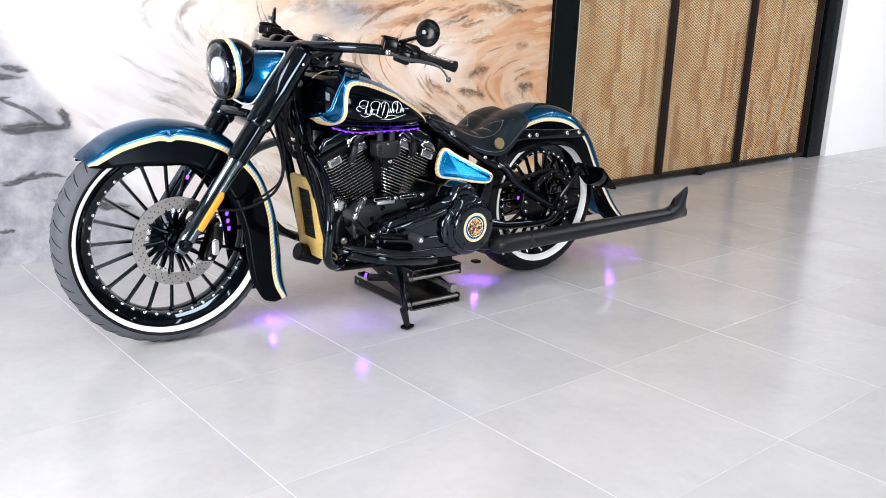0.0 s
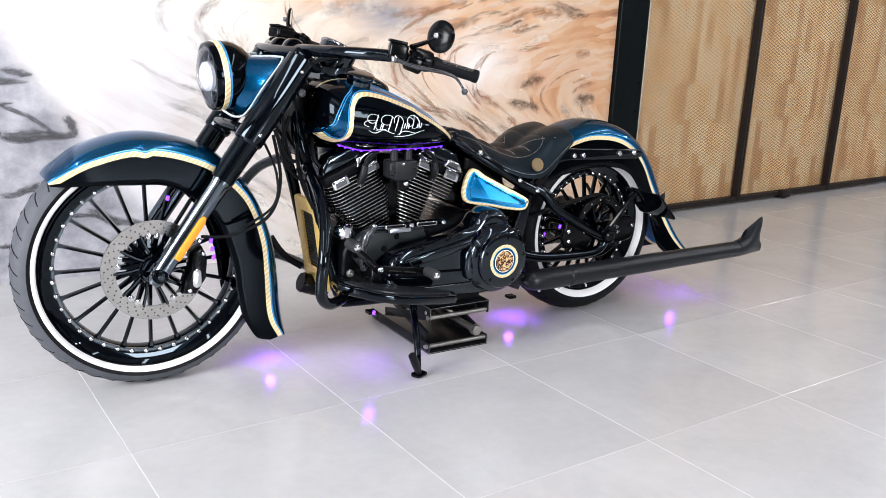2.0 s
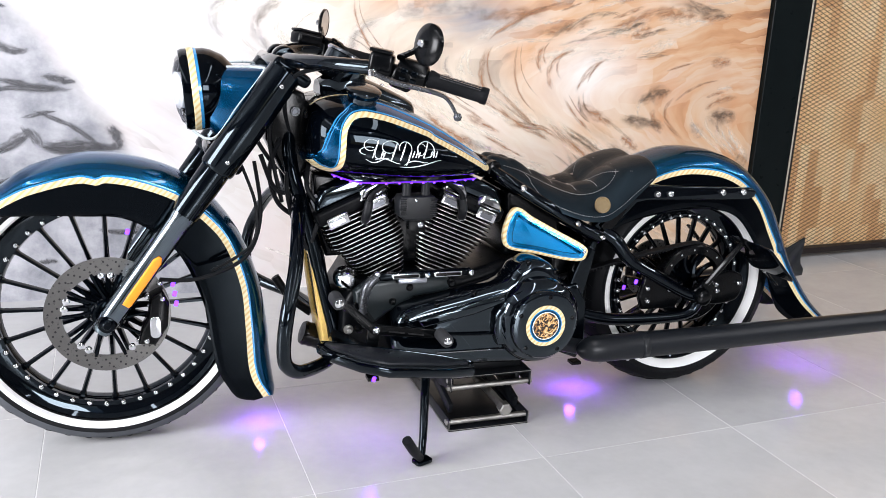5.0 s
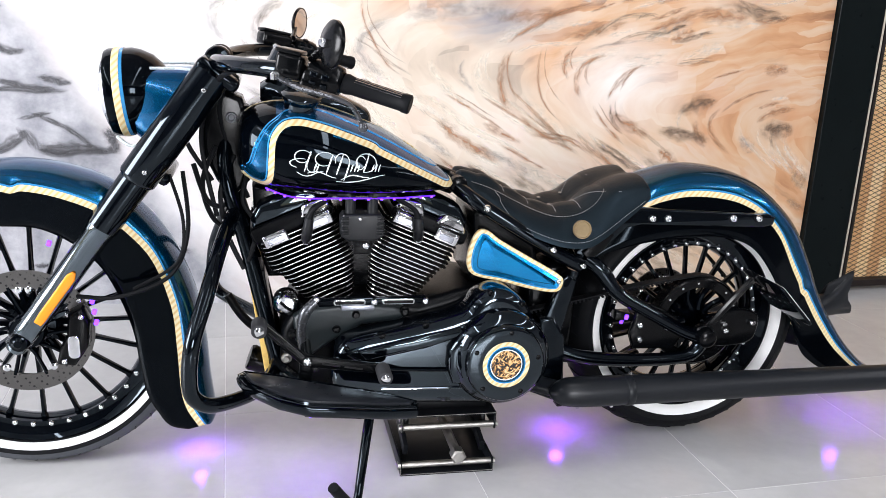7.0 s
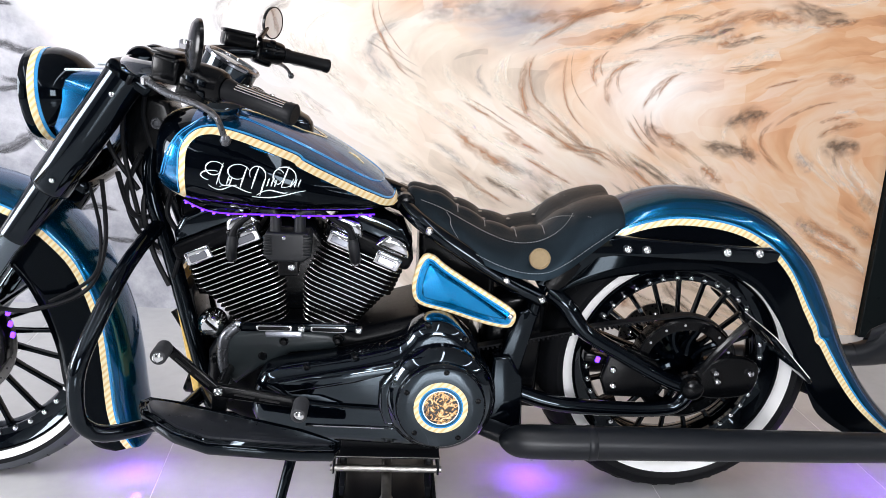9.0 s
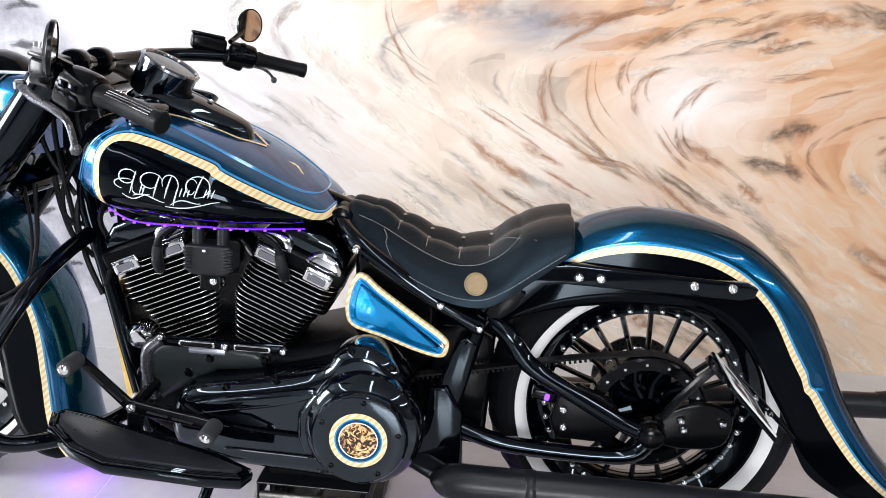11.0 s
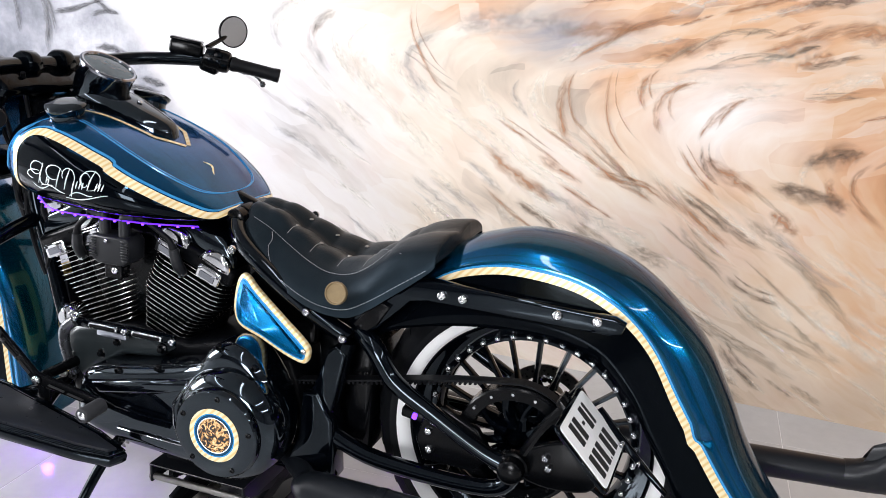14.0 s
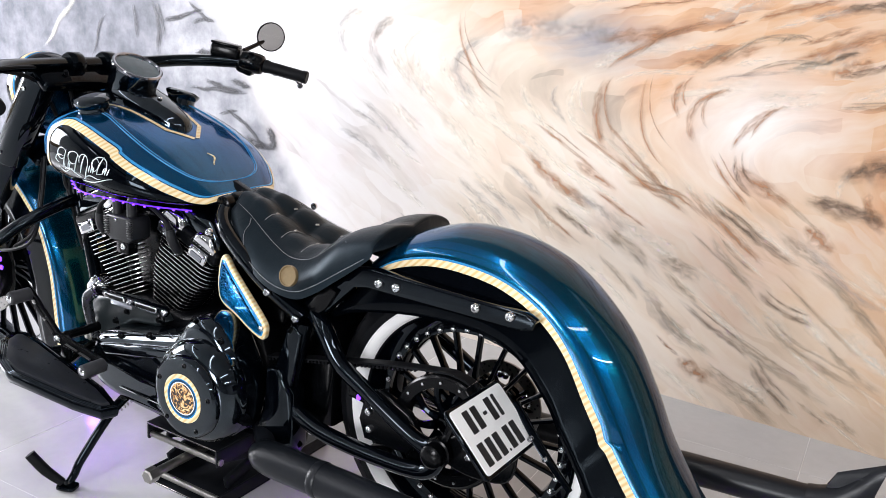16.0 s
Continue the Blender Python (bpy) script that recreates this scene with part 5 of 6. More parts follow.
part("tank_mount", b, SATIN, bike)

# ---- saddle ----
def saddle():
    st = spline([  # x, top, lower edge of the skirt, half width at the top, half width at the skirt
        (0.998, 0.704, 0.694, 0.045, 0.060), (1.012, 0.718, 0.680, 0.058, 0.085), (1.06, 0.710, 0.650, 0.072, 0.118), (1.12, 0.684, 0.612, 0.088, 0.150),
        (1.18, 0.658, 0.585, 0.104, 0.172), (1.24, 0.644, 0.568, 0.118, 0.182), (1.30, 0.655, 0.566, 0.128, 0.182), (1.345, 0.684, 0.588, 0.134, 0.176),
        (1.375, 0.702, 0.610, 0.137, 0.168), (1.415, 0.713, 0.640, 0.139, 0.160), (1.458, 0.719, 0.676, 0.140, 0.151), (1.464, 0.710, 0.690, 0.138, 0.147)], 7)
    rows = []
    for s in st:
        x, zt, zb, wt, ws = s
        half = []
        for i in range(15):
            f = i / 14
            if f < 0.6:
                g = f / 0.6
                y = wt * g
                z = zt - 0.020 * (1 - g) * math.sin(math.pi * min(1, max(0, (x - 1.02) / 0.4))) * 0.9 + 0.010 * math.sin(math.pi * g) - 0.012 * g ** 4
                if 1.05 < x < 1.36 and g < 0.86:
                    q = (x - 1.05) / 0.062
                    z += 0.010 * (abs(math.sin(math.pi * q)) ** 0.5) * (1 - (g / 0.86) ** 6) - 0.003
            else:
                g = (f - 0.6) / 0.4
                y = wt + (ws - wt) * math.sin(g * math.pi / 2)
                z = zt - 0.012 - (zt - 0.012 - zb) * g ** 1.15
            half.append((x, y, z))
        rows.append([(p[0], p[1], p[2]) for p in reversed(half[1:])] + [(p[0], -p[1], p[2]) for p in half])
    b = bm_new()
    add_grid(b, rows, cap=True)
    bmesh.ops.recalc_face_normals(b, faces=b.faces)
    seat = part("saddle", b, LEATHER_M, bike, "black quilted leather solo saddle with grey stitching", angle=70)
    # stitched seams
    def at(x, f, lift=0.0012):
        s = min(st, key=lambda q: abs(q[0] - x))
        r = min(rows, key=lambda q: abs(q[14][0] - x))
        k = 14 + f * 14
        i = min(int(k), 27)
        p = Vector(r[i]).lerp(Vector(r[i + 1]), k - i)
        return p + Vector((0, -lift if f > 0.3 else 0, lift))
    def at_r(x, f):
        p = at(x, f)
        return Vector((p.x, -p.y, p.z))
    for fn in (at, at_r):
        for xs, fs in (((1.03, 1.08, 1.13, 1.18, 1.23, 1.28, 1.33, 1.36, 1.37), (0.62, 0.62, 0.62, 0.62, 0.62, 0.61, 0.58, 0.45, 0.2)), ((1.02, 1.06, 1.10, 1.16, 1.23, 1.29, 1.34, 1.40, 1.45), (0.93,) * 9), ((1.088, 1.090, 1.094, 1.104, 1.12), (0.64, 0.70, 0.77, 0.84, 0.92)), ((1.30, 1.33, 1.36, 1.39), (0.20, 0.36, 0.48, 0.60))):
            b = bm_new()
            pts = spline([fn(x, f) for x, f in zip(xs, fs)], 8)
            for i in range(0, len(pts) - 1, 1):
                p, q = Vector(pts[i]), Vector(pts[i + 1])
                tube(b, [p.lerp(q, 0.1), p.lerp(q, 0.8)], 0.0007, 4, k=1)
            part("seam", b, THREAD, seat, "grey stitched seam")
    for q in range(1, 5):
        x = 1.05 + 0.062 * q
        b = bm_new()
        pts = [at(x, f, 0.0005) for f in (0.05, 0.2, 0.35, 0.5)]
        tube(b, pts, 0.0010, 4, k=4)
        part("quilt_seam", b, THREAD, seat)
        for fn in (at, at_r):
            b = bm_new()
            p = fn(x, 0.22)
            lathe(b, [(0, 0.003), (0.004, 0.002), (0.0055, 0)], Matrix.Translation(p), 10)
            part("button", b, GUNMETAL, seat)
    b = bm_new()
    p = Vector((1.280, -0.1830, 0.613))
    lathe(b, [(0, 0.002), (0.019, 0.002), (0.020, 0.0045), (0.022, 0.0045), (0.0225, 0.002), (0.0225, -0.004)], pose(*p, 90 - 14, 0, 0), 32)
    part("medallion", b, COIN, seat, "round brass medallion")
    return seat


def leather_material():
    k = Nodes("creased_leather")
    c = k.coords()
    fine = k.n("TexVoronoi", Vector=c, Scale=420.0).outputs["Distance"]
    crease = k.noise(k.coords((1, 1, 0.5)), 16, 4, 0.55, 1.2)
    col = k.mix(crease, (0.005, 0.0072, 0.0092), (0.010, 0.0142, 0.0180))
    k.set(Base_Color=col, Roughness=k.math("MULTIPLY_ADD", crease, 0.14, 0.30), Specular_IOR_Level=0.5, IOR=1.25, Specular_Tint=(0.48, 0.76, 1.0, 1))
    k.bump(k.math("ADD", k.math("MULTIPLY", fine, 0.12), crease), 0.35, 0.004)
    return k.mat


LEATHER_M = leather_material()
saddle()

# ---- frame ----
def bars(name, runs, r, mat, label="", n=12):
    out = None
    for pts in runs:
        b = bm_new()
        tube(b, pts, r, n, k=6)
        out = part(name, b, mat, bike, label)
    return out


for sg in (-1, 1):
    bars("frame_tube", [[(0.45, sg * 0.035, 0.80), (0.455, sg * 0.075, 0.70), (0.497, sg * 0.085, 0.55), (0.556, sg * 0.09, 0.30), (0.585, sg * 0.095, 0.205), (0.64, sg * 0.10, 0.185), (1.10, sg * 0.11, 0.185), (1.22, sg * 0.12, 0.24), (1.25, sg * 0.13, 0.36), (1.285, sg * 0.135, 0.50)]], 0.018, BLACK)
    bars("frame_tube", [[(0.985, sg * 0.06, 0.70), (1.03, sg * 0.12, 0.668), (1.12, sg * 0.146, 0.613), (1.217, sg * 0.154, 0.555), (1.297, sg * 0.154, 0.515)]], 0.018, FORKPAINT)
b = bm_new()
tube(b, [(0.46, 0, 0.80), (0.62, 0, 0.775), (0.86, 0, 0.735), (1.0, 0, 0.69)], 0.03, 14, k=5)
part("backbone", b, BLACK, bike)
for sg in (-1, 1):
    b = bm_new()
    o = [(1.205, 0.355), (1.245, 0.330), (1.262, 0.345), (1.290, 0.475), (1.270, 0.492), (1.250, 0.480)]
    slab(b, o, sg * 0.155, sg * 0.120, 0.006)
    part("frame_plate", b, FORKPAINT, bike)
    b = bm_new()
    slab(b, [(1.155, 0.20), (1.25, 0.16), (1.275, 0.20), (1.268, 0.33), (1.235, 0.385), (1.20, 0.38), (1.19, 0.28)], sg * 0.165, sg * 0.11, 0.008)
    part("frame_casting", b, FORKPAINT, bike)
    # fender strut
    b = bm_new()
    o = [(1.300, 0.520), (1.345, 0.535), (1.415, 0.606), (1.45, 0.612), (1.79, 0.605), (1.815, 0.612), (1.820, 0.630), (1.80, 0.640), (1.46, 0.655), (1.405, 0.648), (1.375, 0.620), (1.285, 0.545)]
    slab(b, o, sg * 0.140, sg * 0.118, 0.005)
    st = part("fender_strut", b, FORKPAINT, bike, "black fender strut")
    for x in (1.478, 1.520, 1.698, 1.770):
        bolt("strut_bolt", st, (x, sg * 0.140, 0.629), 0.0100, 0.009, CHROME, (90 if sg < 0 else -90, 0, 0), "chrome dome bolt")
    b = bm_new()
    slab(b, [(1.318, 0.522), (1.352, 0.548), (1.378, 0.590), (1.352, 0.602), (1.30, 0.545)], sg * 0.150, sg * 0.138, 0.004)
    part("strut_cap", b, SATIN, st)
    for x, z in ((1.214, 0.561), (1.293, 0.520), (1.045, 0.662)):
        bolt("frame_bolt", bike, (x, sg * 0.173, z), 0.009, 0.010, CHROME, (90 if sg < 0 else -90, 0, 0), "chrome dome bolt")
    # swingarm
    b = bm_new()
    tube(b, [(1.315, sg * 0.135, 0.525), (1.352, sg * 0.15, 0.500), (1.398, sg * 0.158, 0.444), (1.476, sg * 0.160, 0.398), (1.591, sg * 0.160, 0.336), (1.650, sg * 0.155, 0.318)], [0.019, 0.020, 0.018, 0.017, 0.017, 0.022], 12, k=6)
    tube(b, [(1.26, sg * 0.14, 0.290), (1.372, sg * 0.155, 0.266), (1.598, sg * 0.158, 0.264), (1.650, sg * 0.155, 0.312)], [0.018, 0.018, 0.017, 0.02], 12, k=6)
    part("swingarm", b, FORKPAINT, bike, "black triangular swingarm")
    b = bm_new()
    lathe(b, [(0, 0.026), (0.016, 0.026), (0.024, 0.020), (0.026, 0.0), (0.030, -0.002), (0.030, -0.02)], pose(1.646, sg * 0.168, 0.323, 90 if sg < 0 else -90), 24)
    part("axle_nut", b, SATIN, bike)

# ---- belt drive ----
b = bm_new()
lathe(b, [(0.112, -0.018), (0.118, -0.018), (0.118, 0.018), (0.112, 0.018)], axle(1.640, 0.352, -0.112), 64, closed=True)
lathe(b, [(0.088, 0.0), (0.116, -0.004), (0.118, 0.020), (0.114, 0.023), (0.092, 0.021)], axle(1.640, 0.352, -0.112), 64, closed=True)
pul = part("belt_pulley", b, SATIN, bike, "black belt pulley")
for i in range(10):
    m = axle(1.640, 0.352, -0.112) @ pose(0, 0, 0, 0, 0, 36 * i)
    b = bm_new()
    tube(b, [m @ Vector((0.03, 0, 0.0)), m @ Vector((0.06, 0.008, 0.004)), m @ Vector((0.094, 0.0, 0.004))], [0.011, 0.007, 0.009], 8, k=3)
    part("pulley_spoke", b, BLACK, pul)
b = bm_new()
for i in range(15):
    m = axle(1.640, 0.352, -0.112) @ pose(0, 0, 0, 0, 0, 24 * i) @ pose(0.105, 0, 0.022)
    lathe(b, [(0, 0.003), (0.003, 0.003), (0.0036, 0)], m, 8)
part("pulley_rivets", b, CHROME, pul, "small bright rivets")["kind"] = "stuff"
b = bm_new()
pts = []
for i in range(15):
    a = radians(100 - 200 * i / 14)
    pts.append((1.640 + 0.1215 * math.cos(a), -0.112, 0.352 + 0.1215 * math.sin(a)))
path = [(1.10, -0.112, 0.372)] + [(1.275, -0.112, 0.407), (1.48, -0.112, 0.450)] + pts + [(1.48, -0.112, 0.235), (1.10, -0.112, 0.265)]
rows = []
sp = spline(path, 6)
for i, p in enumerate(sp):
    d = sp[min(i + 1, len(sp) - 1)] - sp[max(i - 1, 0)]
    nn = np.array((d[2], 0, -d[0]))
    nn /= np.linalg.norm(nn) + 1e-9
    rows.append([p + np.array((0, -0.013, 0)) + nn * 0.002, p + np.array((0, 0.013, 0)) + nn * 0.002, p + np.array((0, 0.013, 0)) - nn * 0.002, p + np.array((0, -0.013, 0)) - nn * 0.002])
add_grid(b, rows, closed=True, cap=True)
belt = part("drive_belt", b, RUBBER, bike, "black toothed drive belt")
b = bm_new()
for i in range(44):
    f = i / 43
    p = Vector((1.12, -0.112, 0.3740)).lerp(Vector((1.56, -0.112, 0.464)), f)
    box(b, p + Vector((0.0, 0, -0.0045)), (0.0055, 0.024, 0.006), (0, -11.5, 0), 0.001, seg=1)
part("belt_teeth", b, RUBBER, belt)["kind"] = "stuff"
# rear caliper plate and red brake
b = bm_new()
slab(b, [(1.445, 0.330), (1.462, 0.395), (1.50, 0.408), (1.57, 0.375), (1.60, 0.33), (1.57, 0.285), (1.46, 0.288)], -0.152, -0.132, 0.006)
cp = part("axle_plate", b, SATIN, bike)
for p in ((1.485, -0.152, 0.392), (1.471, -0.152, 0.353), (1.474, -0.152, 0.314), (1.545, -0.152, 0.345)):
    bolt("plate_bolt", cp, p, 0.0085, 0.007)
b = bm_new()
box(b, (1.432, -0.125, 0.372), (0.05, 0.03, 0.022), (0, 8, 0), 0.005)
part("axle_spacer", b, SATIN, bike)
b = bm_new()
box(b, (1.475, -0.10, 0.250), (0.05, 0.03, 0.022), (0, -20, 0), 0.005)
part("axle_spacer", b, SATIN, bike)

b = bm_new()
slab(b, spline([(1.640, 0.335), (1.690, 0.372), (1.750, 0.390), (1.801, 0.373), (1.806, 0.330), (1.785, 0.296), (1.711, 0.286), (1.655, 0.300)], 4, True), -0.150, -0.134, 0.005)
ap = part("bracket_plate", b, SATIN, bike, "black plate behind the rear axle")
for p in ((1.705, -0.150, 0.352), (1.712, -0.150, 0.332), (1.786, -0.150, 0.352)):
    bolt("plate_bolt", ap, p, 0.0085, 0.012)

# number plate on its side bracket
b = bm_new()
pu = Vector((0.02, 1.0, -0.02)).normalized()
pn = Vector((0.717, 0.0, 0.697))
pn = (pn - pu * pn.dot(pu)).normalized()
pv = pn.cross(pu)
PM = Matrix(((pu.x, -pn.x, pv.x, 1.793), (pu.y, -pn.y, pv.y, -0.228), (pu.z, -pn.z, pv.z, 0.450), (0, 0, 0, 1)))
PM = PM @ Matrix.Scale(0.98, 4)
slab(b, rounded(-0.095, -0.070, 0.095, 0.070, 0.012), -0.004, 0.004, 0.003, m=PM)
np_ob = part("number_plate", b, BLACK, bike, "white number plate in a black frame on a side bracket")
b = bm_new()
slab(b, rounded(-0.088, -0.063, 0.088, 0.063, 0.008), -0.0065, -0.003, 0.001, m=PM)
part("plate_face", b, WHITEPLATE, np_ob)
for x0, x1, z0, z1 in ((-0.060, -0.042, 0.008, 0.052), (-0.034, -0.016, 0.008, 0.052), (-0.006, 0.006, 0.026, 0.033), (0.014, 0.032, 0.008, 0.052), (0.040, 0.050, 0.008, 0.052), (-0.072, -0.054, -0.052, -0.008), (-0.046, -0.028, -0.052, -0.008), (-0.020, -0.002, -0.052, -0.008), (0.004, 0.009, -0.052, -0.047), (0.016, 0.034, -0.052, -0.008), (0.042, 0.060, -0.052, -0.008)):
    b = bm_new()
    slab(b, rounded(x0, z0, x1, z1, 0.002), -0.0072, -0.006, 0.0003, m=PM, round_=1)
    part("plate_bar", b, INK, np_ob)
b = bm_new()
tube(b, [(1.665, -0.165, 0.36), (1.70, -0.19, 0.43), (1.745, -0.20, 0.487), (1.765, -0.215, 0.472)], 0.009, 8, k=4)
box(b, (1.742, -0.205, 0.492), (0.034, 0.05, 0.014), (0, 45, 0), 0.003)
part("plate_bracket", b, SATIN, np_ob)
for sg in (-1, 1):
    b = bm_new()
    tube(b, [(1.79, sg * 0.13, 0.462), (1.86, sg * 0.155, 0.400), (1.925, sg * 0.160, 0.338)], [0.009, 0.010, 0.007], 10, k=4, flat=0.5)
    tl = part("tail_bracket", b, BLACK, bike)
    for f in (0.3, 0.55):
        bolt("bracket_bolt", tl, (1.80 + 0.13 * f, sg * 0.158, 0.452 - 0.12 * f), 0.006, 0.01, CHROME, (90 if sg < 0 else -90, 0, 0))

# ---- engine ----
def fin_mesh(wx, wy, t):
    """One fin: black faces and a thin machined rim."""
    b = bm_new()
    o = rounded(-wx, -wy, wx, wy, 0.035, 5)
    rows = [[(p[0], p[1], -t) for p in inset(o, 0.010)], [(p[0], p[1], -t) for p in inset(o, 0.0006)], [(p[0], p[1], -t * 0.8) for p in o], [(p[0], p[1], t * 0.8) for p in o], [(p[0], p[1], t) for p in inset(o, 0.0006)], [(p[0], p[1], t) for p in inset(o, 0.010)]]
    add_grid(b, rows, lambda i, j: 1 if i == 2 else 0, closed=True, cap=True)
    bmesh.ops.recalc_face_normals(b, faces=b.faces)
    return b


FW = 0.094
COILGREY = plain("moulded_plastic", (0.007, 0.008, 0.010), 0.42, 0, 0.2, 30, 0.1)
for name, foot, tip, sg in (("front_cylinder", (0.690, -0.01, 0.405), (0.595, -0.01, 0.625), -1), ("rear_cylinder", (0.835, -0.01, 0.405), (0.925, -0.01, 0.620), 1)):
    foot, tip = Vector(foot), Vector(tip)
    ax = (tip - foot).normalized()
    ln = (tip - foot).length
    ang = math.degrees(math.atan2(ax.x, ax.z))
    m = pose(*foot, 0, ang, 0)
    b = bm_new()
    lathe(b, [(0, -0.03), (0.064, -0.03), (0.064, ln + 0.01), (0, ln + 0.01)], m, 32)
    cyl = part(name, b, ENGINE, bike, "black finned cylinder with bright fin edges")
    nf = 19
    shared = None
    for i in range(nf):
        f = i / (nf - 1)
        h = 0.004 + f * (ln - 0.035)
        outer = float(np.interp(h, [0.0, 0.03, 0.13, 0.137, 0.22], [0.040, 0.044, 0.080, 0.092, 0.092]))
        inner = float(np.interp(h, [0.0, 0.02, 0.10, 0.22], [0.062, 0.070, 0.104, 0.100]))
        fm = m @ Matrix.Translation((-sg * (inner - outer) / 2, 0, h)) @ Matrix.Diagonal(((inner + outer) / 2 / FW, 1.0, 1, 1))
        if shared is None:
            shared = part("fin", fin_mesh(FW, 0.115, 0.0009), [FINBLACK, FINEDGE], cyl, smooth=False)
            shared.matrix_basis = fm
        else:
            share(shared, "fin", fm, cyl)
    # head and rocker box
    b = bm_new()
    slab(b, rounded(-0.098, ln - 0.028, 0.098, ln + 0.012, 0.012), -0.118, 0.10, 0.010, m=m)
    part("head", b, ENGINE, cyl)
    b = bm_new()
    slab(b, [(-0.088, ln + 0.010), (0.088, ln + 0.010), (0.082, ln + 0.034), (0.05, ln + 0.058), (-0.05, ln + 0.058), (-0.082, ln + 0.034)], -0.108, 0.09, 0.014, m=m)
    part("rocker_cover", b, GLOSS, cyl, "gloss black rocker cover")
    for xx in (-0.047, 0.062):
        b = bm_new()
        slab(b, rounded(-sg * xx - 0.029, 0.197, -sg * xx + 0.029, 0.228, 0.005), -0.128, -0.108, 0.004, m=m)
        part("head_badge", b, CHROME, cyl, "bright chrome head block")
        b = bm_new()
        slab(b, rounded(-sg * xx - 0.020, 0.203, -sg * xx + 0.018, 0.218, 0.003), -0.1295, -0.127, 0.0008, m=m, round_=1)
        part("badge_recess", b, DARKCHROME, cyl)
        for dx in (-0.023, 0.023):
            p = m @ Vector((-sg * xx + dx, -0.128, 0.222))
            bolt("badge_bolt", cyl, p, 0.0035, 0.003, DARKCHROME)
        if xx * sg < 0 or xx > 0:
            b = bm_new()
            slab(b, spline([(-sg * xx - 0.036, 0.229), (-sg * xx - 0.036, 0.245), (-sg * xx - 0.020, 0.262), (-sg * xx + 0.018, 0.264), (-sg * xx + 0.036, 0.248), (-sg * xx + 0.036, 0.229)], 3, True), -0.121, 0.06, 0.012, m=m, round_=4)
            part("rocker_dome", b, CHROME, cyl, "polished chrome rocker dome")
    # plug boot and its lead, up and over to the coil
    q = m @ Vector((-sg * 0.016, -0.122, 0.186))
    c = Vector((0.753 + 0.025 * sg, -0.165, 0.648))
    b = bm_new()
    tube(b, [q + Vector((0, 0.006, -0.008)), q, q + Vector((-sg * 0.002, -0.012, 0.022)), q + Vector((-sg * 0.006, -0.016, 0.050))], [0.0095, 0.0115, 0.0120, 0.0105], 14, k=4)
    boot = part("plug_boot", b, COILGREY, cyl, "thick grey rubber plug boot")
    b = bm_new()
    lathe(b, [(0.0, -0.012), (0.0105, -0.012), (0.0110, -0.004), (0.009, 0.0)], Matrix.Translation(q) @ pose(0, 0, 0, 25, 0, 0), 6)
    part("plug_nut", b, CHROME, boot)
    top = q + Vector((-sg * 0.006, -0.016, 0.050))
    b = bm_new()
    tube(b, [top, top + Vector((-sg * 0.010, -0.004, 0.022)), top.lerp(c, 0.45) + Vector((0, 0, 0.040)), c + Vector((sg * 0.040, 0.0, 0.046)), c + Vector((sg * 0.018, 0, 0.045))], [0.009, 0.006, 0.0055, 0.006, 0.009], 10, k=6)
    part("plug_lead", b, RUBBER, cyl, "black plug lead")
    b = bm_new()
    tube(b, [c + Vector((0, 0, -0.012)), c + Vector((0, 0, 0.020)), c + Vector((0.001 * sg, 0, 0.038)), c + Vector((0.012 * sg, 0, 0.046)), c + Vector((0.030 * sg, 0, 0.047))], [0.0125, 0.0120, 0.0115, 0.0105, 0.010], 14, k=5)
    part("coil_elbow", b, COILGREY, cyl, "grey rubber elbow on the coil")

# coil cover between the cylinders
b = bm_new()
slab(b, [(0.722, 0.588), (0.786, 0.588), (0.800, 0.598), (0.803, 0.640), (0.796, 0.650), (0.712, 0.650), (0.705, 0.640), (0.707, 0.598)], -0.187, -0.13, 0.006)
coil = part("coil_cover", b, COILGREY, bike, "ribbed dark grey coil cover")
for x0 in (0.7060, 0.7865):
    for i in range(8):
        b = bm_new()
        box(b, (x0 + 0.008, -0.188, 0.603 + i * 0.0058), (0.017, 0.006, 0.003), (0, 0, 0), 0.001, seg=1)
        part("rib", b, COILGREY, coil)
b = bm_new()
slab(b, rounded(0.734, 0.556, 0.777, 0.592, 0.004), -0.180, -0.15, 0.003)
part("bracket", b, SATIN, coil)
bolt("coil_bolt", coil, (0.763, -0.180, 0.576), 0.0085, 0.006)
bolt("coil_bolt", coil, (0.748, -0.187, 0.640), 0.0045, 0.004)

# crankcase
b = bm_new()
slab(b, [(0.585, 0.235), (0.66, 0.195), (1.05, 0.195), (1.17, 0.24), (1.20, 0.32), (1.15, 0.43), (1.02, 0.455), (0.90, 0.42), (0.84, 0.43), (0.76, 0.44), (0.68, 0.43), (0.615, 0.425), (0.575, 0.36), (0.57, 0.28)], -0.135, 0.13, 0.025, round_=4)
case = part("crankcase", b, ENGINE, bike, "black engine case")
b = bm_new()
slab(b, [(0.60, 0.40), (0.64, 0.428), (0.70, 0.434), (0.76, 0.436), (0.84, 0.43), (0.875, 0.405), (0.85, 0.385), (0.76, 0.375), (0.69, 0.335), (0.64, 0.30), (0.605, 0.34)], -0.165, -0.12, 0.018, round_=4)
part("cam_cover", b, plain("cast_engine_grey", (0.014, 0.019, 0.021), 0.35, 0.2, 0.35, 20, 0.15), case, "dull black engine side cover")
b = bm_new()
tube(b, [(0.650, -0.185, 0.445), (0.625, -0.19, 0.418), (0.618, -0.18, 0.36), (0.628, -0.17, 0.31)], [0.012, 0.0125, 0.011, 0.010], 12, k=6)
part("breather_pipe", b, LEVERMETAL, case, "curved dull grey breather pipe")
b = bm_new()
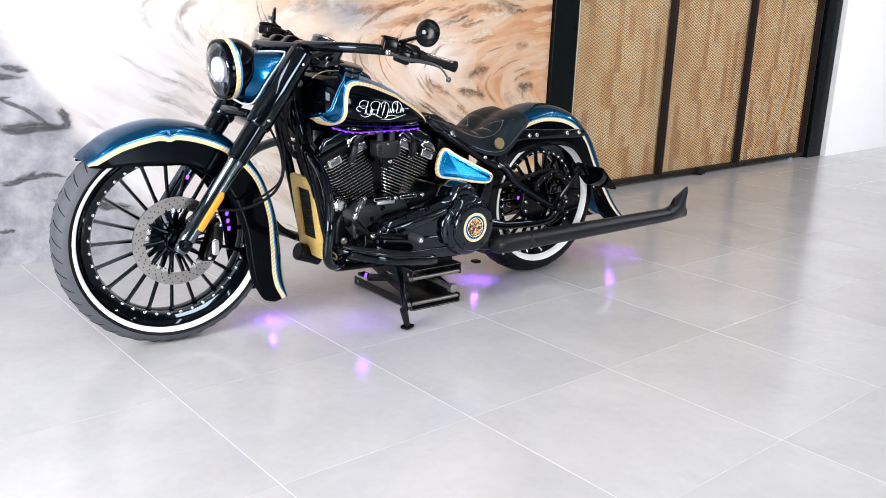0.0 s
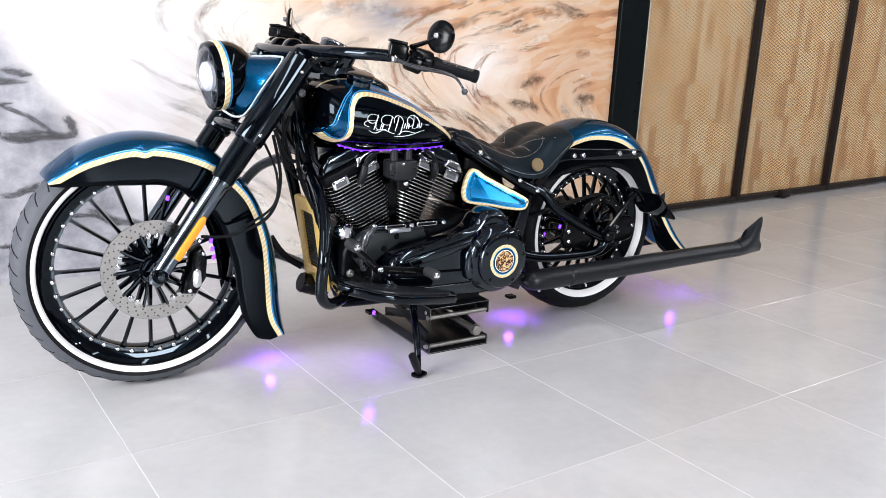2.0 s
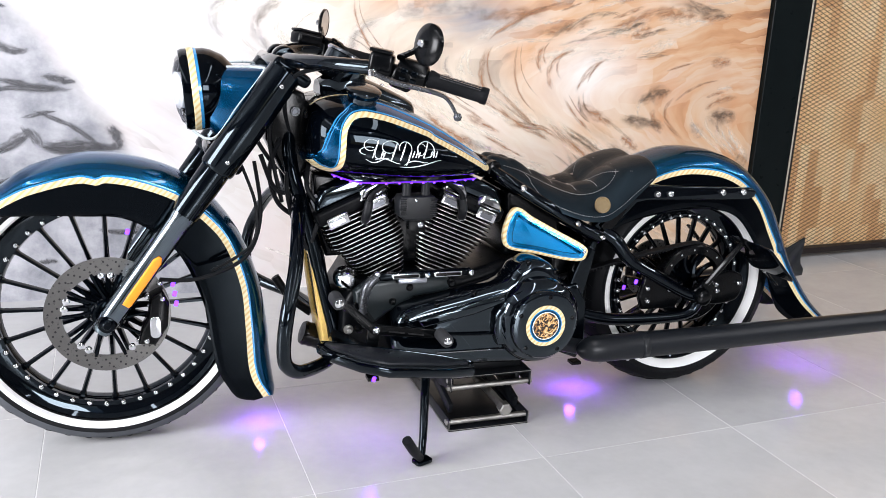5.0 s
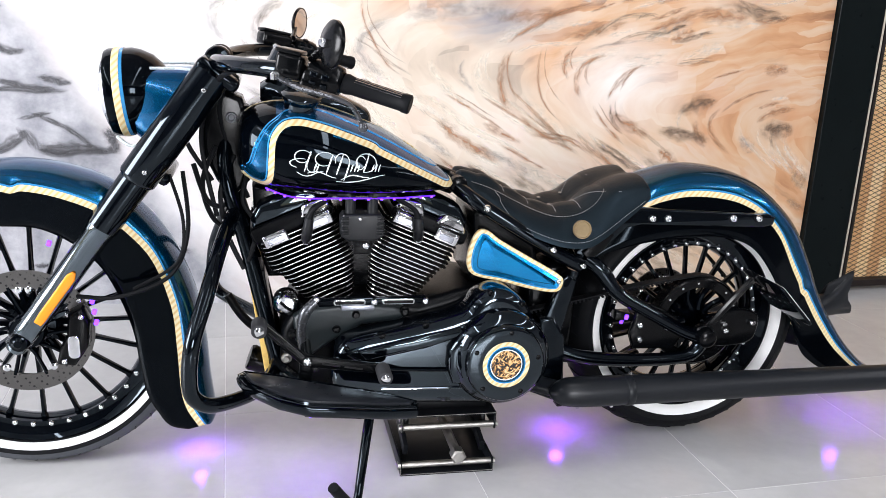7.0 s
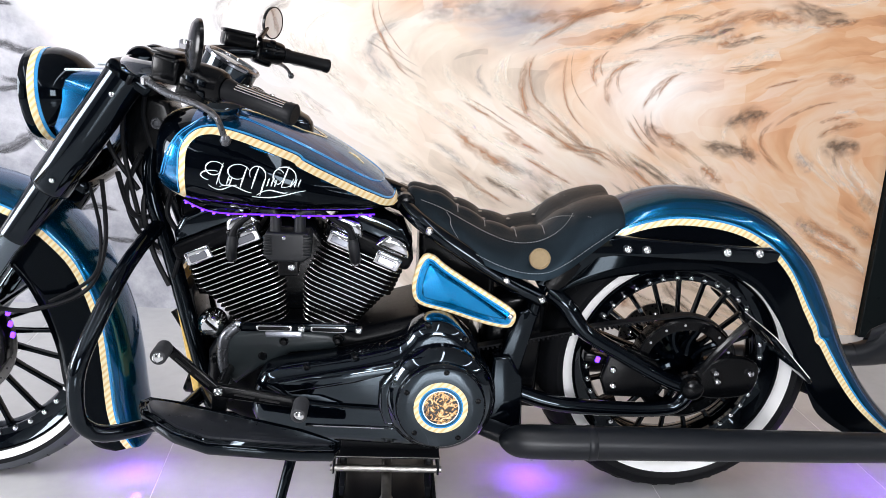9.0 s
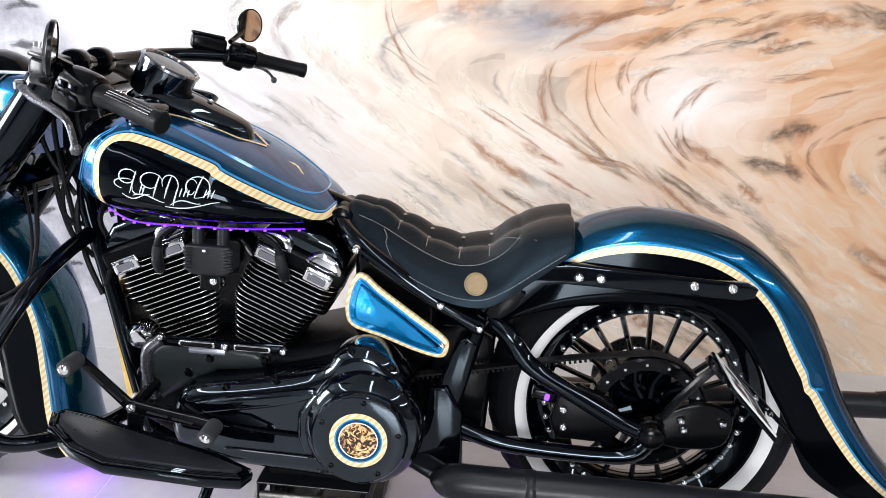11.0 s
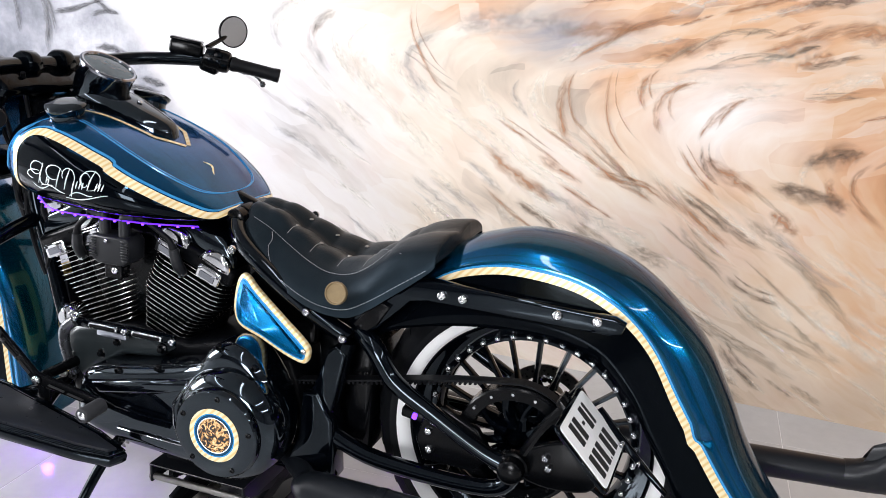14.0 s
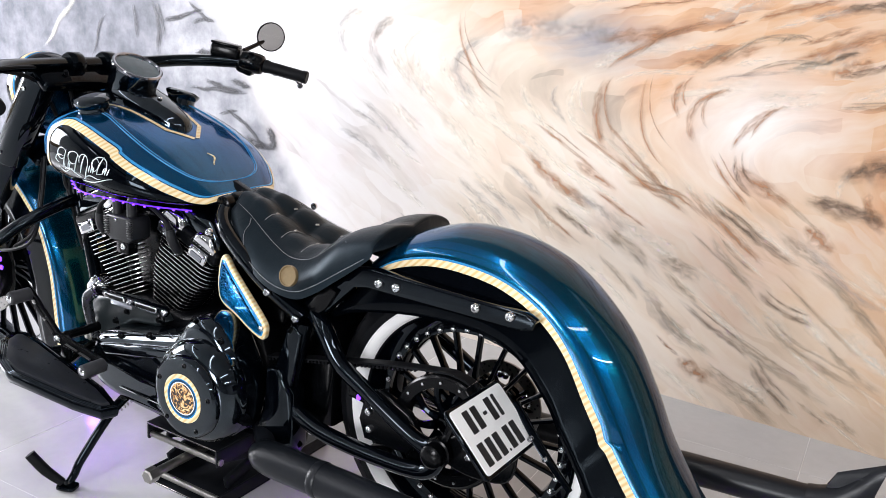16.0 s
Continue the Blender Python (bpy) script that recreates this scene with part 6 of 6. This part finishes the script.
lathe(b, [(0, 0.028), (0.018, 0.026), (0.028, 0.016), (0.031, 0.0), (0.03, -0.02)], pose(0.585, -0.12, 0.425, 90), 24)
part("oil_filter_cap", b, CHROME, case, "round chrome cover")
for x, z, mt in ((0.60, 0.36, 0), (0.615, 0.30, 0), (0.65, 0.275, 0), (0.585, 0.30, 1), (0.70, 0.37, 0), (0.745, 0.405, 0), (0.86, 0.41, 0)):
    b = bm_new()
    lathe(b, [(0, 0.012), (0.006, 0.012), (0.008, 0.006), (0.012, 0.004), (0.013, 0)], pose(x, -0.160, z, 90), 12)
    part("case_bolt", b, GUNMETAL if mt else SATIN, case)
# timing badge bar with two slots
for x0, x1 in ((0.69, 0.765), (0.803, 0.88)):
    b = bm_new()
    slab(b, rounded(x0, 0.436, x1, 0.450, 0.006), -0.190, -0.182, 0.002)
    part("linkage_slot", b, CHROME, case)
    b = bm_new()
    slab(b, rounded(x0 + 0.004, 0.439, x1 - 0.004, 0.447, 0.0035), -0.1915, -0.188, 0.001)
    part("slot_face", b, SATIN, case)
b = bm_new()
box(b, (0.772, -0.178, 0.443), (0.27, 0.012, 0.020), (0, -1, 0), 0.004)
part("shift_linkage", b, BLACK, case, "slotted black shift linkage")
b = bm_new()
box(b, (0.747, -0.180, 0.428), (0.077, 0.012, 0.013), (0, 0, 0), 0.003)
part("name_bar", b, plain("satin_silver", (0.42, 0.44, 0.50), 0.3, 0.9, 0.05, 40), case, "satin silver bar")
for x in (0.652, 0.785, 0.905):
    bolt("linkage_bolt", case, (x, -0.184, 0.443 if x > 0.66 else 0.452), 0.009, 0.010)

# primary cover
b = bm_new()
o = spline([(0.685, 0.300), (0.700, 0.345), (0.735, 0.368), (0.868, 0.394), (0.985, 0.425), (1.020, 0.462), (1.063, 0.482), (1.115, 0.468), (1.160, 0.415), (1.186, 0.33), (1.172, 0.25), (1.135, 0.208), (1.07, 0.192), (0.95, 0.196), (0.80, 0.205), (0.72, 0.222), (0.688, 0.255)], 4, True)
slab(b, o, -0.238, -0.13, 0.030, round_=5)
prim = part("primary_cover", b, GLOSS, bike, "gloss black primary cover")
b = bm_new()
slab(b, [(0.74, 0.345), (0.86, 0.372), (0.98, 0.395), (1.0, 0.378), (0.90, 0.345), (0.76, 0.318)], -0.248, -0.22, 0.012, round_=4)
part("cover_rib", b, GLOSS, prim)
b = bm_new()
tube(b, [(0.72, -0.236, 0.335), (0.80, -0.241, 0.30), (0.98, -0.242, 0.288)], 0.004, 6, k=4)
part("cover_line", b, BLACK, prim)
b = bm_new()
tube(b, [(0.80, -0.240, 0.247), (0.90, -0.2415, 0.245), (1.0, -0.2415, 0.243)], 0.0028, 6, k=4, flat=0.6)
part("bright_line", b, CHROME, prim, "thin bright line")
DC = (1.080, -0.246, 0.320)
b = bm_new()
lathe(b, [(0.120, -0.02), (0.117, 0.006), (0.108, 0.020), (0.098, 0.028), (0.0935, 0.030), (0.093, 0.042), (0.089, 0.047), (0.080, 0.049), (0.062, 0.049), (0.0, 0.049)], pose(*DC, 90), 56)
derby = part("derby_cover", b, GLOSS, prim, "round black derby cover")
for r0, r1, mt, nm in ((0.056, 0.046, LEAF, "leaf_ring"), (0.046, 0.0435, SKYLINE, "blue_ring"), (0.0435, 0.038, BLUE, "blue_ring"), (0.038, 0.036, WHITEWALL, "white_ring")):
    b = bm_new()
    lathe(b, [(r1, 0.0500), (r0, 0.0500), (r0, 0.0485)], pose(*DC, 90), 48)
    part(nm, b, mt, derby)


def medallion_material():
    k = Nodes("painted_medallion")
    c = k.coords()
    a = k.noise(c, 55, 4, 0.6, 2.5)
    col = k.ramp(a, (0.47, (0.012, 0.010, 0.009)), (0.52, (0.42, 0.20, 0.06)), (0.58, (0.72, 0.46, 0.20)), (0.70, (0.84, 0.66, 0.38)))
    k.set(Base_Color=col, Roughness=0.25, Coat_Weight=0.5)
    return k.mat


b = bm_new()
lathe(b, [(0, 0.0502), (0.036, 0.0502), (0.036, 0.0485)], pose(*DC, 90), 40)
part("medallion_face", b, medallion_material(), derby, "gold and black painted medallion")
for i in range(5):
    a = radians(72 * i + 12)
    bolt("derby_bolt", derby, (DC[0] + 0.078 * math.cos(a), DC[1] - 0.048, DC[2] + 0.078 * math.sin(a)), 0.006, 0.004, SATIN)
b = bm_new()
slab(b, [(0.952, 0.345), (0.985, 0.392), (1.008, 0.398), (1.0, 0.36), (0.985, 0.31), (0.992, 0.26), (0.965, 0.26), (0.95, 0.30)], -0.262, -0.22, 0.014, round_=4)
part("clutch_boss", b, GLOSS, prim)
for x, z in ((0.72, 0.345), (0.80, 0.375), (0.90, 0.40), (1.05, 0.475), (1.13, 0.445), (1.17, 0.29), (0.80, 0.215)):
    bolt("primary_bolt", prim, (x, -0.226, z), 0.008, 0.010, SATIN)

# ---- side cover ----
b = bm_new()
o = spline([(x, z + 0.006) for x, z in ((1.040, 0.593), (1.023, 0.562), (1.016, 0.510), (1.034, 0.480), (1.10, 0.470), (1.17, 0.457), (1.222, 0.456), (1.236, 0.480), (1.225, 0.500), (1.16, 0.535), (1.09, 0.573), (1.062, 0.593))], 5, True)
SH = Matrix(((1, 0, 0, 0), (-0.36, 1, 0, 0.36 * 1.03 - 0.120), (0, 0, 1, 0), (0, 0, 0, 1)))
slab(b, o, -0.012, 0.004, 0.005, round_=4, m=SH)
sc = part("side_cover", b, LEAF, bike, "candy-blue side cover edged in gold leaf")
b = bm_new()
slab(b, inset(o, 0.0088), -0.0132, -0.009, 0.001, round_=2, m=SH)
part("blue_line", b, SKYLINE, sc)
b = bm_new()
slab(b, inset(o, 0.0120), -0.0142, -0.010, 0.001, round_=2, m=SH)
part("blue_panel", b, CYAN, sc)
b = bm_new()
slab(b, inset(o, 0.0215), -0.0148, -0.012, 0.0005, round_=1, m=SH)
part("dark_line", b, NAVY, sc)
b = bm_new()
slab(b, inset(o, 0.0232), -0.0154, -0.012, 0.0005, round_=1, m=SH)
part("blue_heart", b, CYAN, sc)
bolt("cover_screw", sc, (1.224, -0.2040, 0.490), 0.006, 0.005)
b = bm_new()
slab(b, rounded(1.03, 0.455, 1.20, 0.645, 0.02), -0.105, 0.11, 0.015)
part("battery_box", b, SATIN, bike)
# Plain slab added to keep the gap ahead of the rear wheel dark.
b = bm_new()
slab(b, [(1.19, 0.22), (1.315, 0.235), (1.325, 0.47), (1.28, 0.505), (1.19, 0.49)], -0.085, 0.085, 0.02)
part("gap_filler", b, SATIN, bike, "plain black filler slab behind the engine")
b = bm_new()
slab(b, [(0.715, 0.45), (0.81, 0.45), (0.84, 0.60), (0.80, 0.655), (0.72, 0.655), (0.68, 0.60)], -0.10, 0.10, 0.02)
part("intake_manifold", b, SATIN, bike)

# ---- exhaust ----
def exhaust(sg):
    b = bm_new()
    y = lambda v: sg * v
    tube(b, [(1.222, y(0.214), 0.214), (1.228, y(0.220), 0.214), (1.246, y(0.227), 0.214), (1.275, y(0.231), 0.214), (1.34, y(0.234), 0.2145), (1.50, y(0.238), 0.217), (1.9, y(0.254), 0.226), (2.285, y(0.270), 0.236)], [0.006, 0.020, 0.032, 0.0370, 0.0375, 0.0365, 0.034, 0.0315], 22, k=6)
    pipe = part("exhaust_pipe", b, EXHAUST, bike, "long satin black exhaust pipe")
    b = bm_new()
    tube(b, [(1.12, y(0.10), 0.215), (1.20, y(0.17), 0.212), (1.25, y(0.215), 0.213)], 0.022, 14, k=4)
    part("header_pipe", b, EXHAUST, pipe)
    # fishtail end
    b = bm_new()
    rows = []
    for x, top, bot, hw in ((2.268, 0.2695, 0.2045, 0.032), (2.29, 0.274, 0.205, 0.033), (2.325, 0.290, 0.206, 0.029), (2.36, 0.325, 0.209, 0.023), (2.385, 0.352, 0.211, 0.018), (2.405, 0.360, 0.212, 0.015)):
        ring = []
        for i in range(20):
            a = 2 * math.pi * i / 20
            s, c = math.sin(a), math.cos(a)
            zc, h = (top + bot) / 2, (top - bot) / 2
            bend = 0.018 * (1 - abs(s)) if x > 2.40 else 0
            ring.append((x - bend + (0.012 if x > 2.38 and s < -0.5 else 0), y(0.270) + hw * c, zc + h * s))
        rows.append(ring)
    rows.append([(p[0] - 0.008, y(0.270) + (p[1] - y(0.270)) * 0.8, p[2] * 0.97 + 0.286 * 0.03) for p in rows[-1]])
    rows.append([(p[0] - 0.08, y(0.270) + (p[1] - y(0.270)) * 0.8, p[2] * 0.6 + 0.25 * 0.4) for p in rows[-1]])
    add_grid(b, rows, closed=True, cap=True)
    bmesh.ops.recalc_face_normals(b, faces=b.faces)
    part("fishtail", b, EXHAUST, pipe, "flared fishtail tip")
    b = bm_new()
    lathe(b, [(0.0370, -0.01), (0.0385, -0.008), (0.0385, 0.008), (0.0370, 0.01)], Matrix.Translation((1.415, y(0.236), 0.2155)) @ Vector((1, 0, 0.04)).to_track_quat("Z", "Y").to_matrix().to_4x4(), 28)
    part("pipe_clamp", b, EXHAUST, pipe)
    for x in (1.29, 1.38):
        bolt("pipe_bolt", pipe, (x, y(0.230), 0.178), 0.006, 0.010, CHROME, (180, 0, 0))


exhaust(-1)
exhaust(1)

# ---- foot controls and crash bar ----
for sg in (-1, 1):
    b = bm_new()
    tube(b, [(0.470, sg * 0.09, 0.632), (0.456, sg * 0.16, 0.612), (0.440, sg * 0.25, 0.575), (0.420, sg * 0.335, 0.512), (0.394, sg * 0.388, 0.43), (0.386, sg * 0.388, 0.345), (0.398, sg * 0.377, 0.302), (0.438, sg * 0.350, 0.278), (0.52, sg * 0.25, 0.262), (0.56, sg * 0.11, 0.255)], 0.0165, 14, k=7)
    part("crash_bar", b, FORKPAINT, bike, "black tubular crash bar")
b = bm_new()
o = [(0.475, -0.300), (0.492, -0.345), (0.560, -0.395), (0.630, -0.412), (0.80, -0.372), (0.868, -0.345), (0.878, -0.305), (0.80, -0.282), (0.55, -0.268), (0.49, -0.275)]
BM = pose(0, 0, 0)
rows = []
for d, dz in ((0.012, 0.004), (0.002, 0.0), (0.0, -0.006), (0.003, -0.018), (0.010, -0.024)):
    rows.append([Vector((p[0], p[1], 0.318 - (p[0] - 0.48) * 0.20 + dz)) for p in inset(o, d)])
add_grid(b, rows, closed=True, cap=True)
bmesh.ops.recalc_face_normals(b, faces=b.faces)
board = part("footboard", b, FORKPAINT, bike, "long black rider footboard with a rubber tread")
b = bm_new()
rows = []
for d, dz in ((0.020, 0.004), (0.021, 0.009), (0.024, 0.010)):
    rows.append([Vector((p[0], p[1], 0.318 - (p[0] - 0.48) * 0.20 + dz)) for p in inset(o, d)])
add_grid(b, rows, closed=True, cap=True)
bmesh.ops.recalc_face_normals(b, faces=b.faces)
part("tread", b, plain("footboard_rubber", (0.014, 0.016, 0.020), 0.30, 0, 0.3, 20, 0.1, spec=0.5, ior=1.4), board)
for d in (0.004, 0.009, 0.014):
    b = bm_new()
    tube(b, [Vector((p[0], p[1], 0.323 - (p[0] - 0.48) * 0.20)) for p in inset(o, d)], 0.0016, 5, k=1, closed=True)
    part("edge_rib", b, GLOSS, board)
for x, y in ((0.56, -0.34), (0.68, -0.34), (0.80, -0.325)):
    bolt("board_bolt", board, (x, y, 0.292 - (x - 0.48) * 0.2), 0.007, 0.008, SATIN, (180, 0, 0))
# board bracket and forward shifter
b = bm_new()
tube(b, [(0.56, -0.10, 0.27), (0.60, -0.20, 0.272), (0.65, -0.30, 0.272)], 0.012, 8, k=4)
part("board_bracket", b, SATIN, board)


def peg(parent, p, d, ln=0.06):
    b = bm_new()
    q = Vector(d).normalized().to_track_quat("Z", "Y").to_matrix().to_4x4()
    m = Matrix.Translation(p) @ q
    lathe(b, [(0.008, -ln), (0.0165, -ln + 0.003), (0.0165, -0.004), (0.0145, 0.0), (0.008, 0.001)], m, 18)
    ob = part("toe_peg", b, PEGRUBBER, parent, "black rubber peg with chrome end")
    b = bm_new()
    lathe(b, [(0, 0.005), (0.006, 0.0045), (0.0105, 0.0015), (0.0105, -0.003)], m, 14)
    part("peg_cap", b, CHROME, ob)
    return ob


b = bm_new()
slab(b, [(0.515, 0.425), (0.53, 0.438), (0.625, 0.352), (0.79, 0.325), (0.798, 0.308), (0.785, 0.302), (0.62, 0.325)], -0.278, -0.266, 0.004)
shifter = part("heel_toe_shifter", b, SATIN, bike, "slotted black heel-toe shifter")
for pts in ([(0.545, 0.408), (0.575, 0.381)], [(0.583, 0.374), (0.61, 0.350)], [(0.66, 0.332), (0.70, 0.325)], [(0.71, 0.323), (0.75, 0.316)]):
    b = bm_new()
    tube(b, [(x, -0.2785, z) for x, z in pts], 0.005, 8, k=1, flat=0.3)
    part("slot", b, INK, shifter)
peg(shifter, (0.524, -0.330, 0.430), (0, -1, 0), 0.055)
peg(shifter, (0.795, -0.336, 0.315), (0, -1, 0), 0.06)
bolt("shift_pivot", shifter, (0.628, -0.279, 0.338), 0.010, 0.008)
b = bm_new()
tube(b, [(0.628, -0.10, 0.338), (0.628, -0.28, 0.338)], 0.012, 12, k=1)
part("shift_shaft", b, SATIN, shifter)
b = bm_new()
slab(b, [(0.605, 0.255), (0.635, 0.25), (0.645, 0.34), (0.628, 0.352), (0.612, 0.34)], -0.262, -0.25, 0.004)
part("shift_bracket", b, SATIN, shifter)

# side stand
b = bm_new()
tube(b, [(0.800, -0.16, 0.235), (0.775, -0.235, 0.185), (0.748, -0.315, 0.075), (0.740, -0.335, 0.035), (0.735, -0.345, 0.018)], [0.012, 0.012, 0.0105, 0.010, 0.010], 12, k=5)
stand = part("side_stand", b, BLACK, bike, "black side stand on the floor")
b = bm_new()
slab(b, rounded(-0.024, -0.018, 0.024, 0.018, 0.010), -0.005, 0.005, 0.003, m=pose(0.735, -0.352, 0.008, 90, 0, 20))
part("stand_foot", b, BLACK, stand)
b = bm_new()
tube(b, [(0.728, -0.36, 0.020), (0.703, -0.385, 0.055), (0.677, -0.405, 0.098)], [0.010, 0.0125, 0.0125], 12, k=3)
part("stand_toe", b, RUBBER, stand, "thick black toe tab")
b = bm_new()
pts = []
for i in range(150):
    f = i / 149
    p = Vector((0.815, -0.165, 0.228)).lerp(Vector((0.762, -0.262, 0.150)), f)
    a = 2 * math.pi * 14 * f
    pts.append(p + Vector((0.006 * math.cos(a), 0.0, 0.006 * math.sin(a))))
tube(b, pts, 0.0015, 5, k=1)
part("return_spring", b, GUNMETAL, stand, "coiled return spring")

# radiator cover, oil cooler
b = bm_new()
RM = pose(0.545, -0.018, 0.372, 0, -8.5, 0)
def rad_plate(x0, x1, o, hole=None):
    b = bm_new()
    rows = []
    ring_o = [(p[0], p[1]) for p in o]
    ring_i = [(p[0], p[1]) for p in hole]
    for x, r in ((x1, ring_o), (x0 + 0.002, ring_o), (x0, inset(ring_o, 0.003)), (x0, inset(ring_i, -0.003)), (x0 + 0.003, ring_i), (x1, ring_i)):
        rows.append([RM @ Vector((x, p[0], p[1])) for p in r])
    add_grid(b, rows, closed=True)
    bmesh.ops.recalc_face_normals(b, faces=b.faces)
    return b


oo = rounded(-0.076, -0.150, 0.092, 0.150, 0.016)
rad = part("cooler_cover", rad_plate(-0.030, -0.016, oo, rounded(-0.042, -0.080, 0.046, 0.105, 0.008)), COOLERGOLD, bike, "bright gold oil cooler cover")
b = bm_new()
slab(b, rounded(-0.060, -0.10, 0.064, 0.12, 0.004), -0.0, 0.03, 0.002, m=RM @ pose(-0.022, 0, 0, 0, 0, -90))
core = part("cooler_core", b, ENGINE, rad)
for i in range(16):
    b = bm_new()
    box(b, RM @ Vector((-0.022, 0.002, -0.08 + i * 0.0112)), (0.004, 0.086, 0.003), (0, -8.5, 0), 0.0005, seg=1)
    part("cooler_fin", b, SATIN, core)
b = bm_new()
lathe(b, [(0, 0.055), (0.030, 0.053), (0.034, 0.045), (0.032, 0.035), (0.034, 0.025), (0.032, 0.015), (0.034, 0.005), (0.032, -0.005), (0.034, -0.02), (0.034, -0.04), (0, -0.04)], pose(0.545, 0.02, 0.215, 0, -70, 0), 28)
part("oil_filter", b, SATIN, bike, "ribbed black oil filter")
b = bm_new()
tube(b, [(0.535, 0.10, 0.26), (0.48, 0.13, 0.30), (0.44, 0.14, 0.36)], 0.012, 10, k=4)
part("lower_hose", b, RUBBER, bike)

# violet light strips under the tank and on the machine
STRIP_LINE = [(0.540, -0.150, 0.703), (0.606, -0.178, 0.687), (0.72, -0.180, 0.686), (0.827, -0.165, 0.684), (0.930, -0.120, 0.681)]
b = bm_new()
tube(b, STRIP_LINE, 0.0018, 8, k=6)
strip = part("light_strip", b, STRIP, bike, "thin violet light strip under the tank")
for i in range(14):
    p = spline(STRIP_LINE, 14)[2 + i * 4 if 2 + i * 4 < 56 else 55]
    b = bm_new()
    box(b, Vector(p) + Vector((0, -0.003, -0.002)), (0.006, 0.004, 0.004), (0, 0, 0), 0.001, seg=1)
    part("led", b, LED, strip, "small violet light")
for p in ((0.160, -0.132, 0.44), (0.163, -0.132, 0.415), (0.166, -0.132, 0.39), (0.062, -0.06, 0.555), (0.640, -0.222, 0.182), (1.437, -0.142, 0.372), (1.50, 0.02, 0.30), (1.95, -0.02, 0.22)):
    b = bm_new()
    box(b, p, (0.010, 0.006, 0.014), (0, 15, 0), 0.002, seg=1)
    part("led", b, LED, strip)
for x, y, z, s in ((2.204, -0.02, 0.142, 0.026), (1.327, -0.02, 0.084, 0.026), (0.640, -0.205, 0.180, 0.024), (0.373, -0.02, 0.080, 0.022)):
    b = bm_new()
    box(b, (x, y, z), (s + 0.006, s + 0.006, 0.010), (0, 0, 0), 0.001, seg=1)
    q = [b.verts.new((x + s / 2 * i, y + s / 2 * j, z - 0.0055)) for i, j in ((-1, -1), (-1, 1), (1, 1), (1, -1))]
    b.faces.new(q).material_index = 1
    part("underglow_led", b, [SATIN, GLOW], strip, "violet light shining on the floor", smooth=False)
b = bm_new()
slab(b, [(0.545, 0.47), (0.600, 0.47), (0.585, 0.60), (0.580, 0.68), (0.510, 0.69), (0.515, 0.56)], -0.065, 0.065, 0.01)
part("regulator_block", b, SATIN, bike)

# ---- the jack under the frame ----
jack = tagged(new("scissor_jack"), "low black steel scissor jack under the engine", "jack")
jack.matrix_world = pose(0.0, 0.0, 0.0, 0, 0, 1.8)


def channel(name, x0, x1, y0, y1, z0, z1, up):
    """A folded steel channel, open at both ends, with its bright worn edges."""
    b = bm_new()
    t = 0.005
    box(b, ((x0 + x1) / 2, (y0 + y1) / 2, z1 - t / 2 if up else z0 + t / 2), (x1 - x0, y1 - y0, t), bevel=0.0015)
    for x in (x0 + t / 2, x1 - t / 2):
        box(b, (x, (y0 + y1) / 2, (z0 + z1) / 2 + (-t if up else t) * 0.52), (t, y1 - y0 - 0.004, z1 - z0 - t * 1.05), bevel=0.0015)
    beam = part(name, b, STEELBLK, jack)
    zz = z1 - 0.001 if up else z0 + t - 0.001
    for c, size in (((x0 + x1) / 2, y0, zz), (x1 - x0 - 0.003, 0.0016, 0.0016)), ((x0 + 0.001, y0 + 0.001, (z0 + z1) / 2), (0.0016, 0.0016, z1 - z0 - 0.006)), ((x0, (y0 + y1) / 2, zz), (0.0016, y1 - y0 - 0.004, 0.0016)):
        b = bm_new()
        box(b, c, size, bevel=0.0004, seg=1)
        part("worn_edge", b, GUNMETAL, beam, "bare worn steel edge")
    for y in (y0 + 0.03, y1 - 0.03):
        b = bm_new()
        lathe(b, [(0, 0.003), (0.005, 0.002), (0.007, 0)], pose(x0, y, (z0 + z1) / 2, 0, -90, 0), 10)
        part("rivet", b, GUNMETAL, beam)
    return beam


channel("top_beam", 0.855, 1.090, -0.212, 0.20, 0.115, 0.160, True)
channel("base_beam", 0.855, 1.090, -0.212, 0.20, 0.0, 0.036, False)
for x in (0.875, 1.07):
    for a in (1, -1):
        b = bm_new()
        box(b, (x, -0.02, 0.082), (0.012, 0.30, 0.03), (a * 14, 0, 0), 0.002)
        part("scissor_arm", b, STEELBLK, jack)
for z in (0.125, 0.024):
    b = bm_new()
    tube(b, [(0.850, -0.200, z), (1.095, -0.200, z)], 0.008, 10, k=1)
    part("pivot_rod", b, GUNMETAL, jack)
b = bm_new()
tube(b, [(0.975, 0.10, 0.10), (0.975, -0.295, 0.10)], 0.011, 12, k=1)
lathe(b, [(0, 0.030), (0.014, 0.030), (0.018, 0.027), (0.018, 0.003), (0.014, 0.0), (0.0, 0.0)], pose(0.975, -0.285, 0.10, 90), 6)
part("drive_bolt", b, GUNMETAL, jack, "worn steel hexagon drive bolt")
for y in (-0.16, 0.12):
    b = bm_new()
    box(b, (0.972, y, 0.1705), (0.20, 0.035, 0.022), bevel=0.006)
    part("rubber_pad", b, RUBBER, jack)
